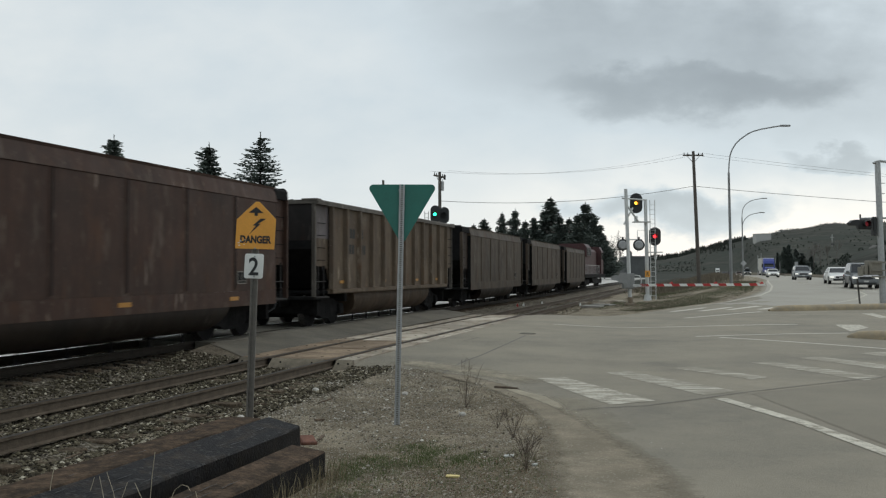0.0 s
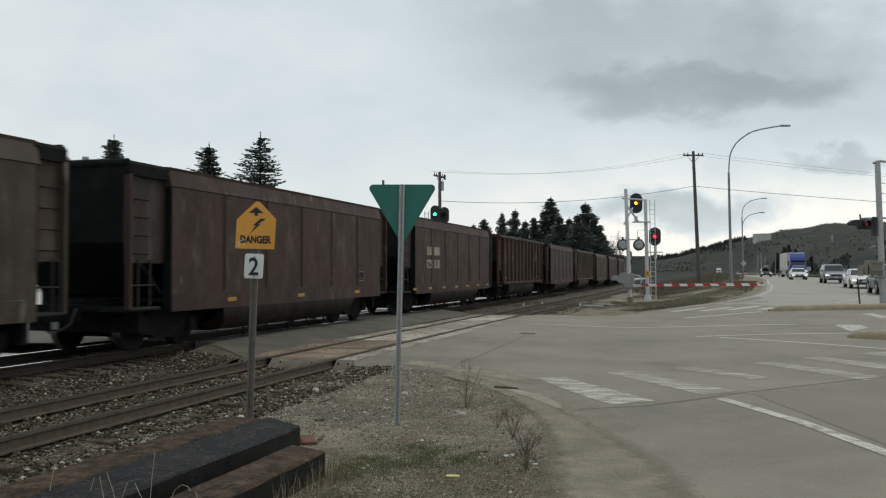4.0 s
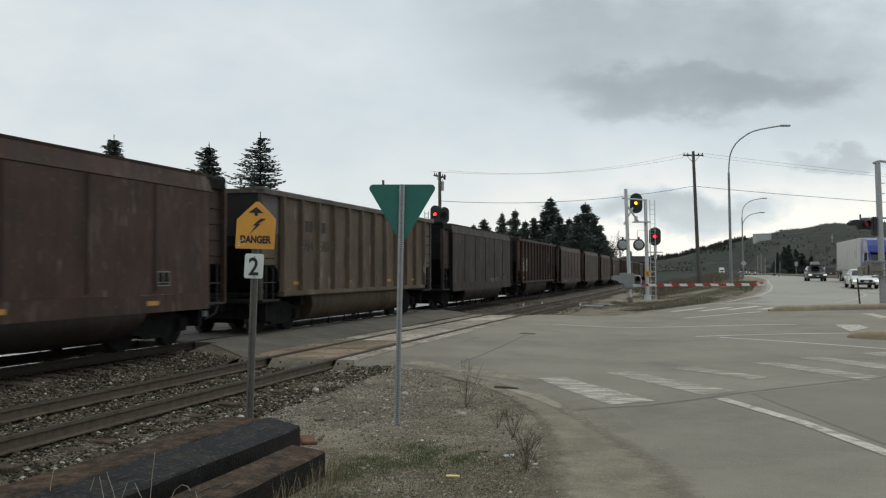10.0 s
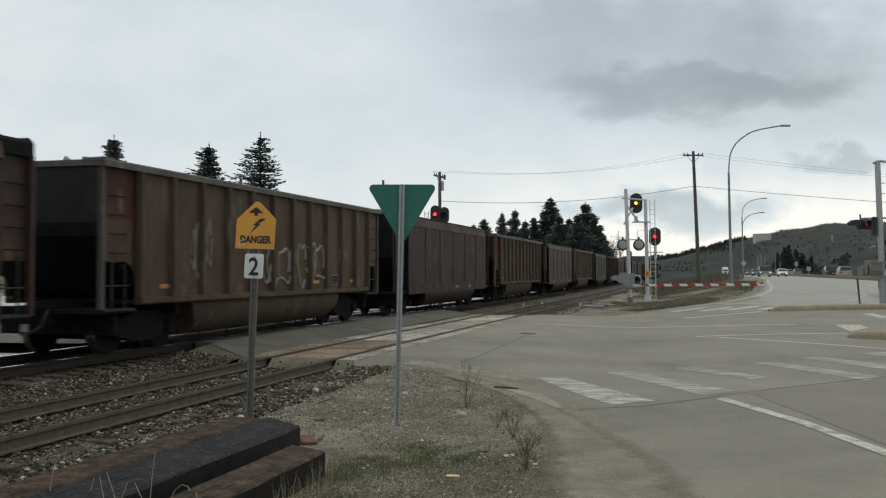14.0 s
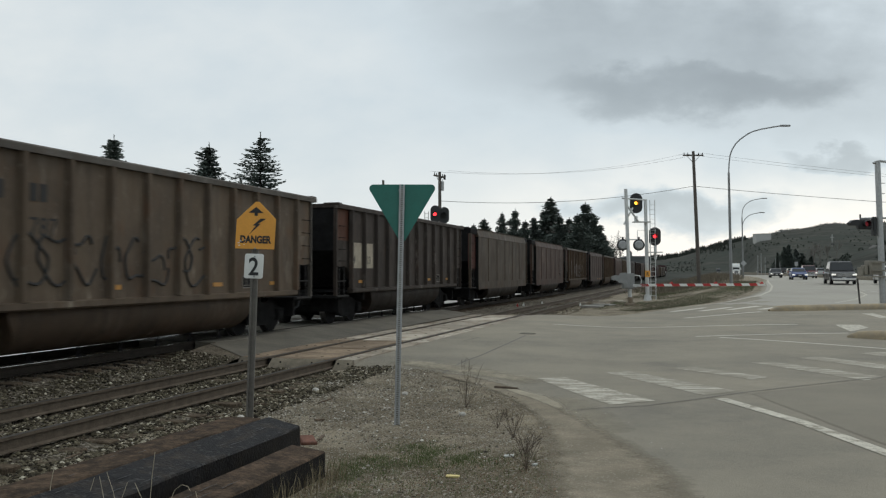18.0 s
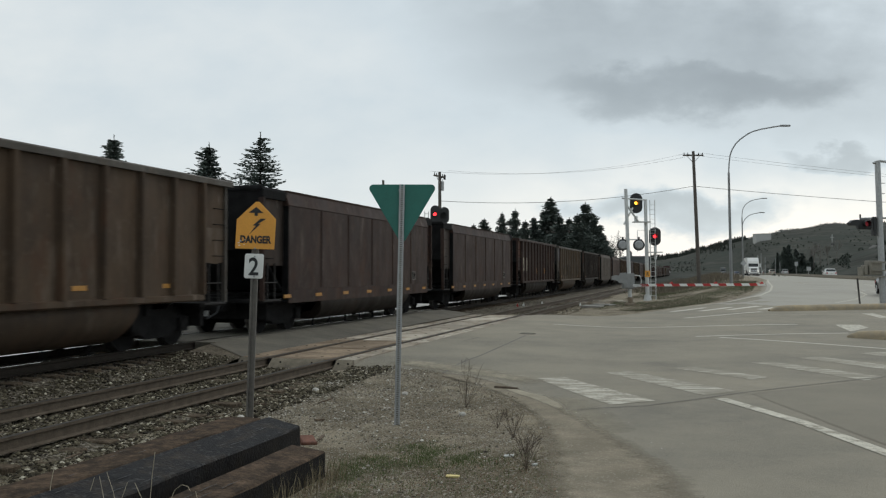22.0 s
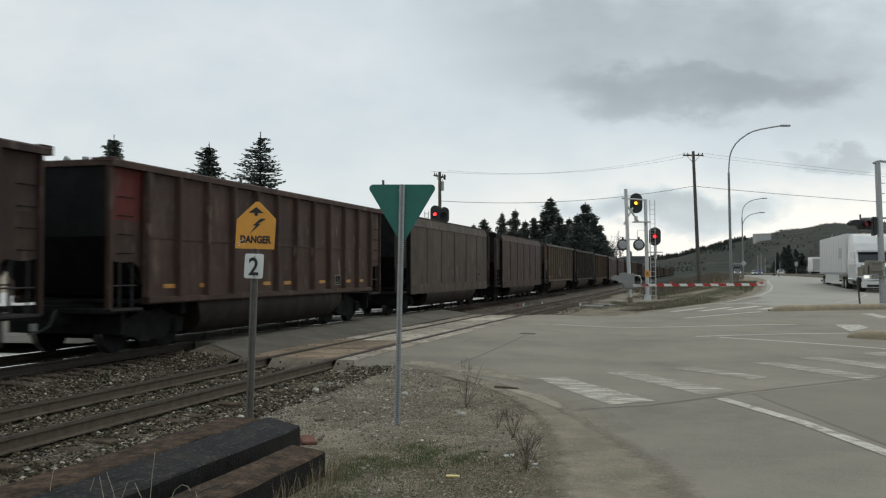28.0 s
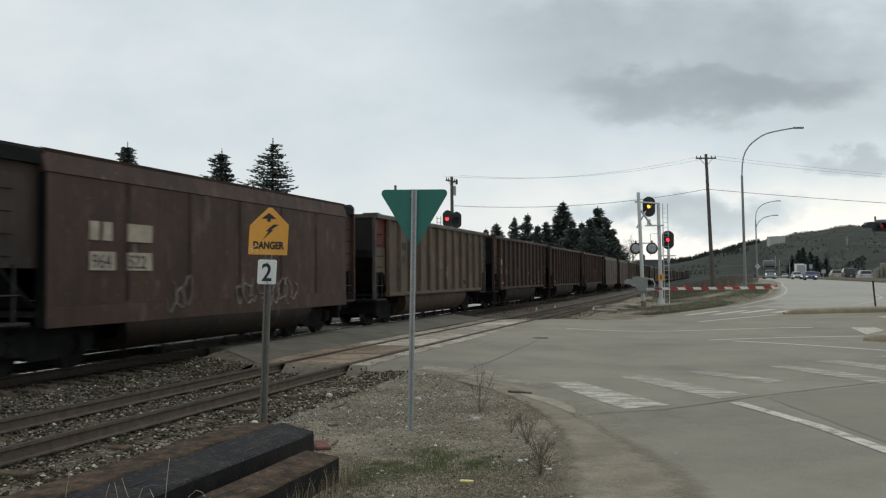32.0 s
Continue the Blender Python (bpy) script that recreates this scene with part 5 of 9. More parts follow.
def yield_sign():
    sg = thing("yield_sign", "teal back of a triangular yield sign on a perforated steel post", "sign", pose(-3.82, 11.21, land(-3.82, 11.21) - 0.05, 0, 0, 15.9))
    bm = shape()
    z0, zt = 0.0, 3.2
    for x in (-0.024, 0.024):
        box(bm, x - 0.011, -0.03, z0, x + 0.011, 0.01, zt)
    n = int((zt - z0) / 0.0275)
    for i in range(n):
        z = z0 + i * 0.0275
        box(bm, -0.015, -0.03, z, 0.015, -0.024, z + 0.0125)
    p = part("post", bm, M_GALV, sg, "perforated galvanised post"); p.rotation_euler = (0, radians(1.2), 0)
    # Darker steel strip paints in the shade seen through the holes.
    bm = shape(); box(bm, -0.02, -0.022, 0, 0.02, -0.016, zt - 0.05); q = part("post_inner", bm, M_POST, sg, "shaded inside of the post"); q.rotation_euler = (0, radians(1.2), 0)
    out = []
    W, H, r = 0.470, 0.80, 0.052
    for (cx, cz), a0 in (((0.066 - W + r * 1.73, zt - r), 90), ((0.066, zt - H + r * 2), 210), ((0.066 + W - r * 1.73, zt - r), 330)):
        for k in range(7):
            a = radians(a0 + k * 20)
            out.append((cx + r * math.cos(a), cz + r * math.sin(a)))
    bm = shape(); prism(bm, out, "y", 0.012, 0.02)
    part("plate", bm, M_TEAL, sg, "teal-painted triangular plate")
    bm = shape(); box(bm, -0.2, 0.03, zt, -0.17, 0.06, zt + 0.06); part("bracket", bm, M_POST, sg)
    for z in (zt - 0.08, zt - 0.55):
        bm = shape(); tube(bm, (0.035, -0.045, z), (0.035, 0.0, z), 0.014, n=8); part("bolt", bm, M_GALV, sg)
    return sg


danger_sign()
yield_sign()

# ---------------- crossing gate and railway signals ----------------
M_RED = mat("red reflective band", (0.42, 0.03, 0.028), 0.5, var=0.15, scale=6, bump=0.05)
M_REDLENS = mat("lit red lens", (0.5, 0.02, 0.02), 0.3, var=0.05, bump=0.0, glow=(1.0, 0.03, 0.04, 3.0))
M_REDDIM = mat("red gate lamp", (0.45, 0.02, 0.02), 0.35, var=0.05, bump=0.0, glow=(1.0, 0.05, 0.04, 0.06))
M_DULLRED = mat("dull red lens", (0.3, 0.02, 0.03), 0.4, var=0.1, bump=0.0, glow=(1.0, 0.05, 0.08, 0.05))
M_AMBLENS = mat("lit amber lens", (0.6, 0.3, 0.02), 0.3, var=0.05, bump=0.0, glow=(1.0, 0.42, 0.04, 3.0))
M_GREENLENS = mat("lit green lens", (0.02, 0.5, 0.3), 0.3, var=0.05, bump=0.0, glow=(0.03, 1.0, 0.5, 3.0))
M_LENSGREY = mat("grey lens cover", (0.32, 0.33, 0.33), 0.35, var=0.1, scale=6, bump=0.05)
M_MACH = mat("grey machine case", (0.24, 0.245, 0.24), 0.6, 0.1, var=0.15, scale=5, bump=0.1)
M_BEIGE = mat("weathered beige machine case", (0.21, 0.195, 0.16), 0.7, 0.1, var=0.2, scale=5, bump=0.15)
FACE = 15.9  # turn that makes a thing look back along the viewer's axis


def crossing_gate():
    g = thing("crossing_gate", "lowered red and white crossing gate with silver mast and flashers", "crossing gate", pose(-4.02, 54.50, -0.5, 0, 0, FACE))
    o = 0.28
    bm = shape(); tube(bm, (0, 0, 0), (-0.24, 0, 7.0), 0.115, 0.10, 12); part("mast", bm, M_SILVER, g, smooth=False)
    bm = shape(); box(bm, -0.3, -0.3, 0, 0.3, 0.3, 0.25); tube(bm, (0, 0, 0.25), (0, 0, 0.6), 0.17, n=12); part("base", bm, M_CONC, g, bevel=0.02)
    bm = shape(); tube(bm, (-0.7, 0, 4.0), (0.72, 0, 4.0), 0.035, n=8); part("flasher_arm", bm, M_SILVER, g)
    for x in (-0.43, 0.52):
        bm = shape(); tube(bm, (x, -0.04, 3.68), (x, 0.04, 3.68), 0.34, n=20); f = part("flasher_target", bm, M_BLACK, g)
        bm = shape(); tube(bm, (x, -0.13, 3.68), (x, -0.03, 3.68), 0.2, 0.27, 18); part("flasher_hood", bm, M_LENSGREY, f, "grey lamp housing")
        bm = shape(); tube(bm, (x, 0, 3.98), (x, 0, 4.15), 0.06, n=8); part("flasher_cap", bm, M_BLACK, f)
    bm = shape(); prism(bm, [(-0.45, 1.1), (0.15, 1.1), (0.2, 1.4), (0.2, 2.0), (-0.35, 2.0), (-0.45, 1.8)], "y", -0.28, 0.28); part("gate_machine", bm, M_MACH, g, bevel=0.02)
    bm = shape(); prism(bm, [(-1.18, 1.62), (-1.16, 1.84), (-0.9, 1.90), (-0.72, 1.86), (-0.66, 2.02), (-0.3, 2.05), (-0.1, 1.5), (-0.12, 1.2), (-0.42, 1.22), (-0.5, 1.42), (-0.74, 1.46), (-0.8, 1.56)], "y", -0.36, -0.30); part("counterweight", bm, M_MACH, g, "pale grey counterweight wing")
    bm = shape(); path_tube(bm, [(0.2, -0.3, 1.9), (0.5, -0.3, 1.85), (0.6, -0.3, 1.6), (0.55, -0.3, 1.3), (0.2, -0.3, 1.2)], 0.03, 6); part("guard_rail", bm, M_SILVER, g)
    bm = shape(); box(bm, 0.1, -0.36, 1.22, 0.95, -0.28, 1.36); part("arm_root", bm, M_SILVER, g)
    n = 16
    for i in range(n):
        x = 0.55 + 7.3 * i / n
        bm = shape(); prism(bm, [(x, 1.23), (x + 7.3 / n, 1.23), (x + 7.3 / n, 1.38), (x, 1.38)], "y", -0.36, -0.32)
        for v in bm.verts:
            v.co.x += (v.co.z - 1.3) * -0.6
            v.co.z += (v.co.x - 0.5) * 0.006
        part("gate_band", bm, M_RED if i % 2 == 0 else M_WHITE, g, "red reflective band" if i % 2 == 0 else "white reflective band")
    for x in (2.35, 4.95, 7.65):
        bm = shape(); box(bm, x - 0.13, -0.38, 1.39, x + 0.10, -0.30, 1.44); tube(bm, (x, -0.42, 1.46), (x, -0.30, 1.46), 0.05, n=12); part("gate_lamp", bm, M_REDDIM, g, "red gate arm lamp")
    bm = shape(); tube(bm, (-0.45, 0, 6.45), (1.05, 0.6, 6.4), 0.045, n=8); part("bracket", bm, M_SILVER, g)
    bm = shape(); tube(bm, (-0.1, 0.02, 5.95), (0.55, 0.3, 5.1), 0.06, n=8); tube(bm, (-0.35, 0.02, 4.9), (0.2, 0.1, 5.9), 0.05, n=8); part("brace", bm, M_SILVER, g)
    return g


def signal_head(parent, x, y, z, lens, w=0.42, h=0.55):
    """Searchlight head: black oval backboard, hood and lens; looks along -y."""
    out = [(x + w * max(-0.9, min(0.9, math.cos(a) * 1.12)), z + h * math.sin(a)) for a in [2 * math.pi * i / 24 for i in range(24)]]
    bm = shape(); prism(bm, out, "y", y, y + 0.03)
    hd = part("signal_head", bm, M_BLACK, parent, "black oval signal backboard")
    bm = shape(); tube(bm, (x - 0.03, y - 0.32, z + 0.02), (x - 0.03, y, z + 0.02), 0.17, n=14, cap=False); part("hood", bm, M_BLACK, hd)
    bm = shape(); tube(bm, (x, y + 0.03, z), (x, y + 0.4, z), 0.25, 0.2, 12); part("case", bm, M_BLACK, hd)
    if lens:
        bm = shape(); tube(bm, (x - 0.03, y - 0.04, z), (x - 0.03, y - 0.01, z), 0.115, n=14); part("lens", bm, lens, hd, "lit signal lens")
    return hd


def railway_signal():
    g = thing("railway_signal", "silver railway signal mast with amber and red lights", "railway signal", pose(-3.55, 64.1, -0.55, 0, 0, FACE))
    bm = shape(); tube(bm, (0, 0, 0.5), (-0.12, 0, 7.15), 0.14, 0.11, 12); part("mast", bm, M_SILVER, g)
    bm = shape(); tube(bm, (0, 0, 0), (0, 0, 0.55), 0.32, 0.2, 12); part("base", bm, M_SILVER, g)
    for x in (0.16, 0.5):
        bm = shape(); tube(bm, (x + 0.06, -0.1, 0.1), (x, -0.1, 7.1), 0.026, n=6); part("ladder_rail", bm, M_SILVER, g)
    rung = mesh_of("rung", tube(shape(), (0, 0, 0), (0.38, 0, 0), 0.012, n=5), M_SILVER)
    for i in range(20):
        place("rung", rung, g, (0.14, -0.1, 0.5 + i * 0.33))
    for z, x0, x1 in ((5.55, -1.0, 0.2), (3.45, -0.1, 1.0)):
        bm = shape(); box(bm, x0, -0.3, z, x1, 0.3, z + 0.07); part("platform", bm, M_SILVER, g)
    for x in (-0.45, 0.35):
        bm = shape(); path_tube(bm, [(x - 0.3, -0.3, 3.5), (x - 0.3, -0.3, 5.0), (x + 0.2, -0.3, 5.0)], 0.02, 5); part("guard", bm, M_SILVER, g)
    signal_head(g, -0.78, -0.1, 6.88, M_AMBLENS, 0.48, 0.70)
    signal_head(g, 0.50, -0.1, 4.58, M_REDLENS, 0.46, 0.64)
    bm = shape(); tube(bm, (0.55, 0, 3.0), (0.55, 0, 4.0), 0.1, n=8); part("head_stand", bm, M_SILVER, g)
    bm = shape(); tube(bm, (-0.78, 0, 5.55), (-0.78, 0, 6.0), 0.12, n=8); part("head_stand", bm, M_SILVER, g)
    bm = shape(); box(bm, -0.22, -0.24, 1.78, 0.13, -0.22, 2.22)
    pl = part("letter_plate", bm, M_AMBER, g, "small amber plate with a letter")
    flat_letters("R", pl, -0.045, 1.86, 0.38, M_BLACK, y=-0.245, squeeze=0.8)
    return g


def far_signal():
    """Searchlight signal beyond the main line; its roundel swings from green to red."""
    g = thing("railway_signal", "black railway signal head behind the train", "railway signal", pose(-16.9, 57.6, -0.5, 0, 0, FACE))
    bm = shape(); tube(bm, (0.1, 0.2, 0), (0.1, 0.2, 6.3), 0.1, n=10); part("mast", bm, M_SILVER, g)
    for x in (-0.75, -0.5):
        bm = shape(); tube(bm, (x, 0.1, 3.5), (x, 0.1, 6.1), 0.03, n=6); part("ladder_rail", bm, M_SILVER, g)
    for i in range(6):
        bm = shape(); tube(bm, (-0.75, 0.1, 4.6 + i * 0.27), (-0.5, 0.1, 4.6 + i * 0.27), 0.02, n=5); part("rung", bm, M_SILVER, g)
    signal_head(g, -0.05, -0.1, 5.9, None, 0.36, 0.6)
    signal_head(g, 0.55, 0.15, 5.85, None, 0.36, 0.56)
    vane = place("roundel_vane", mesh_of("roundel_vane", tube(shape(), (0, -0.006, 0), (0, 0.006, 0), 0.13, n=16), M_BLACK), g, (-0.08, -0.2, 5.9))
    for y0, m in ((-0.016, M_GREENLENS), (0.007, M_REDLENS)):
        bm = shape(); tube(bm, (0, y0, 0), (0, y0 + 0.009, 0), 0.115, n=14); part("roundel", bm, m, vane, "glowing signal roundel")
    return g, vane


crossing_gate()
railway_signal()
FAR_SIGNAL, VANE = far_signal()


def utility_pole(x, y, z, h, lean, label, arms=1, turn=0.0):
    g = thing("utility_pole", label, "utility pole", pose(x, y, z, 0, 0, turn))
    wood = mat("grey pole wood", (0.085, 0.075, 0.065), 0.9, var=0.3, scale=6, bump=0.5)
    bm = shape(); tube(bm, (0, 0, 0), (lean, 0, h), 0.19, 0.13, 12); part("pole", bm, wood, g)
    for i in range(arms):
        z2 = h - 0.45 - i * 0.5
        bm = shape(); box(bm, lean - 0.95, -0.06, z2, lean + 0.95, 0.06, z2 + 0.12); part("crossarm", bm, wood, g)
        for d in (-0.85, -0.5, 0.5, 0.85):
            bm = shape(); tube(bm, (lean + d, 0, z2 + 0.12), (lean + d, 0, z2 + 0.32), 0.05, 0.03, 8); part("insulator", bm, M_DARK, g)
    for d in (-1, 1):
        bm = shape(); tube(bm, (lean, -0.05, h - 1.1), (lean + d * 0.6, -0.05, h - 0.45), 0.025, n=6); part("brace", bm, M_GALV, g)
    return g


utility_pole(-0.15, 87.3, 0.2, 12.6, -0.48, "weathered grey wooden utility pole with a crossarm beside the road", 1, FACE)
P2 = utility_pole(-21.6, 74.95, -0.3, 10.5, -0.12, "wooden utility pole with a transformer beyond the train", 1, FACE + 60)
bm = shape(); tube(bm, (0.25, 0, 8.9), (0.25, 0, 9.7), 0.2, n=12); part("transformer", bm, M_GALV, P2)
bm = shape(); tube(bm, (0.15, 0, 10.0), (0.75, 0, 10.2), 0.05, n=6); tube(bm, (0.75, 0, 9.9), (0.75, 0, 10.3), 0.09, n=8); part("cutout", bm, M_DARK, P2)


ARCH = [(0, 0), (0.008, 0.2), (0.03, 0.38), (0.07, 0.5), (0.135, 0.615), (0.205, 0.695), (0.285, 0.765), (0.37, 0.83), (0.466, 0.88), (0.6, 0.92), (0.737, 0.95), (0.87, 0.976), (1, 1)]  # bent arm: sideways, upwards


def street_lamp(x, y, z, h, reach, rise, label, arms=1, turn=FACE):
    g = thing("street_lamp", label, "street lamp", pose(x, y, z, 0, 0, turn))
    steel = mat("dull lamp steel", (0.22, 0.225, 0.225), 0.5, 0.5, var=0.12, scale=5, bump=0.05)
    bm = shape(); tube(bm, (0, 0, 0), (-0.15, 0, h), 0.13, 0.09, 12); part("pole", bm, steel, g)
    bm = shape(); box(bm, -0.22, -0.22, 0, 0.22, 0.22, 0.1); part("base_plate", bm, steel, g)
    for a in range(arms):
        k = 1.0 - a * 0.12
        dz = -a * 2.3
        pts = []
        for u, v in ARCH:
            pts.append((-0.15 + reach * k * u, 0, h + dz + rise * v))
        bm = shape(); path_tube(bm, pts, 0.055, 8); ar = part("arm", bm, steel, g)
        e = pts[-1]
        bm = shape(); box(bm, e[0] - 0.2, -0.12, e[2] - 0.09, e[0] + 0.65, 0.12, e[2] + 0.06); part("lamp_head", bm, steel, g, bevel=0.03)
    return g


street_lamp(2.43, 78.7, 0.3, 9.5, 4.5, 3.95, "tall curved grey steel street lamp on the verge")
sl = street_lamp(6.6, 153.7, 0.4, 9.9, 3.4, 3.1, "two-armed curved steel street lamp by the highway", 2)
bm = shape(); prism(bm, [(0, 1.98), (0.5, 2.48), (0, 2.98), (-0.5, 2.48)], "y", -0.2, -0.17); part("diamond_sign", bm, M_GALV, sl, "grey back of a diamond sign")


def cable(name, a, b, sag, label, r=0.02):
    pts = [Vector(a).lerp(Vector(b), i / 20) - Vector((0, 0, sag * 4 * (i / 20) * (1 - i / 20))) for i in range(21)]
    bm = shape(); path_tube(bm, pts, r, 5)
    return solid(name, bm, M_BLACK, label, "cable", group="overhead cables")


cable("overhead_cable", (-21.7, 75.0, 7.7), (-0.6, 87.3, 9.55), 0.7, "thin black overhead cable between poles")
cable("overhead_cable", (-0.6, 87.3, 9.55), (34, 75.0, 5.2), 0.3, "thin black overhead cable between poles")
for d in (-0.8, 0.8):
    cable("overhead_cable", (-21.7 + d, 75.0, 10.3), (-0.6 + d, 87.3, 12.6), 0.9, "thin black overhead cable between poles", 0.008)
    cable("overhead_cable", (-0.6 + d, 87.3, 12.6), (34 + d, 75.0, 6.6), 0.4, "thin black overhead cable between poles", 0.008)


def right_gate():
    """Second gate mast with its machine and the highway traffic lights."""
    g = thing("signal_mast", "grey steel mast with red traffic light and beige gate machine", "traffic signal", pose(8.2, 46.9, land(8.2, 46.9) - 0.02, 0, 0, FACE))
    bm = shape(); tube(bm, (0.1, 0, 0), (-0.1, 0, 6.95), 0.15, 0.13, 12); part("mast", bm, M_GALV, g)
    bm = shape(); path_tube(bm, [(-0.3, 0, 6.85), (0.0, 0, 6.95), (0.5, 0, 6.9)], 0.06, 8); part("cap_arm", bm, M_GALV, g)
    bm = shape(); tube(bm, (-0.9, 0.1, 4.22), (0.6, 0.1, 4.25), 0.05, n=8); part("signal_arm", bm, M_GALV, g)
    bm = shape(); box(bm, -1.06, -0.08, 3.7, -0.44, 0.2, 4.17); h = part("signal_case", bm, M_BLACK, g, "black traffic light case", bevel=0.04)
    bm = shape(); prism(bm, [(-1.52, 4.0), (-1.36, 4.14), (-1.05, 4.16), (-1.05, 3.86), (-1.46, 3.88)], "y", -0.2, 0.15); part("visor", bm, M_BLACK, h)
    bm = shape(); tube(bm, (-0.72, -0.34, 3.96), (-0.72, -0.08, 3.96), 0.15, n=16, cap=False); part("visor", bm, M_BLACK, h)
    bm = shape(); tube(bm, (-0.72, -0.12, 3.95), (-0.72, -0.085, 3.95), 0.11, n=16); part("red_lens", bm, M_DULLRED, h, "dull glowing red lens")
    bm = shape(); box(bm, -0.36, -0.1, 3.4, -0.2, 0.2, 4.3); part("signal_case", bm, M_BLACK, g, bevel=0.03)
    bm = shape(); tube(bm, (-0.9, 0.1, 4.2), (-0.9, 0.1, 4.42), 0.04, n=8); part("stem", bm, M_BLACK, g)
    bm = shape(); box(bm, -0.62, -0.3, 1.55, -0.08, 0.35, 2.22); part("gate_machine", bm, M_BEIGE, g, bevel=0.03)
    bm = shape(); box(bm, -1.02, -0.2, 1.5, -0.9, 0.2, 1.92); part("counterweight", bm, M_BEIGE, g, bevel=0.02)
    bm = shape(); box(bm, -0.86, -0.2, 1.55, -0.7, 0.2, 2.0); part("counterweight", bm, M_BEIGE, g, bevel=0.02)
    for z in (1.42, 1.72, 2.1):
        bm = shape(); box(bm, -0.6, -0.4, z, 0.5, -0.34, z + 0.07); part("machine_rail", bm, M_BEIGE, g)
    bm = shape(); box(bm, -0.3, -0.3, 0, 0.4, 0.3, 0.12); part("base", bm, M_CONC, g)
    for z in (5.4, 5.9):
        bm = shape(); tube(bm, (-0.08, 0, z), (0.25, 0, z), 0.02, n=6); part("step_peg", bm, M_GALV, g)
    return g


right_gate()
bm = shape(); prism(bm, [(-0.035, 0), (0.035, 0), (0.035, 1.35), (-0.035, 1.35)], "y", -0.02, 0.02)
solid("delineator_post", bm, mat("dark plastic post", (0.045, 0.04, 0.035), 0.7, bump=0.1), "thin dark leaning marker post behind the kerb", "post", pose(7.33, 47.2, land(7.33, 47.2), 0, -5.0, FACE))


def kerb_island(name, pts, w, h, label):
    """Rounded concrete kerb with a tapered nose."""
    vs, fs = [], []
    line = [Vector(p) for p in pts]
    prof = [(-0.5, 0.0), (-0.5, 0.55), (-0.38, 0.9), (-0.15, 1.0), (0.15, 1.0), (0.38, 0.9), (0.5, 0.55), (0.5, 0.0)]
    for i, p in enumerate(line):
        d = (line[min(i + 1, len(line) - 1)] - line[max(i - 1, 0)]).normalized()
        nrm = Vector((-d.y, d.x))
        k = (0.45, 0.8, 1.0)[min(i, 2)]
        for a, b in prof:
            q = p + nrm * a * w * k
            vs.append((q.x, q.y, land(q.x, q.y) - 0.02 + b * h * (0.35, 0.85, 1.0)[min(i, 2)]))
    n = len(prof)
    for j in range(len(line) - 1):
        fs += [(j * n + i, j * n + i + 1, (j + 1) * n + i + 1, (j + 1) * n + i) for i in range(n - 1)]
    fs.append(tuple(range(n)))
    m2 = bpy.data.meshes.new(name)
    m2.from_pydata(vs, [], fs)
    m2.polygons.foreach_set("use_smooth", [True] * len(fs))
    m2.materials.append(M_KERB)
    return tagged(new(name, m2), label, "kerb", "traffic island kerbs", "structure")


kerb_island("kerb", [(2.9, 42.4), (3.2, 42.55), (3.7, 42.8), (5.5, 43.9), (8.6, 45.6), (14.0, 48.6)], 0.5, 0.27, "yellowish concrete kerb with a blunt dark nose")
kerb_island("kerb", [(4.0, 27.7), (4.25, 27.55), (4.7, 27.3), (7.0, 26.1), (12, 23.5)], 0.5, 0.25, "yellowish concrete kerb at the road edge")
bm = shape(); prism(bm, [(-0.3, -0.3), (0.3, -0.3), (0.24, 0.2), (0.09, 0.46), (-0.09, 0.46), (-0.24, 0.2)], "y", 55, 420)
barrier = solid("median_barrier", bm, M_PLATE_END, "long low grey concrete median barrier on the highway", "barrier", pose(18.5, 0, 0.6), kind="structure")

# broken concrete slabs by the gate
rnd = random.Random(21)
for i in range(6):
    bm = shape(); sx, sy = rnd.uniform(0.5, 1.3), rnd.uniform(0.8, 2.2)
    box(bm, -sx / 2, -sy / 2, 0, sx / 2, sy / 2, rnd.uniform(0.12, 0.25))
    px, py = -6.6 + rnd.uniform(-0.5, 1.2), 56.2 + i * 1.3
    solid("concrete_slab", bm, M_CONC, "broken pale concrete slab lying on the verge", "rubble", pose(px, py, land(px, py) - 0.03, rnd.uniform(-4, 4), rnd.uniform(-4, 4), rnd.uniform(0, 90)), group="broken slabs", bevel=0.03)
for px, py, c in ((-9.5, 55.8, "white"), (-6.9, 54.0, "white"), (-10.2, 51.5, "red"), (-10.0, 52.3, "white")):
    bm = shape(); box(bm, -0.05, -0.025, 0, 0.05, 0.025, 0.10); prism(bm, [(-0.04, 0.10), (0.04, 0.10), (0.0, 0.2)], "y", -0.02, 0.02)
    solid("track_marker", bm, M_WHITE if c == "white" else M_RED, "small " + c + " marker standing in the ballast", "marker", pose(px, py, -0.42, 0, 0, FACE), group="track markers")

# ---------------- vegetation ----------------
M_NEEDLE = mat("conifer needles", (0.098, 0.118, 0.104), 0.9, var=0.3, scale=1.5, bump=0.0, spec=0.2)
M_BARK = mat("conifer bark", (0.07, 0.055, 0.045), 0.95, var=0.3, scale=4, bump=0.5)


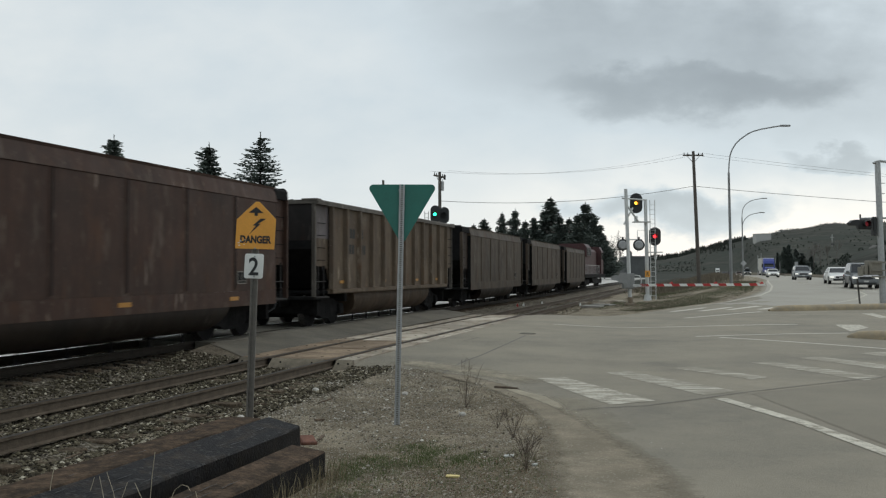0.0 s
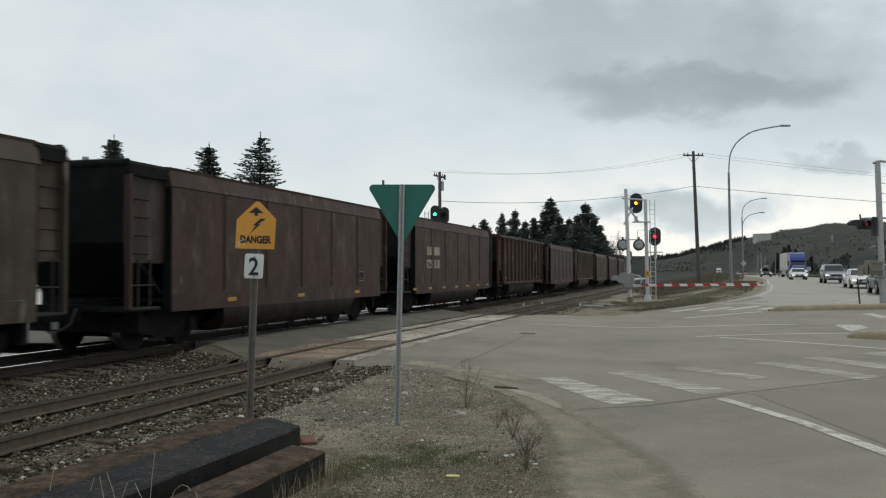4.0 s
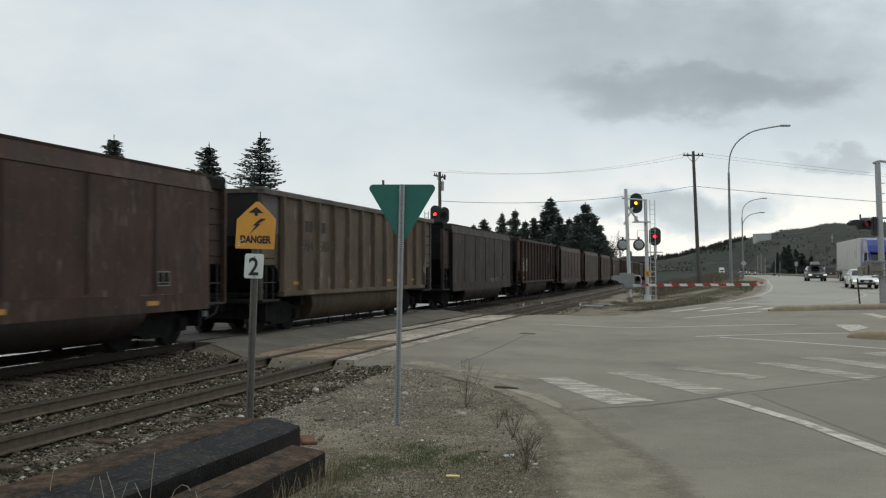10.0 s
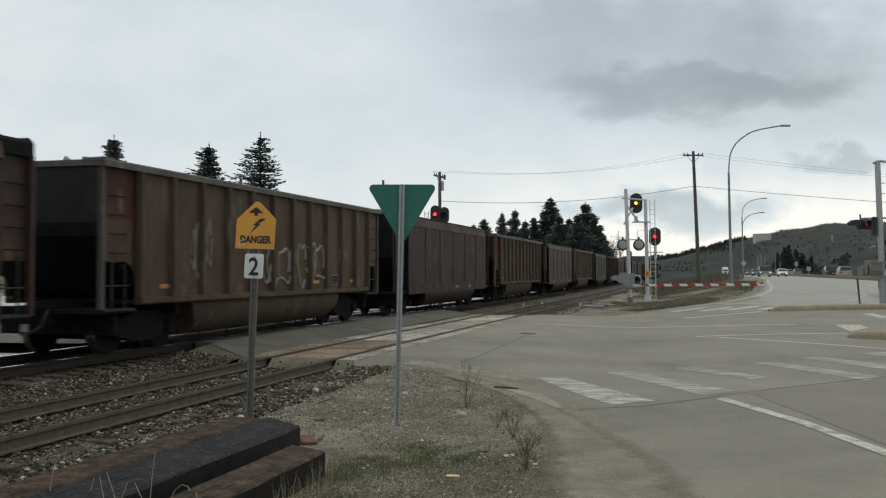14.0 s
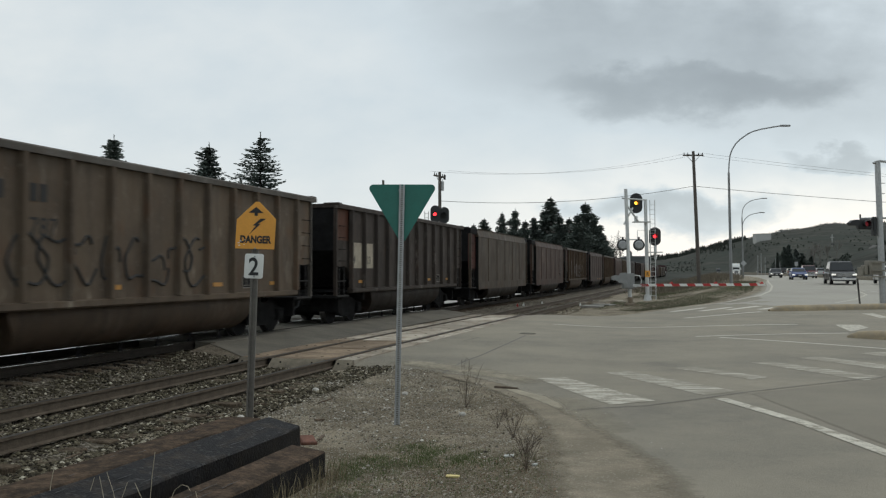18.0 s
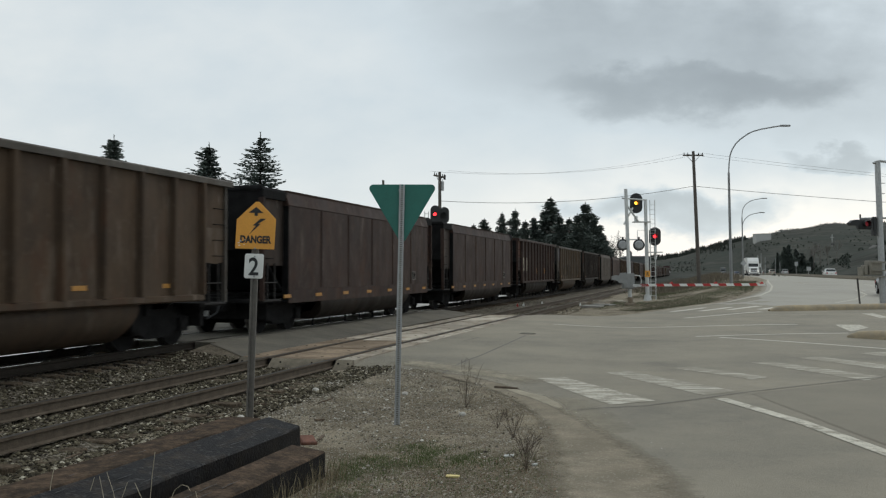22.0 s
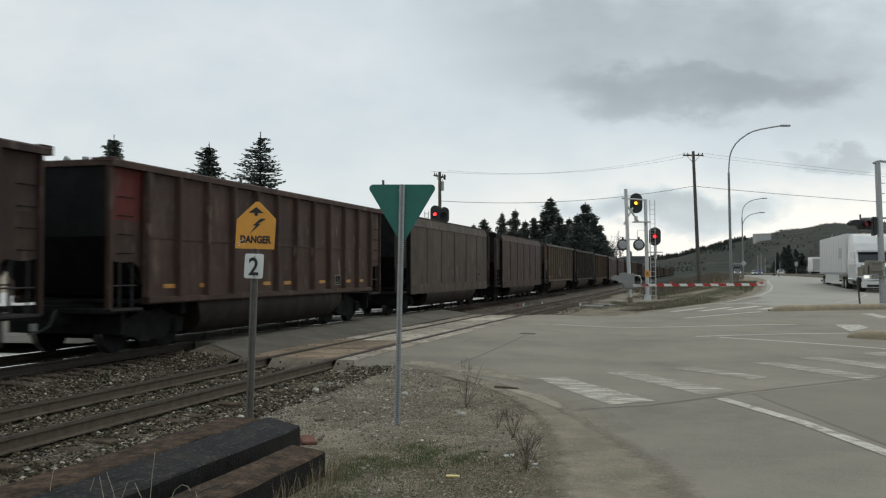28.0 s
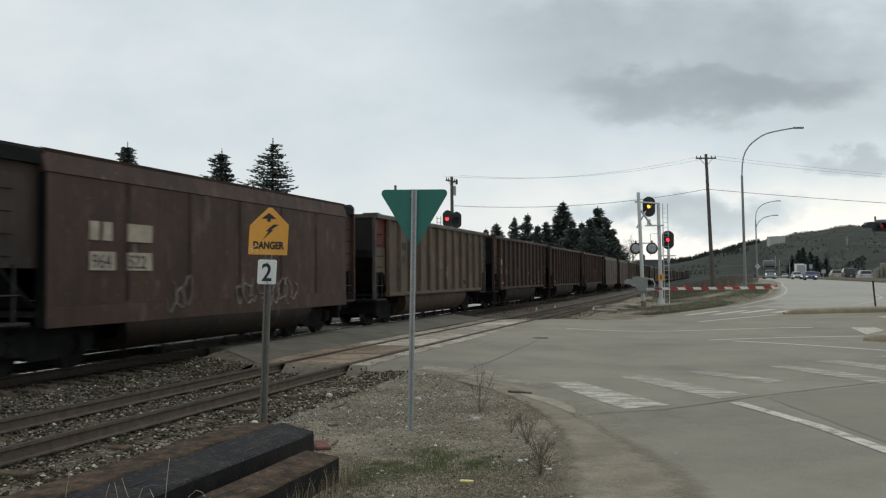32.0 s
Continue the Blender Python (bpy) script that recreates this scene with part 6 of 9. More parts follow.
def conifer_meshes(h, spread, seed, dense=1.0, gap=0.25, spray=1.0, lift=0.0):
    """Trunk and crown of a spruce: whorls of boughs that droop and turn up at the tip, set with small needle sprays."""
    rnd = random.Random(seed)
    bm = shape(); tube(bm, (0, 0, 0), (0, 0, h * 0.985), h * 0.013, 0.012, 8)
    vs, fs = [], []

    def needle(c, d, sz, wd):
        u = d.cross(Vector((rnd.uniform(-1, 1), rnd.uniform(-1, 1), 0.7))).normalized() * sz * wd
        b0 = len(vs)
        vs.extend([c - d * sz * 0.4, c + u, c + d * sz * 0.6, c - u * 0.9])
        fs.append((b0, b0 + 1, b0 + 2, b0 + 3))
    z = h * 0.08
    while z < h * 0.97:
        k = 1 - z / h
        n = max(4, int((5 + 5 * k) * dense))
        reach = spread * (k ** 0.85) * (0.82 + 0.55 * noise.noise((z * 0.9, seed * 3.1, 0.5))) + 0.12
        for i in range(n):
            if rnd.random() < gap * 0.5:
                continue
            a = rnd.uniform(0, 2 * math.pi)
            ln = reach * rnd.uniform(0.35, 1.2) * (1 + 0.22 * math.sin(a + seed + z * 0.4))
            droop = rnd.uniform(0.05, 0.30) - lift
            m = max(4, int(ln / (0.13 * spray)))
            for j in range(m):
                f = (j + rnd.uniform(0.3, 0.9)) / m
                r = ln * f
                cz = z - droop * r + 0.22 * ln * f ** 3 + rnd.uniform(-0.05, 0.05)
                side = rnd.uniform(-1, 1) * 0.28 * r * (1.15 - f)
                c = Vector((math.cos(a) * r - math.sin(a) * side, math.sin(a) * r + math.cos(a) * side, cz))
                d = Vector((math.cos(a) + rnd.uniform(-.7, .7), math.sin(a) + rnd.uniform(-.7, .7), rnd.uniform(-0.3, 0.45))).normalized()
                needle(c, d, rnd.uniform(0.22, 0.45) * spray, 0.3)
        z += max(0.12, h * 0.016) * rnd.uniform(0.6, 1.3)
    for i in range(30):
        needle(Vector((0, 0, h * rnd.uniform(0.93, 1.0))), Vector((rnd.uniform(-.5, .5), rnd.uniform(-.5, .5), 0.8)).normalized(), 0.3 * spray, 0.15)
    me2 = bpy.data.meshes.new("crown")
    me2.from_pydata([tuple(v) for v in vs], [], fs)
    me2.materials.append(M_NEEDLE)
    return mesh_of("trunk", bm, M_BARK), me2


def conifer(x, y, z, meshes, scale, turn, label, group="conifers"):
    t = thing("conifer_tree", label, "tree", pose(x, y, z, 0, 0, turn), group)
    for nm, me2 in zip(("trunk", "crown"), meshes):
        o = new(nm, me2); o.parent = t
        o.scale = (scale, scale, scale)
    return t


def plan(px, depth):
    """Plan point in the direction px (picture column) at the given depth from the viewer."""
    X = (px - 784) / LENS * depth
    c, s_ = math.cos(radians(YAW)), math.sin(radians(YAW))
    return X * c - depth * s_, X * s_ + depth * c


NEAR_A = conifer_meshes(14.0, 5.6, 5, 3.0, 0.45, 0.8, 0.12)
NEAR_B = conifer_meshes(14.0, 5.6, 6, 5.0, 0.1, 0.85)
FAR_A = conifer_meshes(17.0, 5.6, 7, 4.5, 0.1, 1.7)
FAR_B = conifer_meshes(17.0, 6.6, 8, 4.5, 0.12, 1.7)


def tree_at(px, top, depth, meshes, h, width, label):
    x, y = plan(px, depth)
    tall = 1.637 + (480 - top) / LENS * depth + 0.4
    t = conifer(x, y, -0.4, meshes, 1.0, random.uniform(0, 360), label)
    for o in t.children:
        o.scale = (tall / h * width, tall / h * width, tall / h)
    return t


tree_at(460, 234, 78, NEAR_A, 14.0, 1.3, "tall open dark green spruce beyond the railway")
tree_at(369, 252, 82, NEAR_B, 14.0, 1.25, "dense dark green spruce beyond the railway")
tree_at(200, 238, 95, NEAR_B, 14.0, 1.15, "narrow dark green spruce beyond the railway")
for px in (262, 280):
    tree_at(px, 298 if px > 270 else 300, 92, NEAR_A, 14.0, 0.7, "small dark green spruce beyond the railway")
for px, top, w in ((838, 396, 1.0), (857, 387, 1.3), (889, 376, 0.9), (912, 370, 1.0), (930, 390, 1.2), (945, 384, 1.2), (962, 372, 1.1), (975, 349, 1.25), (990, 380, 1.2), (1008, 385, 1.2), (1022, 378, 1.2), (1036, 358, 1.3), (1052, 385, 1.2), (1062, 398, 1.1), (1000, 398, 1.4), (925, 402, 1.4), (1070, 415, 1.0)):
    tree_at(px, top, 205 + (px * 7) % 23, FAR_A if px % 2 else FAR_B, 17.0, w, "dark green conifer in a grove behind the tracks")


def bare_tree(x, y, z, h, seed, label):
    t = thing("bare_tree", label, "tree", pose(x, y, z), "bare trees")
    rnd = random.Random(seed)
    tr, br = shape(), shape()
    tube(tr, (0, 0, 0), (0, 0, h * 0.5), h * 0.014, h * 0.009, 7)

    def grow(p, d, ln, r, lev):
        q = p + d * ln
        tube(br, p, q, r, r * 0.6, 4, False)
        if lev < 4:
            for _ in range(3):
                e = (d + Vector((rnd.uniform(-.55, .55), rnd.uniform(-.55, .55), rnd.uniform(-0.05, .45)))).normalized()
                grow(p.lerp(q, rnd.uniform(0.55, 1.0)), e, ln * rnd.uniform(0.55, 0.8), r * 0.6, lev + 1)
    for i in range(6):
        a = rnd.uniform(0, 6.28)
        grow(Vector((0, 0, h * rnd.uniform(0.25, 0.5))), Vector((math.cos(a) * 0.35, math.sin(a) * 0.35, 1)).normalized(), h * 0.24, h * 0.007, 0)
    wood = mat("bare grey twigs", (0.16, 0.145, 0.13), 0.95, var=0.2, scale=3, bump=0.0)
    part("trunk", tr, wood, t); part("twig_crown", br, wood, t)
    return t


for px, dep, h in ((1085, 230, 12), (1094, 240, 10), (1001, 215, 15)):
    x, y = plan(px, dep)
    bare_tree(x, y, -1.0, h, px, "leafless pale grey tree near the conifers")

x, y = plan(136, 85)
g = thing("floodlight_mast", "tall pale mast with floodlights in the yard beyond the railway", "light mast", pose(x, y, -0.4, 0, 0, FACE))
bm = shape(); tube(bm, (0, 0, 0), (0, 0, 12.3), 0.12, 0.08, 8); part("pole", bm, M_GALV, g)
bm = shape(); box(bm, -1.2, -0.05, 12.2, 1.2, 0.05, 12.32); part("crossbar", bm, M_GALV, g)
for dx, tilt in ((-1.1, 35), (0.75, 5)):
    bm = shape(); box(bm, -0.28, -0.15, 0, 0.28, 0.15, 0.42)
    o = part("floodlight", bm, M_LENSGREY, g, bevel=0.03); o.location, o.rotation_euler = (dx, 0, 12.4), (radians(20), radians(tilt), 0)

# hillside across the valley
RIDGE = [(1000, 470), (1110, 458), (1170, 457), (1210, 450), (1260, 437), (1300, 427), (1345, 417), (1400, 407), (1450, 400), (1500, 398), (1568, 394), (1700, 388), (1900, 400), (2300, 420)]


def ridge(px):
    for (a, u), (b, v) in zip(RIDGE, RIDGE[1:]):
        if px <= b:
            return u + (v - u) * (px - a) / (b - a)
    return RIDGE[-1][1]


M_HILL = mat("dry brown hillside", (0.056, 0.056, 0.047), 0.95, var=0.55, scale=0.03, bump=0.0, fine=0.12, tint=(0.040, 0.047, 0.040), tint_at=0.5, spec=0.05)
M_SCRUB = mat("grey-green hill scrub", (0.046, 0.053, 0.045), 0.95, var=0.3, scale=0.1, bump=0.0, spec=0.05)


def hill_height(px, d):
    k = smooth01(330 + 260 * smooth01(1345, 1305, px), 1100, d)
    back = 1 - 0.3 * smooth01(1100, 1700, d)
    top = (480 - ridge(px)) / LENS * 1100
    near = 0.0
    if px > 1380:
        near = 13.0 * smooth01(1380, 1600, px) * smooth01(150, 330, d) * (1 - 0.5 * smooth01(330, 600, d))
    return (max(top * k, near) + 2.5 * k * noise.noise((px * 0.02, d * 0.004, 2))) * back - 0.5


hv, hf = [], []
pxs = [1000 + 10 * i for i in range(131)]
ds = [150, 180, 210, 250, 290, 330, 380, 440, 520, 600, 700, 800, 900, 1000, 1060, 1100, 1160, 1300, 1700]
for d in ds:
    for px in pxs:
        x, y = plan(px, d)
        hv.append((x, y, hill_height(px, d)))
n = len(pxs)
for j in range(len(ds) - 1):
    hf += [(j * n + i, j * n + i + 1, (j + 1) * n + i + 1, (j + 1) * n + i) for i in range(n - 1)]
me = bpy.data.meshes.new("hillside")
me.from_pydata(hv, [], hf)
me.polygons.foreach_set("use_smooth", [True] * len(hf))
me.materials.append(M_HILL)
tagged(new("hillside", me), "brown-green hillside across the valley under cloud", "hill", kind="structure")

# trees and scrub on the hillside: one uncountable mass
rnd = random.Random(77)
vs, fs = [], []


def clump(x, y, z, h, w):
    for k in range(3):
        a = rnd.uniform(0, 3.14)
        for q in range(3):
            b = a + q * 2.09
            c = b + 1.05
            r, r2 = w * rnd.uniform(0.7, 1.2), w * rnd.uniform(0.25, 0.6)
            z0 = z + h * 0.28 * k
            i0 = len(vs)
            vs.extend([(x + math.cos(b) * r * (1 - k * 0.27), y + math.sin(b) * r * (1 - k * 0.27), z0), (x + math.cos(c) * r2, y + math.sin(c) * r2, z0 + h * 0.1), (x, y, z0 + h * (0.45 + rnd.uniform(-.04, .06)))])
            fs.append((i0, i0 + 1, i0 + 2))


for i in range(14000):
    px = rnd.uniform(1150, 1800)
    d = rnd.choice([rnd.uniform(1020, 1110), rnd.uniform(360, 1050), rnd.uniform(200, 800), rnd.uniform(170, 420)])
    if noise.noise((px * 0.02, d * 0.006, 9)) < -0.05 and d < 1000:
        continue
    if d < 650 and px < 1340 or d < 1000 and px > 1300 and rnd.random() < 0.72:
        continue
    x, y = plan(px, d)
    h = rnd.uniform(2.0, 6.0) * (1.2 if px < 1320 and d > 900 else 0.5 if d > 900 else 0.36)
    clump(x, y, hill_height(px, d) - 0.5, h, h * (0.3 if d > 900 else 0.75))
me = bpy.data.meshes.new("hill_trees")
me.from_pydata(vs, [], fs)
me.materials.append(M_SCRUB)
tagged(new("hill_trees", me), "dark conifers and scrub scattered over the hillside", "trees", kind="stuff")
for px, top, d, w in ((1388, 436, 300, 1.2), (1396, 432, 300, 1.2), (1408, 440, 305, 1.3), (1420, 447, 300, 1.2), (1376, 446, 290, 1.1), (1540, 442, 330, 1.4), (1436, 452, 310, 1.5), (1502, 456, 320, 1.7), (1514, 452, 320, 1.7), (1527, 455, 325, 1.8)):
    tree_at(px, top, d, FAR_B, 17.0, w, "dark green tree at the foot of the hill")
for px, d, h in ((1440, 300, 9), (1452, 290, 8), (1465, 300, 8), (1430, 310, 8), (1480, 280, 7)):
    x, y = plan(px, d)
    bare_tree(x, y, hill_height(px, d), h, px, "leafless brown tree on the hillside")

M_PALE = mat("pale building wall", (0.42, 0.42, 0.40), 0.8, var=0.1, scale=1, bump=0.1)
M_FARGREY = mat("far grey cladding", (0.105, 0.11, 0.11), 0.9, var=0.15, scale=0.5, bump=0.0)
x, y = plan(1473, 340)
g = thing("hillside_cross", "small white cross on a pale rock on the hillside", "monument", pose(x, y, hill_height(1473, 340), 0, 0, FACE))
zc = 1.637 + (480 - 415) / LENS * 340 - hill_height(1473, 340)
bm = shape(); box(bm, -0.11, -0.1, zc - 4.6, 0.11, 0.1, zc); part("upright", bm, M_PALE, g)
bm = shape(); box(bm, -0.6, -0.1, zc - 1.25, 0.6, 0.1, zc - 1.03); part("crossbar", bm, M_PALE, g)
bm = shape(); bmesh.ops.create_icosphere(bm, subdivisions=2, radius=0.6, matrix=Matrix.Translation((0.15, -0.3, zc - 3.6)) @ Matrix.Diagonal((1.3, 1.0, 0.8, 1)))
for v in bm.verts:
    v.co += Vector((0.14, 0.1, 0.16)) * noise.noise(v.co * 1.9)
part("rock", bm, M_FARGREY, g)
# pale building on the ridge, sheds and distant roadside buildings
M_ROOF = mat("dull metal roof", (0.085, 0.08, 0.075), 0.6, 0.2, var=0.12, scale=1, bump=0.1)


def shed(px, top, d, wid, hgt, label, roof=0.8, turn=FACE, windows=True):
    x, y = plan(px, d)
    z = 1.637 + (480 - top) / LENS * d - hgt
    g = thing("building", label, "building", pose(x, y, z, 0, 0, turn), "distant buildings")
    bm = shape(); box(bm, -wid / 2, 0, -6, wid / 2, wid * 0.7, hgt); part("wall", bm, M_PALE, g)
    bm = shape(); prism(bm, [(-wid / 2 - 0.4, hgt), (wid / 2 + 0.4, hgt), (0, hgt + roof)], "y", -0.4, wid * 0.7 + 0.4); part("roof", bm, M_ROOF, g)
    wm = mesh_of("window", box(shape(), -0.6, -0.06, 0, 0.6, 0.0, 1.2), M_GLASS)
    for i in range(int(wid / 3) if windows else 0):
        place("window", wm, g, (-wid / 2 + 1.5 + i * 3, 0, hgt * 0.45))
    return g


shed(1352, 414, 790, 13.0, 6.5, "pale flat building on the top of the ridge", 0.3, windows=False)
shed(1384, 408, 900, 4, 3, "small pale shed on the ridge", 1.0)
shed(1560, 440, 300, 4.0, 1.0, "pale shed with a sloping roof on the hillside", 1.2, FACE + 30)
x, y = plan(1130, 330)
g = thing("grain_elevator", "hazy grey loading building with a domed top down the line", "building", pose(x, y, -1.0, 0, 0, FACE), "distant buildings")
bm = shape(); box(bm, -5.2, 0, 0, 4.5, 9, 7.4); part("wall", bm, M_FARGREY, g)
bm = shape(); prism(bm, [(-5.6, 7.4), (4.9, 7.4), (3.6, 8.1), (-4.2, 8.1)], "y", -0.3, 9.3); part("roof", bm, M_FARGREY, g)
bm = shape(); tube(bm, (-2.6, 3, 8.0), (-2.6, 3, 9.5), 0.85, n=14); tube(bm, (-2.6, 3, 9.5), (-2.6, 3, 10.1), 0.85, 0.4, 14); part("cupola", bm, M_FARGREY, g)
# roadside poles, signs and signals down the highway
for px, top, dep in ((1341, 452, 240), (1347, 448, 235), (1354, 456, 250), (1372, 457, 230), (1380, 463, 230)):
    x, y = plan(px, dep)
    bm = shape(); tube(bm, (0, 0, 0), (0, 0, (480 - top) / LENS * dep + 1.2), 0.07, n=6)
    solid("roadside_pole", bm, M_GALV, "thin pale roadside pole down the highway", "pole", pose(x, y, 0.4), group="roadside poles")
for px, py_, dep, w, h in ((1409, 467, 205, 0.7, 0.9), (1431, 476, 190, 0.9, 0.8)):
    x, y = plan(px, dep)
    z = 1.637 + (480 - py_) / LENS * dep
    g = thing("road_sign", "pale roadside sign board on a post beyond the barrier", "sign", pose(x, y, z, 0, 0, FACE), "roadside signs")
    bm = shape(); box(bm, -w / 2, -0.03, -h / 2, w / 2, 0.03, h / 2); part("board", bm, M_LENSGREY, g)
    bm = shape(); tube(bm, (0, 0.06, -h / 2 - (z - h / 2 - 0.3)), (0, 0.06, -h / 2), 0.06, n=6); part("post", bm, M_GALV, g)

# ---------------- road vehicles ----------------
M_TYRE = mat("tyre rubber", (0.014, 0.014, 0.014), 0.85, var=0.2, bump=0.1)
M_RIM = mat("alloy rim", (0.4, 0.41, 0.42), 0.35, 0.8, var=0.1, bump=0.0)
M_CHROME = mat("chrome trim", (0.55, 0.56, 0.57), 0.15, 1.0, var=0.05, bump=0.0)
M_HEADLAMP = mat("lit headlamp", (0.8, 0.8, 0.76), 0.2, var=0.03, bump=0.0, glow=(1.0, 0.96, 0.86, 0.7))
M_TAIL = mat("red tail lamp", (0.35, 0.015, 0.015), 0.3, var=0.05, bump=0.0)
M_PLATE = mat("number plate bar", (0.5, 0.5, 0.48), 0.5, var=0.05, bump=0.0)


def car_paint(name, c, metal=0.0):
    m = mat("body paint " + name, c, 0.32, metal, var=0.06, scale=1.5, bump=0.03, fine=14, tint=tuple(v * 0.8 + 0.015 for v in c), tint_at=0.68)
    m.node_tree.nodes["Principled BSDF"].inputs["Coat Weight"].default_value = 0.15
    return m


def wheel_meshes(r, w):
    key = ("tyre", r, w)
    if key not in CACHE:
        bm = shape(); tube(bm, (-w / 2, 0, 0), (w / 2, 0, 0), r, n=18)
        CACHE[key] = mesh_of("tyre", bm, M_TYRE, bevel=0.02)
        bm = shape(); tube(bm, (-w / 2 - 0.012, 0, 0), (w / 2 + 0.012, 0, 0), r * 0.62, n=14)
        CACHE[("rim", r, w)] = mesh_of("rim", bm, M_RIM)
    return CACHE[key], CACHE[("rim", r, w)]


def wheels(v, spots, r, w):
    ty, rm = wheel_meshes(r, w)
    for x, y in spots:
        o = place("wheel", ty, v, (x, y, r))
        place("rim", rm, o)


def loft(bm, rings):
    """Rings of four (x, y, z) corners joined into a closed skin."""
    vr = [[bm.verts.new(p) for p in ring] for ring in rings]
    for a, b in zip(vr, vr[1:]):
        for i in range(4):
            bm.faces.new((a[i], a[(i + 1) % 4], b[(i + 1) % 4], b[i]))
    bm.faces.new(vr[0]); bm.faces.new(vr[-1])
    bmesh.ops.recalc_face_normals(bm, faces=bm.faces)
    return bm


def rect(x, y0, y1, z):
    return [(-x, y0, z), (x, y0, z), (x, y1, z), (-x, y1, z)]


def automobile(name, label, color, L, W, H, hood, belt, kind="sedan", metal=0.0):
    """Front at y = L/2. kind: sedan, suv, hatch or pickup."""
    v = thing(name, label, "pickup truck" if kind == "pickup" else "car", group="highway traffic")
    P = car_paint(color[0], color[1], metal)
    hw, f, b = W / 2, L / 2, -L / 2
    rw = 0.335 if kind in ("sedan", "hatch") else 0.40
    side = [(b, 0.45), (b + 0.05, belt - 0.02), (b + 0.25, belt), (f - hood - 0.1, belt), (f - 0.35, belt - 0.16), (f - 0.06, belt - 0.3), (f, 0.55), (f - 0.05, 0.28)]
    for wy in (f - 0.92, b + 0.95):
        arc = [(wy + (rw + 0.07) * math.cos(radians(a)), rw + (rw + 0.07) * math.sin(radians(a))) for a in range(-5, 190, 24)]
        side += [p for p in arc if p[1] > 0.2]
    side.append((b + 0.05, 0.3))
    if kind == "pickup":
        side[1:4] = [(b, belt), (f - hood - 0.1, belt)]
    bm = shape(); prism(bm, side, "x", -hw, hw)
    for q in bm.verts:
        e = max(smooth01(f - 0.75, f, q.co.y) * 0.13, smooth01(b + 0.6, b, q.co.y) * 0.10)
        q.co.x *= 1 - e - 0.05 * smooth01(belt - 0.35, belt, q.co.z)
    part("body", bm, P, v, bevel=0.07)
    c0, c1 = f - hood, (b + 0.35 if kind in ("suv", "hatch") else b + 0.95 if kind == "sedan" else f - hood - 2.35)
    r0, r1 = c0 - (0.75 if kind != "pickup" else 0.55), c1 + (0.55 if kind == "sedan" else 0.25 if kind != "pickup" else 0.12)
    t = hw * (0.76 if kind != "pickup" else 0.82)
    bm = shape(); loft(bm, [rect(hw - 0.04, c1, c0, belt - 0.02), rect(t, r1, r0, H - 0.05), rect(t - 0.08, r1 + 0.1, r0 - 0.15, H)])
    cb = part("cabin", bm, P, v, bevel=0.04)

    def lerp(a, b_, k):
        return a + (b_ - a) * k
    z0, z1 = belt + 0.04, H - 0.09
    k0, k1 = (z0 - belt + 0.02) / (H - 0.05 - belt + 0.02), (z1 - belt + 0.02) / (H - 0.05 - belt + 0.02)
    x0, x1 = lerp(hw - 0.04, t, k0), lerp(hw - 0.04, t, k1)
    bm = shape()
    q = [(-x0 + 0.07, lerp(c0, r0, k0) + 0.012, z0), (x0 - 0.07, lerp(c0, r0, k0) + 0.012, z0), (x1 - 0.07, lerp(c0, r0, k1) + 0.012, z1), (-x1 + 0.07, lerp(c0, r0, k1) + 0.012, z1)]
    bm.faces.new([bm.verts.new(p) for p in q]); part("windshield", bm, M_GLASS, cb, "dark windshield")
    bm = shape()
    q = [(-x0 + 0.07, lerp(c1, r1, k0) - 0.012, z0), (x0 - 0.07, lerp(c1, r1, k0) - 0.012, z0), (x1 - 0.07, lerp(c1, r1, k1) - 0.012, z1), (-x1 + 0.07, lerp(c1, r1, k1) - 0.012, z1)]
    bm.faces.new([bm.verts.new(p) for p in q]); part("rear_window", bm, M_GLASS, cb)
    for sx in (-1, 1):
        ya, yb = lerp(c1, r1, 0.5) + 0.12, lerp(c0, r0, 0.5) - 0.1
        mid = (ya + yb) / 2
        for u, w in ((ya, mid - 0.04), (mid + 0.04, yb)):
            bm = shape()
            q = [(sx * (x0 + 0.012), u - (0.1 if u == ya else 0), z0), (sx * (x0 + 0.012), w + (0.25 if w == yb else 0), z0), (sx * (x1 + 0.012), w - (0.12 if w == yb else 0), z1), (sx * (x1 + 0.012), u + (0.12 if u == ya else 0), z1)]
            bm.faces.new([bm.verts.new(p) for p in q]); part("side_window", bm, M_GLASS, cb)
        bm = shape(); box(bm, sx * hw - 0.02, c0 - 0.35, belt + 0.02, sx * hw + sx * 0.16 + 0.02, c0 - 0.2, belt + 0.17); part("mirror", bm, P, v, bevel=0.02)
        bm = shape(); prism(bm, [(sx * (hw - 0.05), belt - 0.40), (sx * (hw - 0.38), belt - 0.39), (sx * (hw - 0.36), belt - 0.30), (sx * (hw - 0.05), belt - 0.25)], "y", f - 0.1, f + 0.015); part("headlight", bm, M_HEADLAMP, v, "lit headlight")
        bm = shape(); box(bm, sx * (hw - 0.2) - 0.13, b - 0.012, belt - 0.3, sx * (hw - 0.2) + 0.13, b + 0.05, belt - 0.12); part("tail_light", bm, M_TAIL, v, "red tail light")
        bm = shape(); box(bm, min(sx * hw, sx * (hw + 0.012)), (c0 + c1) / 2 - 0.01, 0.4, max(sx * hw, sx * (hw + 0.012)), (c0 + c1) / 2 + 0.01, belt - 0.03); part("door_seam", bm, M_BLACK, v)
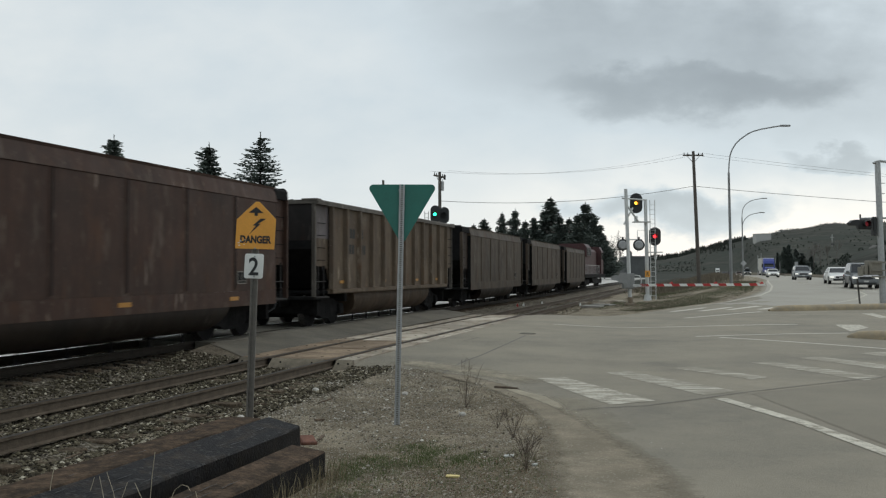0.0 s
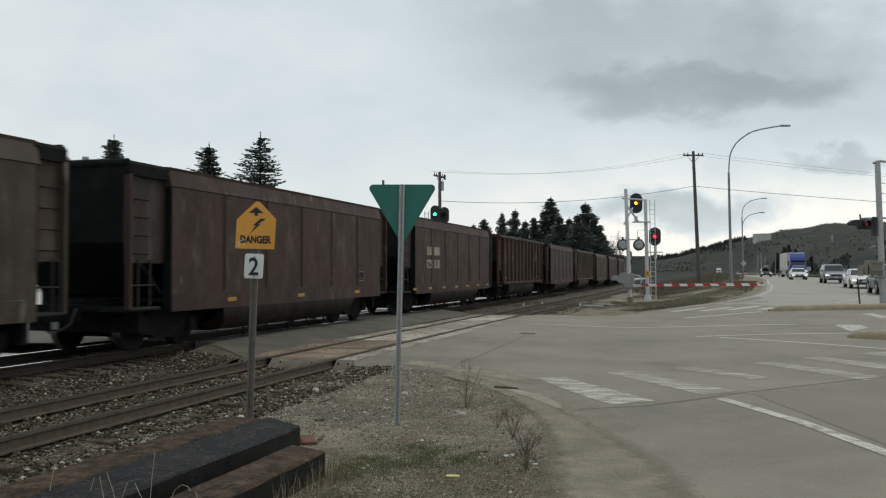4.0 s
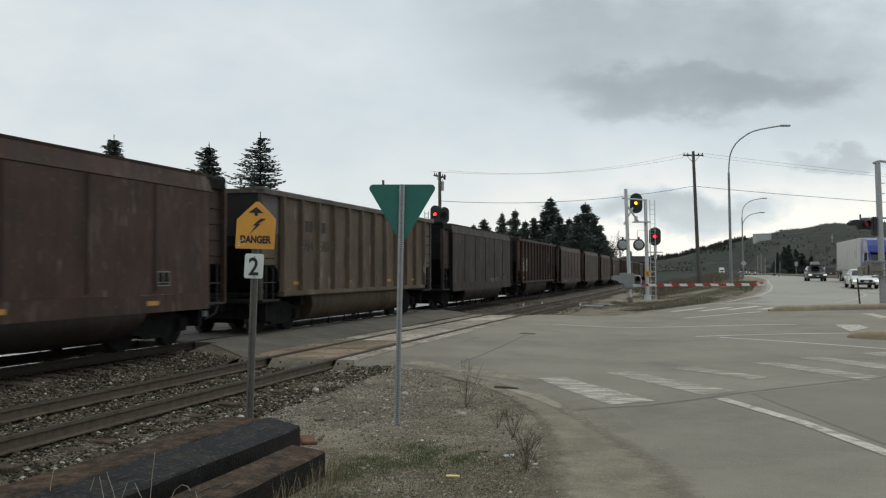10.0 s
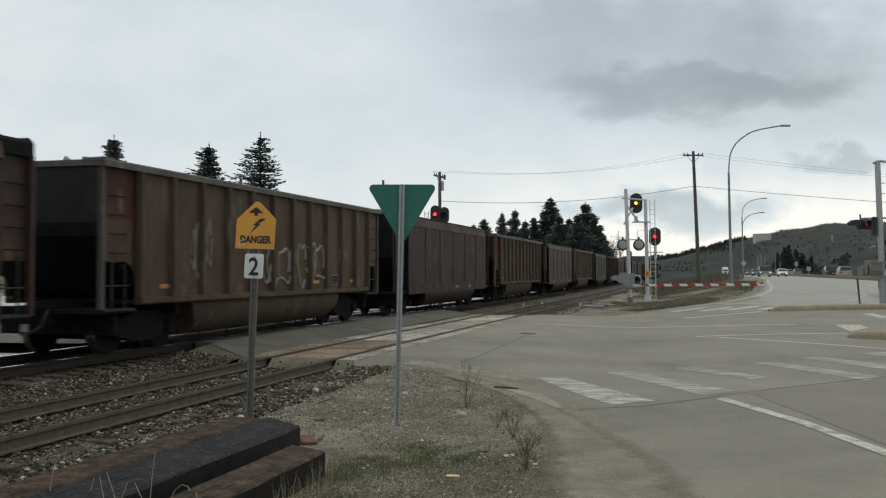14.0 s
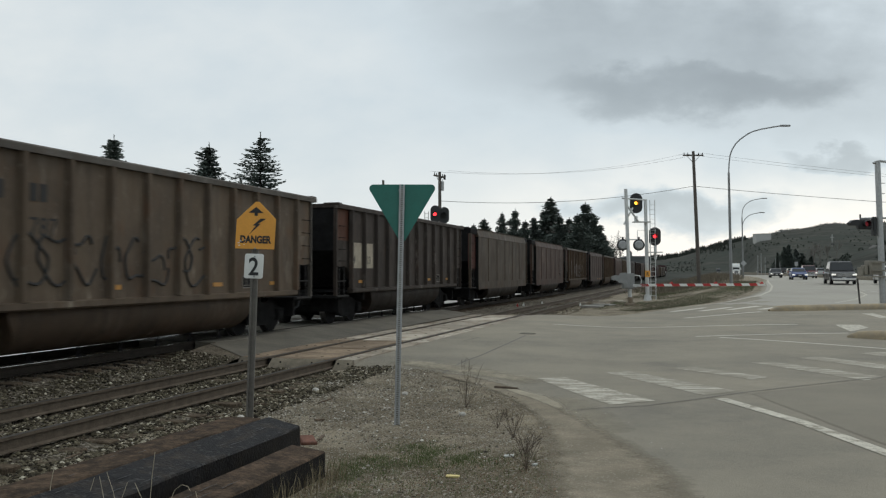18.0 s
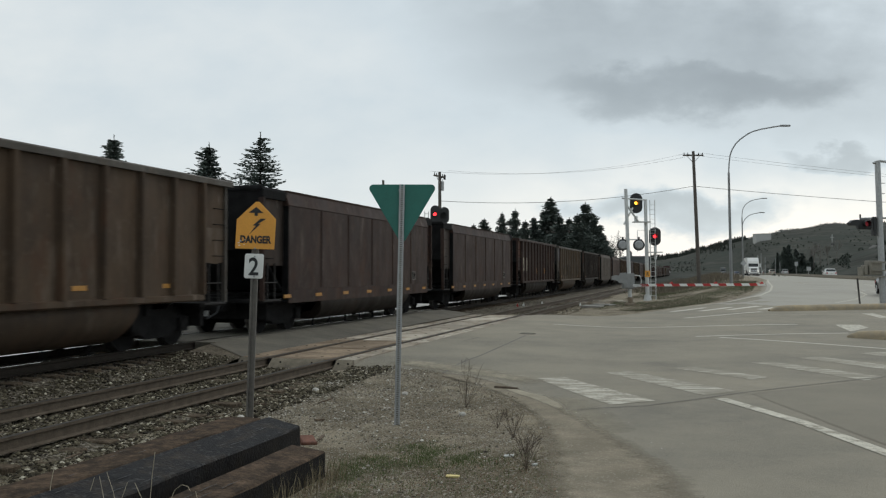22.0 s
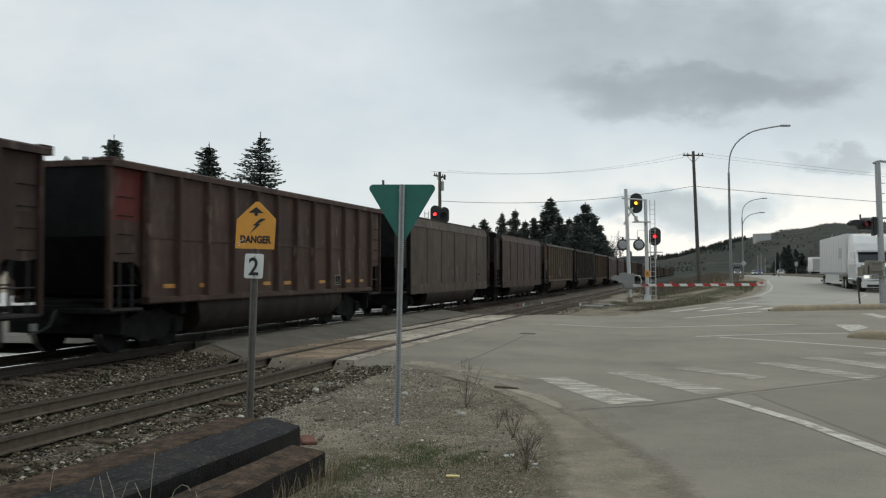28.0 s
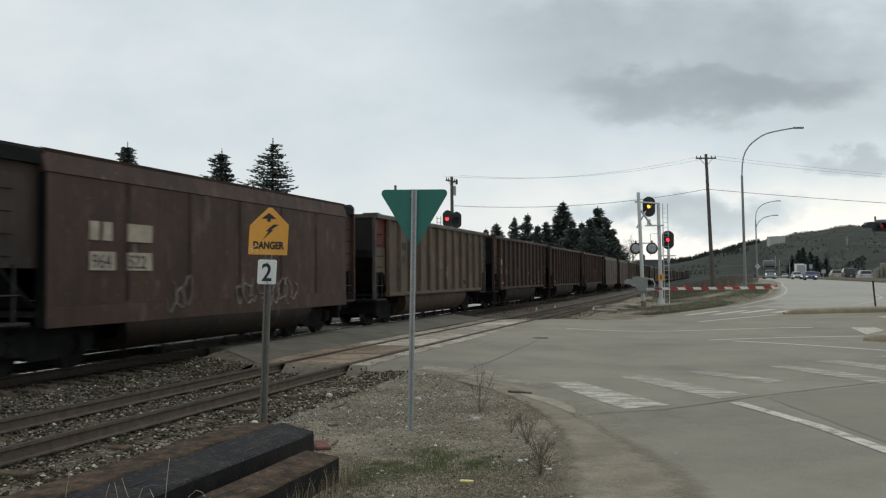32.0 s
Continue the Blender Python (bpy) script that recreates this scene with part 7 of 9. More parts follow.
    bm = shape(); prism(bm, [(-hw + 0.52, belt - 0.44), (hw - 0.52, belt - 0.44), (hw - 0.5, belt - 0.26), (-hw + 0.5, belt - 0.26)], "y", f - 0.08, f + 0.012); part("grille", bm, M_BLACK, v)
    if kind == "pickup":
        bm = shape(); box(bm, -hw + 0.42, f - 0.05, belt - 0.56, hw - 0.42, f + 0.03, belt - 0.2); g2 = part("pickup_grille", bm, M_BLACK, v)
        for q_ in range(4):
            bm = shape(); box(bm, -hw + 0.44, f + 0.03, belt - 0.52 + q_ * 0.09, hw - 0.44, f + 0.04, belt - 0.49 + q_ * 0.09); part("grille_bar", bm, M_CHROME, g2)
    bm = shape(); box(bm, -hw + 0.3, f - 0.08, 0.28, hw - 0.3, f + 0.02, 0.44); part("lower_intake", bm, M_BLACK, v)
    bm = shape(); box(bm, -0.16, f + 0.015, 0.47, 0.16, f + 0.03, 0.58); part("plate_bar", bm, M_PLATE, v)
    bm = shape(); box(bm, -0.16, b - 0.02, 0.62, 0.16, b, 0.74); part("plate_bar", bm, M_PLATE, v)
    if kind == "pickup":
        bm = shape(); box(bm, -hw + 0.1, b + 0.08, belt - 0.05, hw - 0.1, c1 - 0.05, belt + 0.012); part("bed_cover", bm, M_BLACK, v)
        bm = shape(); box(bm, -hw + 0.05, f - 0.02, 0.36, hw - 0.05, f + 0.08, 0.54); part("bumper", bm, M_CHROME, v, bevel=0.02)
    wheels(v, [(sx * (hw - 0.12), y) for sx in (-1, 1) for y in (f - 0.92, b + 0.95)], rw, 0.22)
    return v


def roof_box(v, H):
    bm = shape(); loft(bm, [rect(0.38, -1.0, 0.85, H + 0.10), rect(0.40, -1.05, 0.8, H + 0.25), rect(0.30, -0.9, 0.5, H + 0.46)])
    part("roof_box", bm, mat("grey roof box", (0.16, 0.165, 0.17), 0.5, bump=0.05), v, "grey plastic roof box", bevel=0.03)
    for y in (-0.6, 0.5):
        bm = shape(); box(bm, -0.6, y - 0.03, H - 0.02, 0.6, y + 0.03, H + 0.1); part("roof_bar", bm, M_BLACK, v)


def semi_truck(label, color, trailer_color, L=14.6, bobtail=False):
    """Tractor with sleeper and box trailer; the front is y = 0, the trailer runs back."""
    v = thing("semi_truck", label, "truck", group="highway traffic")
    P = car_paint(color[0], color[1])
    bm = shape(); loft(bm, [rect(1.05, -2.6, -0.15, 0.65), rect(1.08, -2.6, -0.05, 1.1), rect(0.92, -2.6, -0.3, 1.75), rect(0.8, -2.6, -0.75, 1.95)]); part("hood", bm, P, v, bevel=0.05)
    bm = shape(); loft(bm, [rect(1.22, -5.6, -2.2, 0.75), rect(1.24, -5.6, -2.1, 1.9), rect(1.2, -5.6, -2.75, 2.75), rect(1.18, -5.6, -2.95, 2.85)]); cb = part("cab", bm, P, v, bevel=0.04)
    bm = shape(); loft(bm, [rect(1.2, -5.6, -2.85, 2.8), rect(1.2, -5.6, -3.15, 3.3), rect(1.15, -5.6, -3.8, 3.85), rect(1.05, -5.6, -4.3, 3.98)]); part("roof_fairing", bm, P, v, bevel=0.05)
    bm = shape(); q = [(-1.05, -2.15, 1.98), (1.05, -2.15, 1.98), (1.0, -2.68, 2.68), (-1.0, -2.68, 2.68)]; bm.faces.new([bm.verts.new(p) for p in q]); part("windshield", bm, M_GLASS, cb, "dark split windshield")
    bm = shape(); box(bm, -1.1, -2.78, 2.72, 1.1, -2.5, 2.82); part("visor", bm, P, cb)
    bm = shape(); prism(bm, [(-0.55, 0.85), (0.55, 0.85), (0.62, 1.65), (-0.62, 1.65)], "y", -0.32, -0.02); g = part("grille", bm, M_BLACK, v)
    for i in range(6):
        bm = shape(); box(bm, -0.58, -0.03, 0.92 + i * 0.12, 0.58, 0.0, 0.96 + i * 0.12); part("grille_bar", bm, M_CHROME, g)
    bm = shape(); box(bm, -1.2, -0.25, 0.3, 1.2, 0.08, 0.72); part("bumper", bm, P if color[0] == "white" else M_CHROME, v, bevel=0.05)
    bm = shape(); box(bm, -0.9, 0.08, 0.36, 0.9, 0.1, 0.52); part("lower_intake", bm, M_BLACK, v)
    for z in (0.85, 1.15):
        bm = shape(); tube(bm, (-1.15, 0.16, z), (1.15, 0.16, z), 0.035, n=6); part("guard_bar", bm, M_CHROME, v)
    for sx in (-1, 1):
        bm = shape(); prism(bm, [(sx * 0.72, 0.95), (sx * 1.04, 0.92), (sx * 1.05, 1.22), (sx * 0.75, 1.2)], "y", -0.3, -0.05); part("headlight", bm, M_HEADLAMP, v, "lit headlight")
        bm = shape(); q = [(sx * 1.245, -4.0, 1.95), (sx * 1.245, -2.35, 1.95), (sx * 1.225, -2.85, 2.65), (sx * 1.225, -4.0, 2.65)]; bm.faces.new([bm.verts.new(p) for p in q]); part("side_window", bm, M_GLASS, cb)
        bm = shape(); box(bm, sx * 1.45 - 0.12, -2.45, 1.9, sx * 1.45 + 0.12, -2.3, 2.7); tube(bm, (sx * 1.2, -2.5, 2.6), (sx * 1.45, -2.4, 2.6), 0.02, n=5); part("mirror", bm, P if color[0] == "white" else M_BLACK, v)
        bm = shape(); tube(bm, (sx * 0.95, -5.2, 0.75), (sx * 0.95, -3.4, 0.75), 0.33, n=12); part("fuel_tank", bm, M_CHROME, v)
        bm = shape(); box(bm, sx * 0.95 - 0.25, -2.2, 0.95, sx * 0.95 + 0.25, -0.6, 1.35); part("fender", bm, P, v, bevel=0.06)
        for k, y in enumerate((-3.0, -3.6)):
            bm = shape(); box(bm, sx * 0.5 - 0.06, -3.4 - k * 0.3, 3.98, sx * 0.5 + 0.06, -3.3 - k * 0.3, 4.03); part("marker_light", bm, M_AMBER, v)
    bm = shape(); box(bm, -0.45, -8.6, 0.75, 0.45, -5.5, 1.05); part("chassis", bm, M_DARK, v)
    wheels(v, [(sx * 1.02, -1.3) for sx in (-1, 1)] + [(sx * 0.98, y) for sx in (-1, 1) for y in (-6.9, -8.2)], 0.5, 0.42)
    if not bobtail:
        T = mat("trailer skin " + trailer_color[0], trailer_color[1], 0.45, 0.1, var=0.06, scale=0.8, bump=0.05, fine=8)
        y0, y1 = -6.1 - L, -6.1
        bm = shape(); box(bm, -1.3, y0, 1.2, 1.3, y1, 4.08); tr = part("trailer", bm, T, v, trailer_color[0] + " box trailer", bevel=0.04)
        rim = shape(); box(rim, -1.32, y0 + 0.02, 1.14, 1.32, y1 - 0.02, 1.3); part("lower_rail", rim, M_GALV, tr)
        for sx in (-1, 1):
            seam = mesh_of("seam", box(shape(), min(sx * 1.3, sx * 1.308), -0.01, 1.3, max(sx * 1.3, sx * 1.308), 0.01, 4.05), M_LENSGREY)
            for i in range(11):
                place("seam", seam, tr, (0, y0 + 0.6 + i * (L - 1.2) / 10, 0))
            bm = shape(); box(bm, min(sx * 1.26, sx * 1.28), y0 + 3.6, 0.45, max(sx * 1.26, sx * 1.28), y1 - 3.4, 1.16); part("side_skirt", bm, T, tr)
            bm = shape(); box(bm, min(sx * 1.309, sx * 1.312), y1 - 3.2, 2.3, max(sx * 1.309, sx * 1.312), y1 - 1.7, 3.1); part("emblem", bm, M_LENSGREY, tr, "plain grey emblem")
        wheels(tr, [(sx * 0.98, y) for sx in (-1, 1) for y in (y0 + 1.3, y0 + 2.6)], 0.5, 0.42)
        bm = shape(); box(bm, -1.2, y0, 0.5, 1.2, y0 + 0.08, 0.65); part("underride_bar", bm, M_DARK, tr)
    return v


def box_truck(label):
    v = thing("box_truck", label, "truck", group="highway traffic")
    P = car_paint("white", (0.6, 0.6, 0.58))
    bm = shape(); box(bm, -1.22, -8.2, 0.95, 1.22, -2.0, 3.45); bd = part("cargo_box", bm, P, v, bevel=0.04)
    bm = shape(); loft(bm, [rect(1.0, -2.0, 0, 0.5), rect(1.0, -2.0, 0.0, 1.2), rect(0.95, -2.0, -0.5, 1.45), rect(0.85, -1.9, -1.0, 2.2)]); part("cab", bm, P, v, bevel=0.04)
    for sx in (-1, 1):
        bm = shape(); box(bm, sx * 0.95 - 0.1, -8.23, 1.05, sx * 0.95 + 0.1, -8.19, 1.3); part("tail_light", bm, M_TAIL, v, "red tail light")
    bm = shape(); box(bm, -1.0, -8.22, 1.1, 1.0, -8.2, 3.3); part("rear_door", bm, M_LENSGREY, bd)
    bm = shape(); prism(bm, [(-1.22, 3.45), (1.22, 3.45), (1.1, 3.7), (-1.1, 3.7)], "y", -3.4, -1.9); part("wind_cap", bm, P, bd)
    bm = shape(); box(bm, -0.4, -8.1, 0.6, 0.4, -1.5, 0.95); part("chassis", bm, M_DARK, v)
    wheels(v, [(sx * 0.95, y) for sx in (-1, 1) for y in (-0.9, -6.3)], 0.42, 0.28)
    return v


C_WHITE, C_GREY, C_BLACK, C_BLUE = ("white", (0.66, 0.66, 0.64)), ("grey", (0.13, 0.14, 0.145)), ("black", (0.018, 0.019, 0.021)), ("blue", (0.02, 0.05, 0.17))
C_MAROON, C_SILVER, C_TRUCKBLUE, C_GREEN, C_BEIGE = ("maroon", (0.10, 0.018, 0.018)), ("silver", (0.35, 0.36, 0.36)), ("truck blue", (0.03, 0.05, 0.26)), ("dark green grey", (0.05, 0.056, 0.056)), ("beige", (0.28, 0.25, 0.2))
# each vehicle: thing, lane (x), heading (+1 away, -1 towards the viewer), picture columns of its front or back by time, speed before and after
LANE_A, LANE_B, AWAY_A, AWAY_B = 11.3, 15.0, 21.0, 24.6
TRAFFIC = [
    (automobile("suv_car", "dark grey boxy SUV with headlights on the highway", C_GREY, 4.6, 1.9, 1.86, 1.15, 1.12, "suv"), LANE_A, -1, [(0, 1523), (1, 1531), (2, 1543), (3, 1556)], 3, 5),
    (automobile("sedan_car", "white sedan with headlights on the highway", C_WHITE, 4.6, 1.8, 1.43, 1.15, 0.92), LANE_A, -1, [(0, 1481), (1, 1490), (2, 1497), (3, 1506), (5.5, 1552)], 4, 6),
    (automobile("suv_car", "dark silver SUV with headlights on the highway", ("steel grey", (0.23, 0.245, 0.255)), 4.6, 1.85, 1.66, 1.1, 1.05, "suv", 0.4), LANE_A, -1, [(0, 1418), (1, 1433), (2, 1448), (3, 1461), (5.5, 1495), (7, 1529), (8, 1560)], 8, 8),
    (automobile("sedan_car", "white coupe with headlights on the highway", C_WHITE, 4.6, 1.82, 1.4, 1.25, 0.9), LANE_A, -1, [(0, 1367), (1, 1378), (2, 1391), (3, 1401), (5.5, 1430), (7, 1450), (8, 1467), (9, 1489), (10, 1523), (11, 1562)], 12, 8),
    (semi_truck("blue highway tractor with a dusty white box trailer", C_TRUCKBLUE, ("dusty white", (0.5, 0.49, 0.45))), LANE_B, -1, [(0, 1362), (1, 1371), (2, 1386), (3, 1399), (5.5, 1445), (7, 1475), (8, 1502), (9, 1536), (10, 1575)], 12, 8),
    (automobile("hatchback_car", "dark grey hatchback carrying a roof box on the highway", C_GREEN, 4.4, 1.8, 1.52, 1.05, 0.98, "hatch"), LANE_A, -1, [(0, 1322), (1, 1329), (2, 1337), (3, 1345), (5.5, 1372), (7, 1389), (8, 1404), (9, 1420), (10, 1442), (11, 1465), (12, 1499), (13, 1540)], 13, 9),
    (automobile("pickup_truck", "black pickup truck with headlights on the highway", C_BLACK, 5.6, 2.0, 1.92, 1.4, 1.15, "pickup"), LANE_A, -1, [(11, 1321), (12, 1330), (13, 1341), (14.5, 1359), (16.5, 1411), (17, 1430), (17.5, 1454), (18, 1485), (18.5, 1525)], 13, 12),
    (automobile("sedan_car", "white compact car with headlights on the highway", C_WHITE, 4.3, 1.78, 1.48, 1.05, 0.95, "hatch"), LANE_B, -1, [(11, 1341), (12, 1355), (13, 1367), (14.5, 1395), (16.5, 1472), (17, 1501), (17.5, 1533)], 13, 12),
    (automobile("sedan_car", "blue sedan with headlights on the highway", C_BLUE, 4.6, 1.8, 1.43, 1.15, 0.92), LANE_A, -1, [(14.5, 1342), (16.5, 1370), (17, 1381), (18, 1412), (18.5, 1431), (19, 1458), (19.5, 1488), (20, 1530)], 13, 13),
    (automobile("sedan_car", "black sedan with headlights on the highway", C_BLACK, 4.7, 1.82, 1.47, 1.15, 0.94), LANE_A, -1, [(14.5, 1330), (16.5, 1346), (17, 1353), (18, 1372), (19, 1403), (20, 1441), (20.5, 1466), (21, 1501), (21.5, 1540)], 13, 13),
    (automobile("pickup_truck", "dark maroon pickup truck on the highway", C_MAROON, 5.5, 1.95, 1.85, 1.35, 1.1, "pickup"), LANE_B, -1, [(16.5, 1392), (17, 1403), (18, 1430), (18.5, 1449), (19, 1476), (19.5, 1504), (20, 1548)], 13, 13),
    (semi_truck("white highway tractor with a white box trailer", C_WHITE, ("white", (0.62, 0.62, 0.6))), LANE_A, -1, [(12.5, 1281), (16.5, 1293), (18, 1303), (19, 1308), (20, 1315), (21, 1327), (22, 1334), (23, 1344), (24, 1357), (25, 1379), (25.5, 1392), (27.5, 1505), (28, 1560)], 14, 9),
    (semi_truck("dark green highway tractor with headlights far down the highway", C_GREEN, ("grey", (0.2, 0.2, 0.2)), 13.0, True), LANE_A, -1, [(22, 1280), (24.5, 1292), (27.5, 1304), (29, 1309), (30, 1319), (31, 1328), (32, 1338)], 14, 10),
    (automobile("sedan_car", "silver car with headlights far down the highway", C_SILVER, 4.6, 1.8, 1.45, 1.15, 0.92), LANE_B, -1, [(27.5, 1331), (28.5, 1341), (29.5, 1352), (30.5, 1361), (31, 1366), (32, 1384)], 13, 13),
    (automobile("sedan_car", "dark blue car with headlights on the highway", C_BLUE, 4.6, 1.8, 1.45, 1.15, 0.92), LANE_B, -1, [(27.5, 1337), (28.5, 1349), (29.5, 1360), (30.5, 1371), (31, 1379), (32, 1407)], 13, 13),
    (box_truck("white box truck driving away beyond the barrier"), AWAY_A, 1, [(23.5, 1556), (24.5, 1528), (25.5, 1503), (27.5, 1447), (28.5, 1433), (29.5, 1418), (30.5, 1404), (31.25, 1397), (32, 1387)], 12, 12),
    (automobile("suv_car", "dark SUV driving away beyond the barrier", C_BLACK, 4.7, 1.9, 1.75, 1.1, 1.1, "suv"), AWAY_A, 1, [(9, 1550), (10.5, 1440), (11, 1421), (12, 1390), (13, 1376)], 13, 13),
    (automobile("pickup_truck", "small pale pickup truck driving away beyond the barrier", C_SILVER, 5.0, 1.8, 1.75, 1.3, 1.1, "pickup"), AWAY_B, 1, [(10.2, 1545), (10.5, 1497), (11, 1454), (11.5, 1436), (12, 1425), (12.5, 1414), (13, 1406), (14, 1396)], 12, 12),
    (automobile("sedan_car", "dark car with a pale roof driving away beyond the barrier", C_GREY, 4.6, 1.8, 1.5, 1.1, 0.95, "hatch"), AWAY_A, 1, [(10.7, 1555), (11, 1530), (11.5, 1485), (12, 1459), (12.5, 1441), (13, 1430), (13.5, 1419), (14.4, 1406)], 12, 12),
    (automobile("pickup_truck", "dark pickup truck driving away beyond the barrier", C_BLACK, 5.5, 1.95, 1.9, 1.35, 1.15, "pickup"), AWAY_A, 1, [(12.5, 1530), (13, 1498), (13.5, 1482), (14, 1470), (14.5, 1449), (16.5, 1404)], 13, 13),
    (automobile("suv_car", "beige SUV driving away beyond the barrier", C_BEIGE, 4.6, 1.85, 1.72, 1.1, 1.08, "suv"), AWAY_A, 1, [(13, 1550), (13.5, 1517), (14, 1493), (14.5, 1468), (16.5, 1418)], 13, 13),
    (automobile("suv_car", "pale SUV driving away beyond the barrier", C_SILVER, 4.5, 1.85, 1.7, 1.1, 1.08, "suv"), AWAY_B, 1, [(15.5, 1558), (16.5, 1501), (17, 1482), (18, 1450)], 12, 12),
    (automobile("sedan_car", "white car driving away beyond the barrier", C_WHITE, 4.6, 1.8, 1.45, 1.15, 0.92), AWAY_A, 1, [(20, 1545), (20.5, 1512), (21.5, 1484), (22, 1468), (23, 1443), (24, 1423)], 11, 12),
    (automobile("sedan_car", "grey car driving away beyond the barrier", C_GREY, 4.6, 1.8, 1.45, 1.15, 0.92), AWAY_A, 1, [(28, 1500), (29, 1465), (29.5, 1455), (30, 1445), (30.5, 1434), (31.5, 1421)], 11, 11),
    (automobile("suv_car", "beige SUV following beyond the barrier", C_BEIGE, 4.6, 1.85, 1.72, 1.1, 1.08, "suv"), AWAY_A, 1, [(28.5, 1555), (29.5, 1514), (30, 1499), (30.5, 1486), (31, 1474), (31.5, 1464), (32, 1452)], 11, 11),
    (automobile("pickup_truck", "black pickup truck following beyond the barrier", C_BLACK, 5.5, 1.95, 1.9, 1.35, 1.15, "pickup"), AWAY_A, 1, [(30.3, 1550), (31, 1518), (31.5, 1497), (32, 1475)], 12, 12),
    (automobile("sedan_car", "silver car following beyond the barrier", C_SILVER, 4.5, 1.8, 1.5, 1.1, 0.95, "hatch"), AWAY_A, 1, [(30.9, 1562), (31.5, 1524), (32, 1502)], 12, 12),
]
for v, ln, hd, cols_, sa, sb in TRAFFIC:
    if "hatchback" in v.name:
        roof_box(v, 1.52)


def lane_y(px, x):
    """Distance along a lane at which a thing stands in picture column px."""
    c, s_ = math.cos(radians(YAW)), math.sin(radians(YAW))
    depth = LENS * x / (c * (px - 1240.0))
    return (depth + x * s_) / c


# ---------------- gravel, grass and litter ----------------
def stones(name, count, spot, size, material, label, seed):
    """Loose angular stones, one uncountable mass."""
    rnd = random.Random(seed)
    vs, fs = [], []
    base = [(1, 0, 0), (-1, 0, 0), (0, 1, 0), (0, -1, 0), (0, 0, 1), (0, 0, -0.8), (0.6, 0.6, 0.5), (-0.6, 0.5, 0.6)]
    tri = [(0, 2, 6), (2, 4, 6), (4, 0, 6), (2, 1, 7), (1, 4, 7), (4, 2, 7), (1, 3, 4), (3, 0, 4), (2, 0, 5), (1, 2, 5), (3, 1, 5), (0, 3, 5)]
    for _ in range(count):
        p = spot(rnd)
        if not p:
            continue
        r = size * rnd.choice((0.5, 0.6, 0.8, 1.0, 1.4)) * rnd.uniform(0.75, 1.25)
        sc = (r * rnd.uniform(.7, 1.3), r * rnd.uniform(.7, 1.3), r * rnd.uniform(.45, .9))
        a = rnd.uniform(0, 6.28)
        ca, sa = math.cos(a), math.sin(a)
        i0 = len(vs)
        for bx, by, bz in base:
            x, y = bx * sc[0] * rnd.uniform(.8, 1.2), by * sc[1] * rnd.uniform(.8, 1.2)
            vs.append((p[0] + x * ca - y * sa, p[1] + x * sa + y * ca, p[2] + bz * sc[2] + r * 0.15))
        fs += [(i0 + a_, i0 + b_, i0 + c_) for a_, b_, c_ in tri]
    me2 = bpy.data.meshes.new(name)
    me2.from_pydata(vs, [], fs)
    me2.materials.append(material)
    return tagged(new(name, me2), label, "stones", kind="stuff")


def island_mat(name, cols_):
    """Stone colours that vary from stone to stone."""
    m = bpy.data.materials.new(name)
    m.use_nodes = True
    nt = m.node_tree
    N, L = nt.nodes.new, nt.links.new
    b = nt.nodes["Principled BSDF"]
    b.inputs["Roughness"].default_value, b.inputs["Specular IOR Level"].default_value = 0.9, 0.2
    g, r = N("ShaderNodeNewGeometry"), N("ShaderNodeValToRGB")
    r.color_ramp.interpolation = "LINEAR"
    for i, (pos, c) in enumerate(cols_):
        e = r.color_ramp.elements[i] if i < 2 else r.color_ramp.elements.new(pos)
        e.position, e.color = pos, (*c, 1)
    L(g.outputs["Random Per Island"], r.inputs[0])
    n = N("ShaderNodeTexNoise"); n.inputs["Scale"].default_value = 25
    tc = N("ShaderNodeTexCoord"); L(tc.outputs["Object"], n.inputs[0])
    mr = N("ShaderNodeMapRange"); mr.inputs[3].default_value, mr.inputs[4].default_value = 0.6, 1.4
    L(n.outputs[0], mr.inputs[0])
    mu = N("ShaderNodeMix"); mu.data_type = "RGBA"; mu.blend_type = "MULTIPLY"; mu.inputs[0].default_value = 1
    L(r.outputs[0], mu.inputs[6]); L(mr.outputs[0], mu.inputs[7]); L(mu.outputs[2], b.inputs["Base Color"])
    return m


M_STONES = island_mat("mixed ballast stones", [(0.0, (0.018, 0.0145, 0.010)), (1.0, (0.52, 0.48, 0.38)), (0.4, (0.058, 0.049, 0.032)), (0.78, (0.115, 0.10, 0.066)), (0.93, (0.22, 0.195, 0.142))])
M_GRIT = island_mat("roadside grit", [(0.0, (0.09, 0.075, 0.055)), (1.0, (0.66, 0.64, 0.58)), (0.5, (0.18, 0.16, 0.122)), (0.86, (0.30, 0.275, 0.225))])


M_STONES_DARK = island_mat("dark main line stones", [(0.0, (0.012, 0.010, 0.008)), (1.0, (0.12, 0.105, 0.085)), (0.6, (0.032, 0.027, 0.021)), (0.9, (0.06, 0.052, 0.04))])
M_PEBBLE = island_mat("pale verge pebbles", [(0.0, (0.07, 0.058, 0.045)), (1.0, (0.68, 0.66, 0.60)), (0.4, (0.17, 0.15, 0.12)), (0.8, (0.34, 0.31, 0.26))])


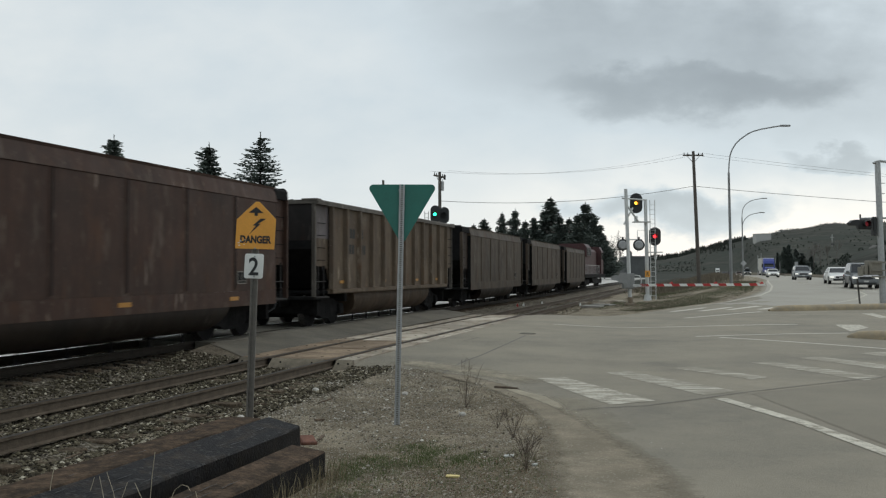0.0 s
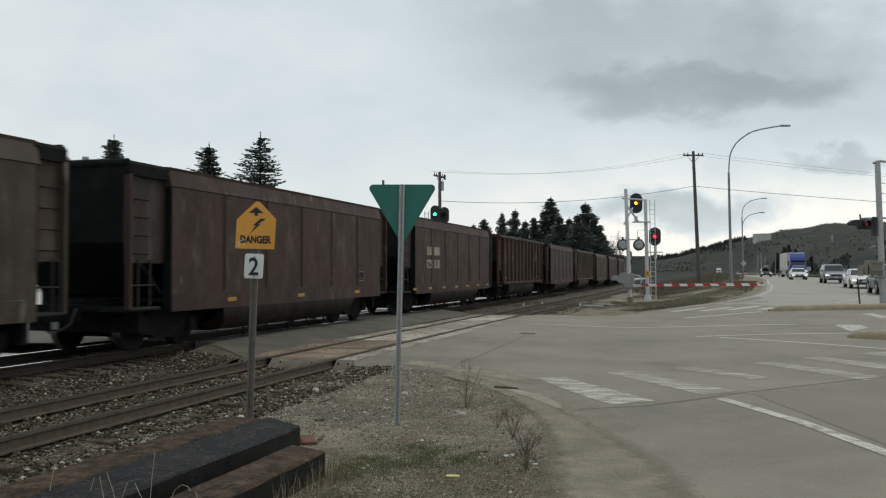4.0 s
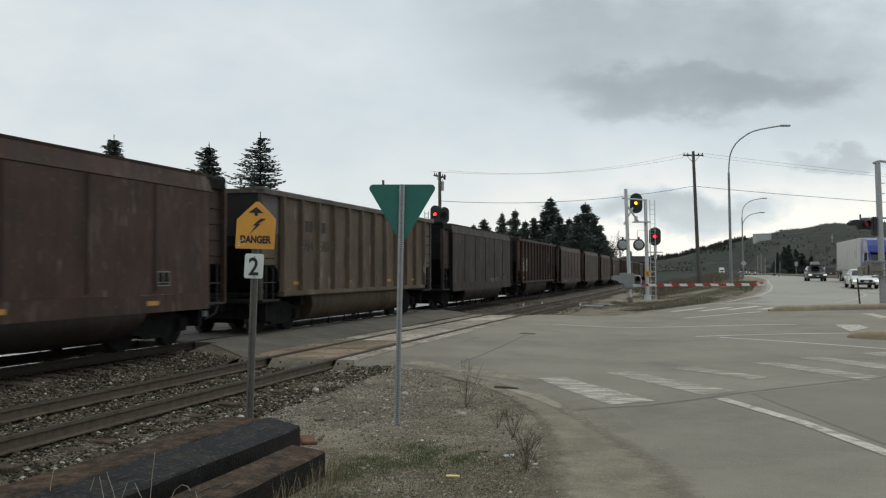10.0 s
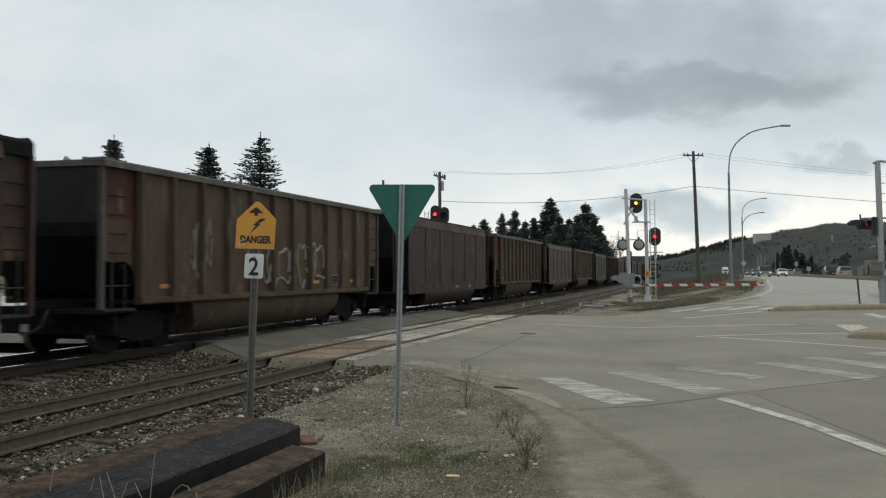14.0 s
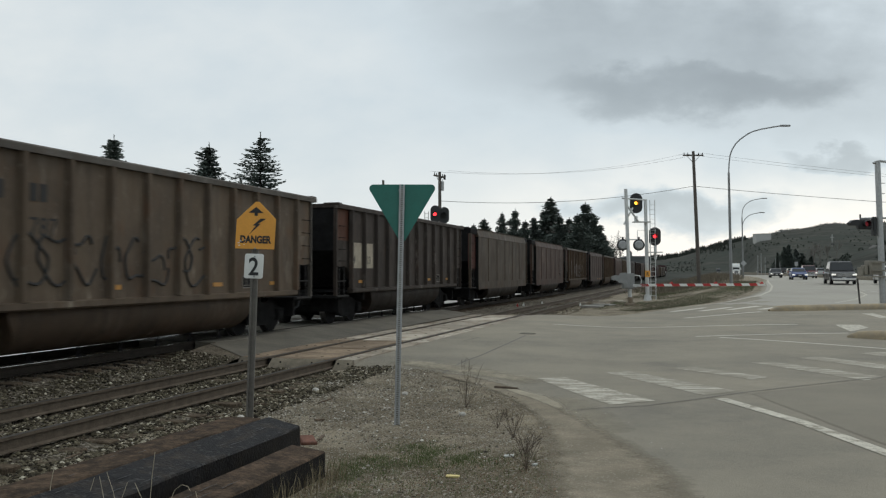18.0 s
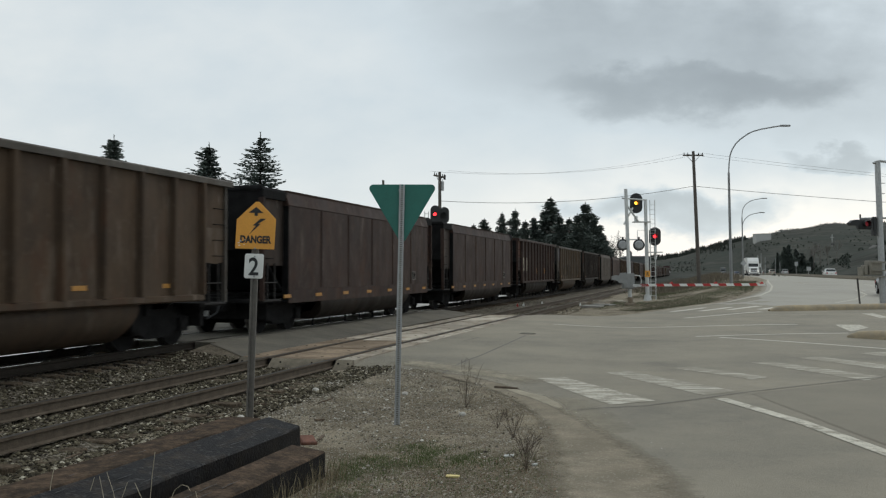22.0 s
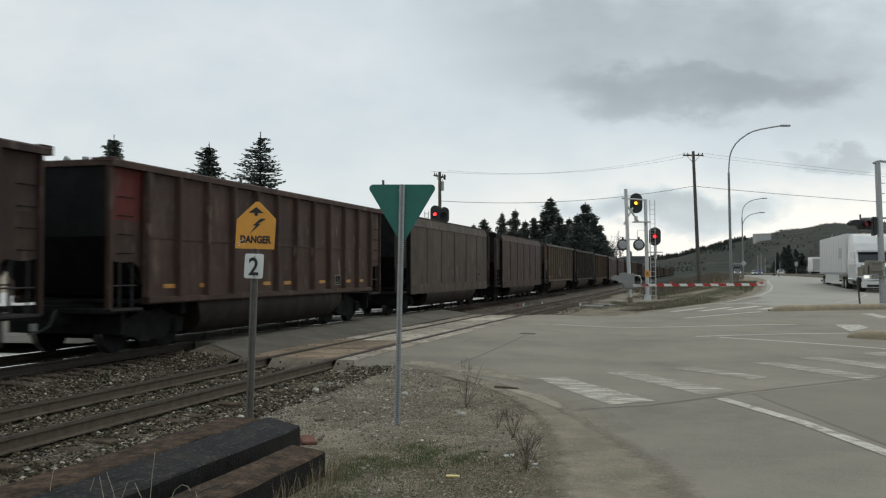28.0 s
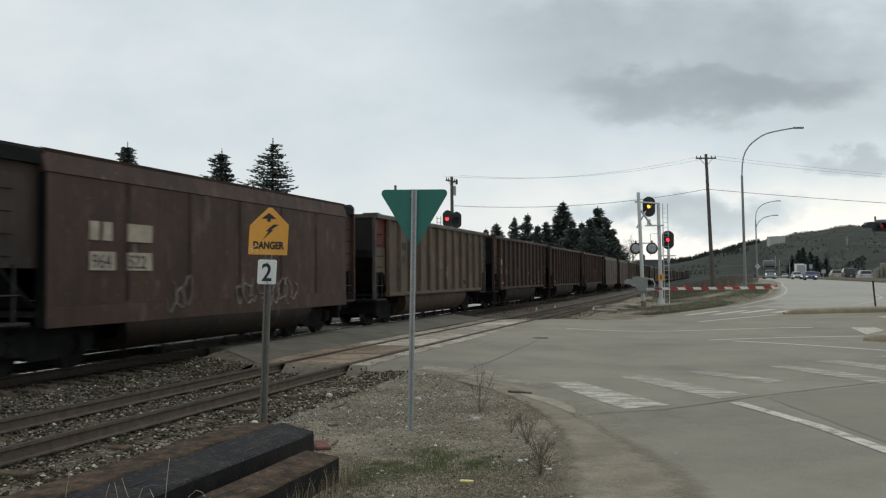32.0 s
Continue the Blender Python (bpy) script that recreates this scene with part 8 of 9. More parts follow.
def bed_top(x, y):
    """Upper surface of ballast beds and ground between the tracks."""
    h = land(x, y)
    for cx, cz in ((SIDE_X, SIDE_Z), (MAIN_X, 0.0)):
        d = abs(x - cx)
        if d < 2.35:
            z = -0.20 - 0.026 * d if d < 0.95 else -0.225 - 0.094 * (d - 0.95) if d < 1.75 else -0.30 - 0.267 * (d - 1.75)
            h = max(h, cz + z + noise.noise(((x - cx) * 3 + cx, y * 2.3, 1.0)) * 0.03 + drop(y))
    if -10.8 < x < -9.43 and 15.6 < y < 17.5:
        k = min((y - 15.6) / 1.7, 1.0)
        h = max(h, -0.40 + 0.29 * k + (-10.1 - x) * 0.08 * k)
    return h


def ballast_spot(rnd):
    y = rnd.uniform(2.5, 17.2) if rnd.random() < 0.93 else rnd.uniform(37.9, 60)
    x = rnd.uniform(-10.75, -5.9)
    for c in (SIDE_X - 0.7525, SIDE_X + 0.7525, MAIN_X + 0.7525):
        if abs(x - c) < 0.06:
            return None
    return (x, y, bed_top(x, y) + rnd.uniform(-0.010, 0.014))


def verge_spot(rnd):
    y = rnd.uniform(4.5, 17.3)
    x = rnd.uniform(-6.6, road_left(y) + 0.25)
    far = min(max((x + 6.4) / max(road_left(y) + 6.65, 0.5), 0.0), 1.0)
    if rnd.random() < far ** 0.55 * 0.92:
        return None
    if -5.3 < x < -3.5 and y < 9.5 or noise.noise((x * 1.0, y * 0.8, 31)) < rnd.uniform(-0.55, 0.22):
        return None
    return (x, y, ground_height(x, y) + rnd.uniform(-0.008, 0.004))


stones("ballast_stones", 52000, ballast_spot, 0.023, M_STONES, "mixed grey and brown ballast stones round the siding", 41)
def main_spot(rnd):
    y, x = rnd.uniform(0, 17.3), min(rnd.uniform(-13.2, -10.5), rnd.uniform(-13.2, -10.2))
    if abs(abs(x - MAIN_X) - 0.7525) < 0.06:
        return None
    return (x, y, bed_top(x, y) + rnd.uniform(-0.01, 0.014))


stones("main_ballast", 16000, main_spot, 0.026, M_STONES_DARK, "near-black ballast stones along the main line", 44)
stones("verge_gravel", 90000, verge_spot, 0.0115, M_GRIT, "loose pale gravel scattered on the verge", 42)


stones("verge_pebbles", 6500, verge_spot, 0.0165, M_PEBBLE, "pale rounded pebbles scattered on the verge", 47)


def road_grit_spot(rnd):
    y = rnd.uniform(5, 17)
    x = road_left(y) + abs(rnd.gauss(0, 0.5)) - 0.1
    return (x, y, land(x, y) + 0.002)


stones("road_grit", 2600, road_grit_spot, 0.0045, M_PEBBLE, "fine grit along the asphalt edge", 43)
for px, py, r, c in ((-5.99, 11.04, 0.07, 0.6), (-6.2, 14.0, 0.06, 0.5), (-4.6, 13.9, 0.05, 0.55), (-3.2, 12.2, 0.05, 0.4)):
    bm = shape(); bmesh.ops.create_icosphere(bm, subdivisions=2, radius=r)
    rs = random.Random(int(px * -100))
    for v in bm.verts:
        v.co *= rs.uniform(0.8, 1.15)
        v.co.z *= 0.75
    solid("rock", bm, mat("pale rock", (0.45, 0.43, 0.39), 0.9, var=0.2, scale=12, bump=0.4), "pale round rock lying on the gravel", "rock", pose(px, py, max(land(px, py), -0.4) + r * 0.4), group="rocks")

M_GREEN = island_mat("fresh grass", [(0.0, (0.085, 0.108, 0.045)), (1.0, (0.18, 0.20, 0.10)), (0.5, (0.125, 0.155, 0.065))])
M_DRY = island_mat("dry grass", [(0.0, (0.11, 0.088, 0.052)), (1.0, (0.37, 0.31, 0.20)), (0.5, (0.20, 0.165, 0.103))])
M_DEAD = island_mat("dead red-brown leaves", [(0.0, (0.06, 0.043, 0.028)), (1.0, (0.24, 0.15, 0.095)), (0.5, (0.14, 0.097, 0.063))])
M_TWIG = mat("dry weed stem", (0.10, 0.075, 0.055), 0.9, var=0.3, scale=9, bump=0.0)


def blades(name, count, spot, hmin, hmax, width, material, label, seed, flat=0.0):
    rnd = random.Random(seed)
    vs, fs = [], []
    for _ in range(count):
        p = spot(rnd)
        if not p:
            continue
        h, a = rnd.uniform(hmin, hmax), rnd.uniform(0, 6.28)
        u = Vector((math.cos(a), math.sin(a), 0)) * width / 2
        lean = Vector((rnd.uniform(-1, 1), rnd.uniform(-1, 1), 0)) * (0.35 + flat) * h
        b = Vector(p)
        m_ = b + lean * 0.35 + Vector((0, 0, h * 0.6 * (1 - flat * 0.6)))
        t = b + lean + Vector((0, 0, h * (1 - flat * 0.7)))
        i0 = len(vs)
        vs.extend([tuple(b - u), tuple(b + u), tuple(m_ + u * 0.7), tuple(m_ - u * 0.7), tuple(t)])
        fs += [(i0, i0 + 1, i0 + 2, i0 + 3), (i0 + 3, i0 + 2, i0 + 4)]
    me2 = bpy.data.meshes.new(name)
    me2.from_pydata(vs, [], fs)
    me2.materials.append(material)
    return tagged(new(name, me2), label, "grass", kind="stuff")


def green_spot(rnd):
    cx, cy, sx, sy = rnd.choice([(-3.5, 8.75, 0.16, 0.25), (-3.2, 8.95, 0.18, 0.2), (-2.85, 9.0, 0.2, 0.18), (-2.45, 9.15, 0.16, 0.15), (-3.15, 8.3, 0.12, 0.2), (-2.62, 7.35, 0.08, 0.12), (-3.3, 9.2, 0.22, 0.28), (-3.0, 9.5, 0.25, 0.3), (-2.85, 9.65, 0.12, 0.2), (-2.5, 9.4, 0.2, 0.2), (-3.1, 7.7, 0.10, 0.15), (-2.2, 9.2, 0.3, 0.3), (-3.2, 9.9, 0.2, 0.2), (-3.35, 8.6, 0.15, 0.3), (-2.4, 8.3, 0.5, 0.5), (-1.6, 8.6, 0.4, 0.5)])
    x, y = rnd.gauss(cx, sx), rnd.gauss(cy, sy)
    if x < -3.45 and y < 8.3 or x > road_left(y) - 0.1 or noise.noise((x * 4, y * 2.5, 12)) < rnd.uniform(-0.5, 0.4):
        return None
    return (x, y, ground_height(x, y) - 0.005)


def dry_spot(rnd):
    y = rnd.uniform(5.0, 14.8)
    x = rnd.uniform(-3.7, road_left(y) + 0.05)
    if noise.noise((x * 1.3, y * 1.3, 4)) < rnd.uniform(-0.35, 0.35) or rnd.random() < (y - 8.0) * 0.12:
        return None
    return (x, y, ground_height(x, y) - 0.005)


blades("fresh_grass", 21000, green_spot, 0.012, 0.042, 0.0045, M_GREEN, "short fresh green grass beside the timbers", 51)
blades("dry_grass", 30000, dry_spot, 0.012, 0.045, 0.005, M_DRY, "flattened dry brown grass and weeds on the verge", 52, 0.85)
blades("dead_leaves", 5000, dry_spot, 0.02, 0.05, 0.012, M_DEAD, "reddish-brown dead leaves and moss on the verge", 57, 0.95)


def soil_spot(rnd):
    x, y = rnd.uniform(-3.6, -1.2), rnd.uniform(5.5, 9.4)
    if noise.noise((x * 1.7, y * 1.7, 21)) < rnd.uniform(-0.6, 0.3) or x > road_left(y) - 0.15:
        return None
    return (x, y, ground_height(x, y) - 0.003)


blades("leaf_litter", 6000, soil_spot, 0.02, 0.05, 0.014, M_DEAD, "dark brown leaf litter and moss on the verge", 58, 0.95)
blades("low_grass", 7000, soil_spot, 0.012, 0.04, 0.005, M_GREEN, "thin low green grass among the leaf litter", 59, 0.4)


def timber_grass(rnd):
    if rnd.random() < 0.6:
        y = rnd.uniform(6.8, 8.3); x = -3.46 + abs(rnd.gauss(0, 0.1))
    else:
        y = rnd.uniform(3.8, 6.2); x = rnd.uniform(-4.9, -3.4)
    return (x, y, land(x, y) - 0.01)


blades("tall_dry_grass", 260, timber_grass, 0.12, 0.34, 0.006, M_DRY, "tall dry grass stalks beside the timbers", 53)


def grass_island(rnd):
    y = rnd.uniform(41, 100)
    x = rnd.uniform(-5.5, road_left(y) - 0.5)
    if noise.noise((x * 0.35, y * 0.12, 6)) < rnd.uniform(-0.5, 0.2) or x > road_left(y) - 0.5 or y - 41 < (0.5 - x) * 1.2:
        return None
    return (x, y, ground_height(x, y) - 0.01)


def green_island(rnd):
    p = grass_island(rnd)
    return p if p and noise.noise((p[0] * 0.25, p[1] * 0.09, 15)) > rnd.uniform(-0.2, 0.3) else None


M_OLIVE = island_mat("olive verge grass", [(0.0, (0.088, 0.082, 0.054)), (1.0, (0.135, 0.122, 0.085)), (0.5, (0.108, 0.10, 0.066))])
M_VGREEN = island_mat("dull verge green", [(0.0, (0.075, 0.092, 0.045)), (1.0, (0.112, 0.132, 0.066)), (0.5, (0.09, 0.112, 0.054))])
blades("verge_grass", 60000, grass_island, 0.02, 0.08, 0.022, M_OLIVE, "dry brown and olive grass on the verge behind the gate", 54, 0.2)
blades("verge_green", 52000, green_island, 0.03, 0.10, 0.022, M_VGREEN, "patches of green grass on the verge behind the gate", 55, 0.2)


def far_field(rnd):
    y = rnd.uniform(90, 330)
    x = rnd.uniform(-7.5, road_left(y) - 4)
    return (x, y, land(x, y) - 0.02)


blades("tall_field_grass", 9000, far_field, 0.10, 0.40, 0.07, M_OLIVE, "tall dry brown weeds between railway and highway", 56, 0.1)


M_BRUSH = island_mat("leafless red-brown brush", [(0.0, (0.09, 0.074, 0.058)), (1.0, (0.19, 0.165, 0.125)), (0.5, (0.135, 0.115, 0.088))])


def brush_spot(rnd):
    y = rnd.uniform(84, 260)
    x = rnd.uniform(-6.5, road_left(y) - 2.2)
    if noise.noise((x * 0.22, y * 0.06, 31)) < rnd.uniform(-0.45, 0.25):
        return None
    return (x, y, land(x, y) - 0.02)


blades("roadside_brush", 13000, brush_spot, 0.25, 1.0, 0.03, M_BRUSH, "leafless red-brown brush between railway and highway", 61, 0.05)


def weed(x, y, h, seed, n, label, spread=0.35):
    rnd = random.Random(seed)
    bm = shape()
    for i in range(n):
        a, l = rnd.uniform(0, 6.28), rnd.uniform(0.05, spread)
        top = Vector((math.cos(a) * l, math.sin(a) * l, h * rnd.uniform(0.5, 1)))
        pts = [Vector((0, 0, 0)), top * 0.5 + Vector((rnd.uniform(-.02, .02), rnd.uniform(-.02, .02), 0.02)), top]
        path_tube(bm, pts, 0.0022, 4)
        for k in range(7):
            p = pts[1].lerp(pts[2], rnd.uniform(0, 1))
            d = Vector((rnd.uniform(-1, 1), rnd.uniform(-1, 1), rnd.uniform(0.2, 1.2))).normalized() * h * rnd.uniform(0.08, 0.2)
            tube(bm, p, p + d, 0.0016, 0.001, 4, False)
    return solid("dry_weed", bm, M_TWIG, label, "weed", pose(x, y, ground_height(x, y) - 0.01), group="dry weeds")


weed(-3.35, 12.99, 0.72, 1, 13, "leafless branching dry weed on the verge")
weed(-1.67, 8.85, 0.36, 2, 20, "brown bushy dead weed beside the asphalt", 0.28)
weed(-2.15, 10.6, 0.40, 3, 12, "thin dry weed near the asphalt edge", 0.2)
weed(-2.5, 11.3, 0.25, 4, 10, "low dry weed near the asphalt edge", 0.2)
weed(-1.8, 9.5, 0.3, 5, 14, "brown dead weed beside the asphalt", 0.25)


M_STRAW = mat("pale dry straw", (0.42, 0.37, 0.27), 0.85, var=0.2, scale=9, bump=0.0)


def stalk(x, y, pts, seed):
    bm = shape(); path_tube(bm, [Vector(p) for p in pts], 0.002, 4)
    return solid("grass_stalk", bm, M_STRAW, "long bent dry grass stalk before the timbers", "grass stalk", pose(x, y, land(x, y)), group="grass stalks")


for i, (px, D, h, bend) in enumerate(((92, 6.8, 0.58, 0.03), (187, 6.6, 0.52, -0.05), (206, 6.6, 0.55, -0.08), (216, 6.7, 0.46, 0.05), (270, 6.6, 0.70, 0.02), (258, 6.6, 0.47, -0.09), (357, 6.5, 0.43, -0.05), (372, 6.5, 0.38, 0.03), (160, 6.9, 0.45, 0.04))):
    x, y = plan(px, D)
    stalk(x, y, [(0, 0, 0), (-bend * 0.5, 0, h * 0.4), (bend * 0.2, 0.01, h * 0.75), (bend, 0.02, h)], i)
x, y = plan(300, 6.5)
stalk(x, y, [(0, 0, 0), (0.01, 0, 0.35), (0.05, 0.01, 0.45), (0.10, 0.02, 0.49), (0.15, 0.02, 0.48), (0.17, 0.02, 0.45)], 20)


def litter(name, x, y, sx, sy, sz, turn, c, label):
    bm = shape(); box(bm, -sx / 2, -sy / 2, 0, sx / 2, sy / 2, sz)
    for v in bm.verts:
        v.co.z += 0.3 * sz * math.sin(v.co.x * 40)
    solid(name, bm, c, label, "litter", pose(x, y, ground_height(x, y) + 0.004, 3, 2, turn), bevel=sz * 0.2)


litter("crumpled_wrapper", -1.95, 9.36, 0.10, 0.03, 0.022, 10, M_WHITE, "crumpled white wrapper lying in dead weeds")
litter("crumpled_wrapper", -1.62, 9.05, 0.06, 0.025, 0.018, -30, M_WHITE, "crumpled white wrapper lying in dead weeds")
litter("paper_scrap", -2.29, 8.37, 0.13, 0.045, 0.02, 0, mat("yellowed paper", (0.6, 0.5, 0.22), 0.7, bump=0.05), "yellow and white paper scrap on the verge")
bm = shape(); path_tube(bm, [(0, 0, 0.02), (0.2, -0.08, 0.03), (0.42, -0.12, 0.02)], 0.022, 6)
solid("stick", bm, M_TWIG, "short dark stick at the asphalt edge", "stick", pose(-3.35, 14.95, land(-3.3, 14.9), 0, 0, 0))
bm = shape(); tube(bm, (0, 0, -0.02), (0, 0, 0.006), 0.30, n=20)
solid("manhole_cover", bm, M_DARKROAD, "round dark iron cover in the asphalt", "manhole cover", pose(-5.05, 26.7, land(-5.05, 26.7)))
M_CRACK = mat("sealed crack", (0.085, 0.08, 0.072), 0.8, var=0.3, bump=0.2)
strip("sealed_crack", [(-4.75, 16.6), (-4.7, 19.5), (-4.8, 23.0), (-4.9, 26.0)], 0.03, M_CRACK, 0.005, 0.5, "dark sealed crack in the asphalt")
strip("sealed_crack", [(-6.0, 22.9), (-5.9, 24.4)], 0.03, M_CRACK, 0.005, 0.5, "dark sealed crack in the asphalt")


def film_mat(name, color, second, scale):
    """Thin dirt that thins out to nothing: cover comes from the mesh's own edge distance, broken up by grain."""
    m = mat(name, color, 0.95, var=0.28, scale=2.5, bump=0.6, fine=80, tint=second, tint_at=0.55, spec=0.1, speck=((0.42, 0.39, 0.33), 70.0, 0.93, 0.5))
    nt = m.node_tree
    N, L = nt.nodes.new, nt.links.new
    b, out = nt.nodes["Principled BSDF"], nt.nodes["Material Output"]
    at, tc = N("ShaderNodeAttribute"), N("ShaderNodeTexCoord")
    at.attribute_name = "cover"
    total = at.outputs["Fac"]
    for sc, amount in ((scale, 0.55), (scale * 7, 0.45)):
        n = N("ShaderNodeTexNoise"); n.inputs["Scale"].default_value, n.inputs["Detail"].default_value = sc, 6
        n.inputs["Roughness"].default_value = 0.7
        L(tc.outputs["Object"], n.inputs[0])
        k = N("ShaderNodeMath"); k.operation = "MULTIPLY_ADD"; k.inputs[1].default_value = amount * 1.6
        L(n.outputs[0], k.inputs[0]); L(total, k.inputs[2])
        total = k.outputs[0]
    f = N("ShaderNodeMapRange"); f.inputs[1].default_value, f.inputs[2].default_value, f.inputs[4].default_value = 1.05, 1.75, 0.92
    L(total, f.inputs[0])
    tr, mx = N("ShaderNodeBsdfTransparent"), N("ShaderNodeMixShader")
    L(f.outputs[0], mx.inputs[0]); L(tr.outputs[0], mx.inputs[1]); L(b.outputs[0], mx.inputs[2]); L(mx.outputs[0], out.inputs[0])
    return m


M_DUST = film_mat("pale road dust", (0.36, 0.325, 0.25), (0.30, 0.268, 0.205), 1.6)
M_MUD = film_mat("brown dirt on asphalt", (0.255, 0.222, 0.168), (0.20, 0.172, 0.128), 1.8)


def film(pts, material, label, lift=0.005):
    """A soft-edged film of dirt: plan points with half width and strength of cover."""
    line = []
    for p, q in zip(pts, pts[1:]):
        line += [[p[k] + (q[k] - p[k]) * i / 6 for k in range(4)] for i in range(6)]
    line.append(list(pts[-1]))
    vs, fs, cover = [], [], []
    prof = [(-1.0, 0.0), (-0.75, 0.45), (-0.4, 0.9), (0.0, 1.0), (0.4, 0.9), (0.75, 0.45), (1.0, 0.0)]
    for i, (x, y, hw, c) in enumerate(line):
        q, o = line[min(i + 1, len(line) - 1)], line[max(i - 1, 0)]
        d = Vector((q[0] - o[0], q[1] - o[1])).normalized()
        end = min(1.0, i / 5, (len(line) - 1 - i) / 5)
        for a, k in prof:
            px, py = x - d.y * hw * a, y + d.x * hw * a
            vs.append((px, py, land(px, py) + lift)); cover.append(k * c * end)
    n = len(prof)
    for j in range(len(line) - 1):
        fs += [(j * n + i, (j + 1) * n + i, (j + 1) * n + i + 1, j * n + i + 1) for i in range(n - 1)]
    m2 = bpy.data.meshes.new("dust_film")
    m2.from_pydata(vs, [], fs)
    m2.attributes.new("cover", "FLOAT", "POINT").data.foreach_set("value", cover)
    m2.materials.append(material)
    return tagged(new("dust_film", m2), label, "dust", "dust films", "structure")


film([(road_left(y) + 0.42, y, 0.55, 0.6) for y in (10.4, 11.2, 12.4, 13.6, 14.6)], M_DUST, "pale sandy dust spread along the asphalt edge")
film([(road_left(y) + k, y, h, 1.1) for y, k, h in ((4.0, 0.4, 0.95), (5.5, 0.4, 0.95), (7.0, 0.38, 0.9), (8.5, 0.34, 0.8), (10.0, 0.2, 0.62), (11.2, 0.06, 0.4), (12.4, 0.02, 0.3), (13.6, 0.02, 0.3), (14.6, 0.02, 0.3), (15.4, 0.02, 0.3), (16.2, 0.02, 0.3), (16.9, 0.02, 0.3))], M_MUD, "brown dirt trodden from the verge onto the asphalt", 0.009)
film([(-3.35, 15.2, 0.10, 1.2), (-2.9, 14.6, 0.15, 1.3), (-2.45, 14.0, 0.18, 1.3), (-2.1, 13.3, 0.14, 1.2), (-1.8, 12.5, 0.06, 1.0)], M_DUST, "pale washed sand along the asphalt edge", 0.013)
film([(-6.4, 17.6, 0.35, 0.9), (-5.4, 17.5, 0.45, 0.9), (-4.2, 17.0, 0.5, 0.8), (-3.2, 16.2, 0.45, 0.7), (-2.4, 15.2, 0.4, 0.6)], M_DUST, "thin sandy dust at the asphalt corner", 0.007)
M_PATCH = mat("newer asphalt patch", (0.200, 0.181, 0.142), 0.85, var=0.12, scale=0.8, bump=0.7, fine=90, tint=(0.232, 0.21, 0.164), tint_at=0.55, spec=0.3)
quad("asphalt_patch", [(0.72, 14.75), (3.4, 17.5), (4.9, 9.0), (2.1, 10.0)], M_PATCH, "smoother grey asphalt patch beside the lane line")
strip("asphalt_seam", [(-1.75, 12.66), (-1.38, 12.87), (-0.77, 13.15), (-0.1, 13.9), (0.59, 14.78), (3.2, 17.6)], 0.025, M_CRACK, 0.0075, 0.4, "fine dark seam in the asphalt")

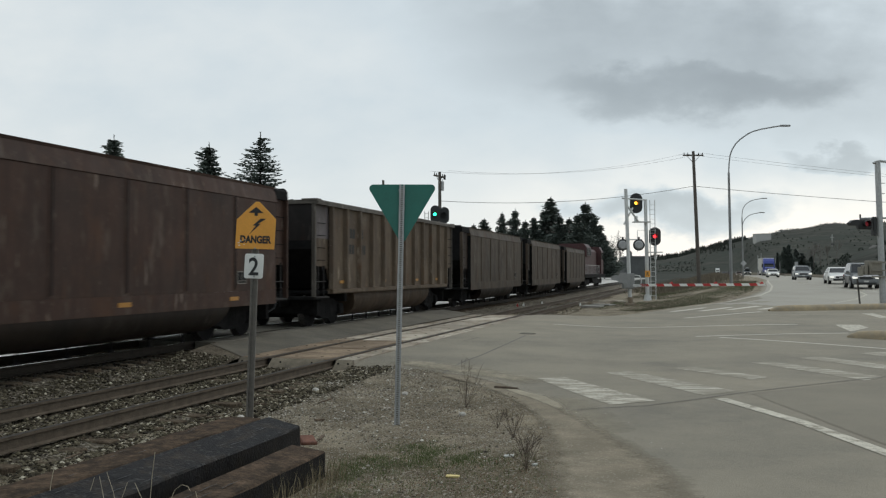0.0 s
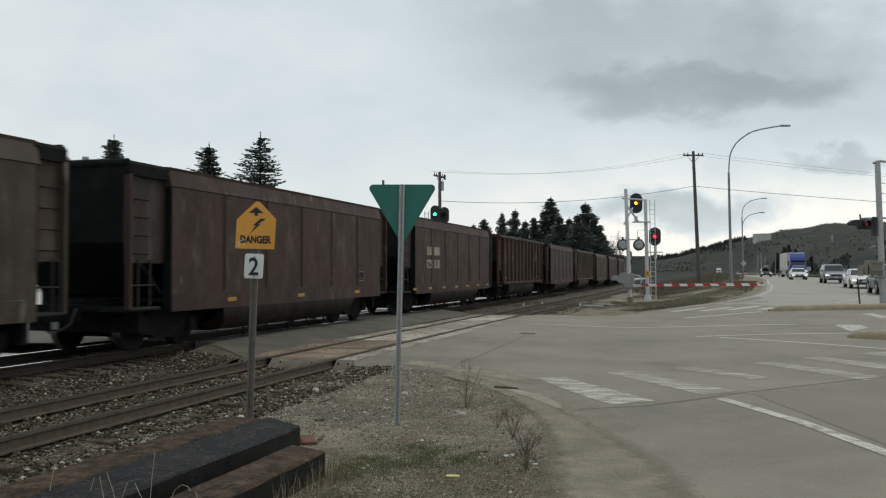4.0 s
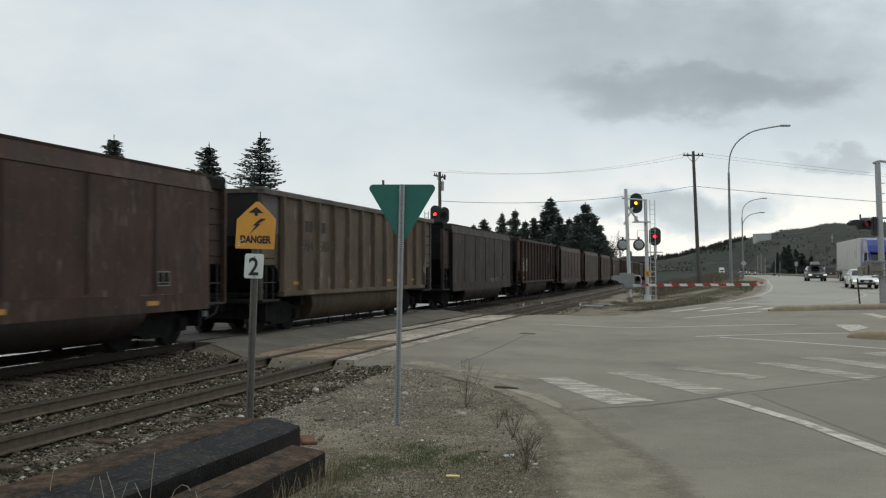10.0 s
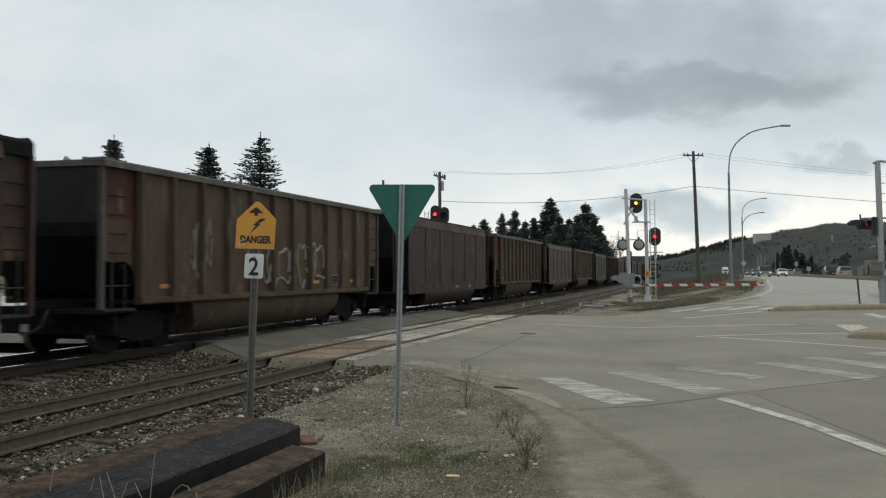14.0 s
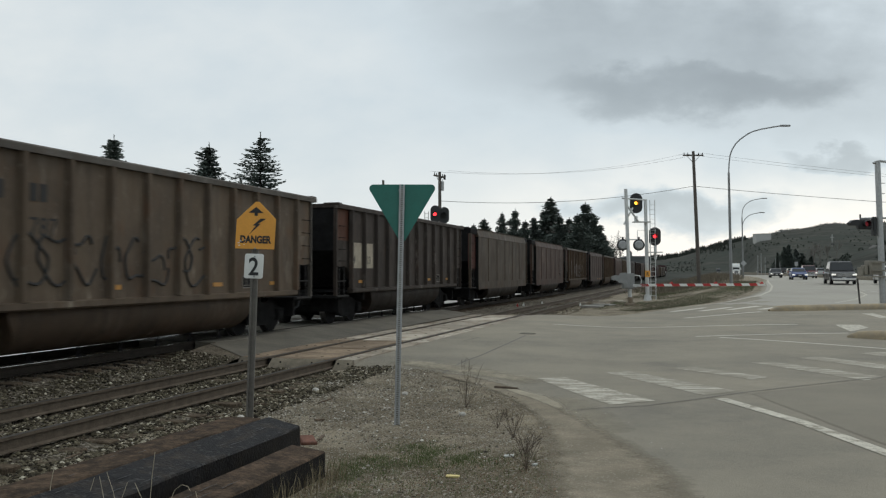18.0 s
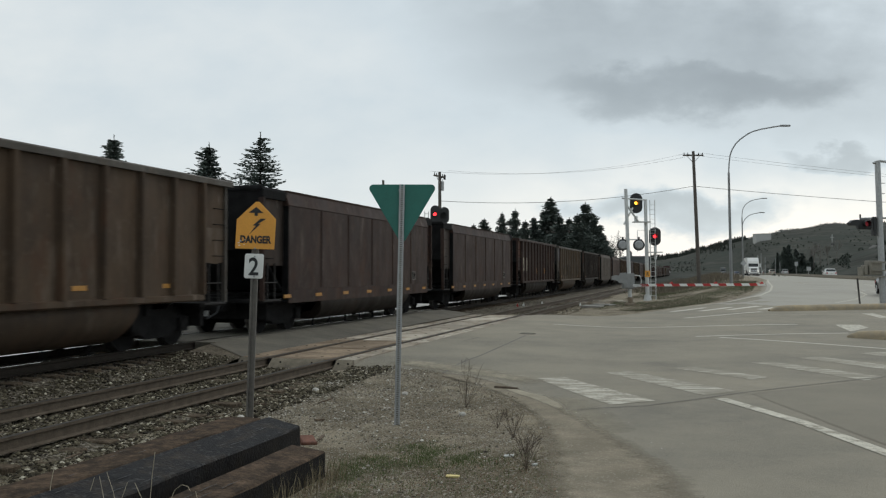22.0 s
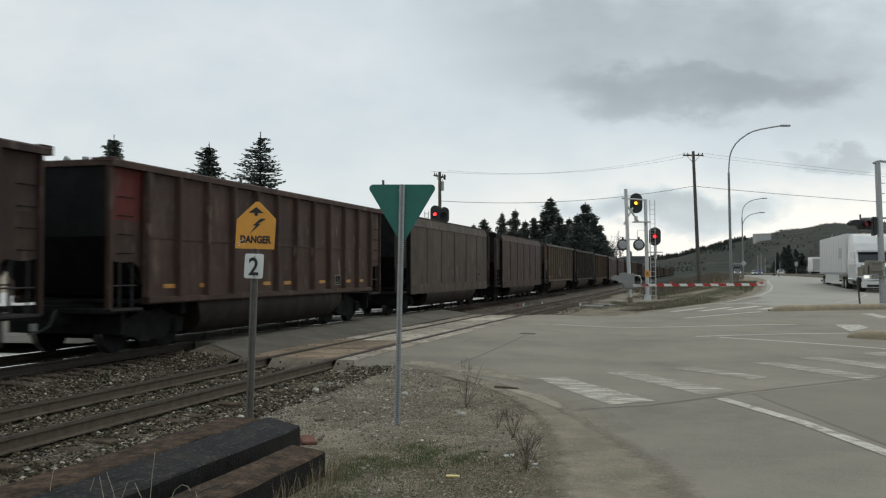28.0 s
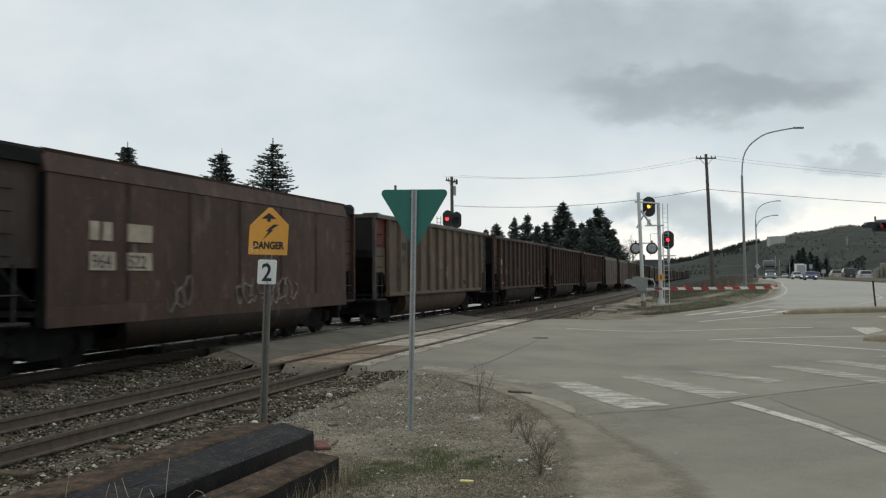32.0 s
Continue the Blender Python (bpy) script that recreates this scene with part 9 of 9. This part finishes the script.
M_PAD = mat("pale old concrete", (0.20, 0.19, 0.17), 0.9, var=0.2, scale=2, bump=0.4, tint=(0.2, 0.19, 0.165), tint_at=0.58)
M_ROT = mat("rotten sleeper wood", (0.125, 0.09, 0.062), 0.95, var=0.5, scale=9, bump=0.9, fine=40)
rs = random.Random(9)
for x, y in ((-4.40, 10.1), (-5.55, 12.9), (-6.6, 11.4), (-6.3, 10.6), (-4.9, 11.2), (-6.9, 9.7), (-6.75, 8.6), (-6.5, 12.6), (-6.3, 13.4)):
    bm = shape()
    ln, wd = rs.uniform(0.12, 0.34), rs.uniform(0.02, 0.06)
    prism(bm, [(-ln / 2, 0), (-ln * 0.3, -wd / 2), (ln * 0.35, -wd * 0.4), (ln / 2, 0.01), (ln * 0.2, wd * 0.5), (-ln * 0.4, wd * 0.35)], "z", 0, rs.uniform(0.012, 0.03))
    solid("wood_scrap", bm, M_ROT, "splintered brown scrap of rotten sleeper wood on gravel", "wood scrap", pose(x, y, max(bed_top(x, y), ground_height(x, y)) + 0.012, rs.uniform(-8, 8), rs.uniform(-8, 8), rs.uniform(0, 180)), group="wood scraps")
for x, y, sx, sy in ((-5.9, 51.6, 1.1, 1.6), (-5.6, 54.2, 1.2, 1.4), (-6.0, 57.0, 1.0, 1.8)):
    bm = shape(); box(bm, -sx / 2, -sy / 2, -0.1, sx / 2, sy / 2, 0.05)
    solid("concrete_pad", bm, M_PAD, "flat pale broken concrete pad beside the tracks", "concrete pad", pose(x, y, land(x, y) + 0.04, rs.uniform(-2, 2), rs.uniform(-2, 2), rs.uniform(-15, 15)), group="broken slabs", bevel=0.03)

# ---------------- motions ----------------
def motions():
    for car, k in TRAIN:
        rows = []
        for i in range(33):
            y = train_front(1.0 * i) - k * PITCH
            m = y - BODY / 2
            slope = (track_bend(m + 5) - track_bend(m - 5)) / 10
            rows.append((1.0 * i, pose(MAIN_X + track_bend(m) + slope * BODY / 2, y, drop(m), 0, 0, -math.degrees(slope))))
        walk(car, rows)
    rows = []
    for i in range(33):
        y = train_front(1.0 * i) + 4 * PITCH + 1.2
        slope = (track_bend(y + 16) - track_bend(y + 6)) / 10
        rows.append((1.0 * i, pose(MAIN_X + track_bend(y + 11) - slope * 11, y, drop(y + 11), 0, 0, -math.degrees(slope))))
    walk(LOCO, rows)
    # the signal's roundel vane turns from green to red
    vane = [pose(-0.08, -0.2, 5.9, 0, 0, a) for a in (0, 60, 120, 180)]
    walk(VANE, [(0.0, vane[0]), (9.4, vane[0]), (9.5, vane[1]), (9.6, vane[2]), (9.7, vane[3]), (20.0, vane[3]), (32.0, vane[3])])
    for v, x, heading, columns, before, after in TRAFFIC:
        turn = 180 if heading < 0 else 0
        pts = [(t, lane_y(px, x)) for t, px in columns]
        if pts[0][0] > 0:
            pts.insert(0, (0.0, pts[0][1] - heading * before * pts[0][0]))
        if pts[-1][0] < 32:
            pts.append((32.0, pts[-1][1] + heading * after * (32 - pts[-1][0])))
        walk(v, [(t, pose(x, y, land(x, max(y, 30.0)) if y > -19 else -0.23, 0, 0, turn)) for t, y in pts])


motions()
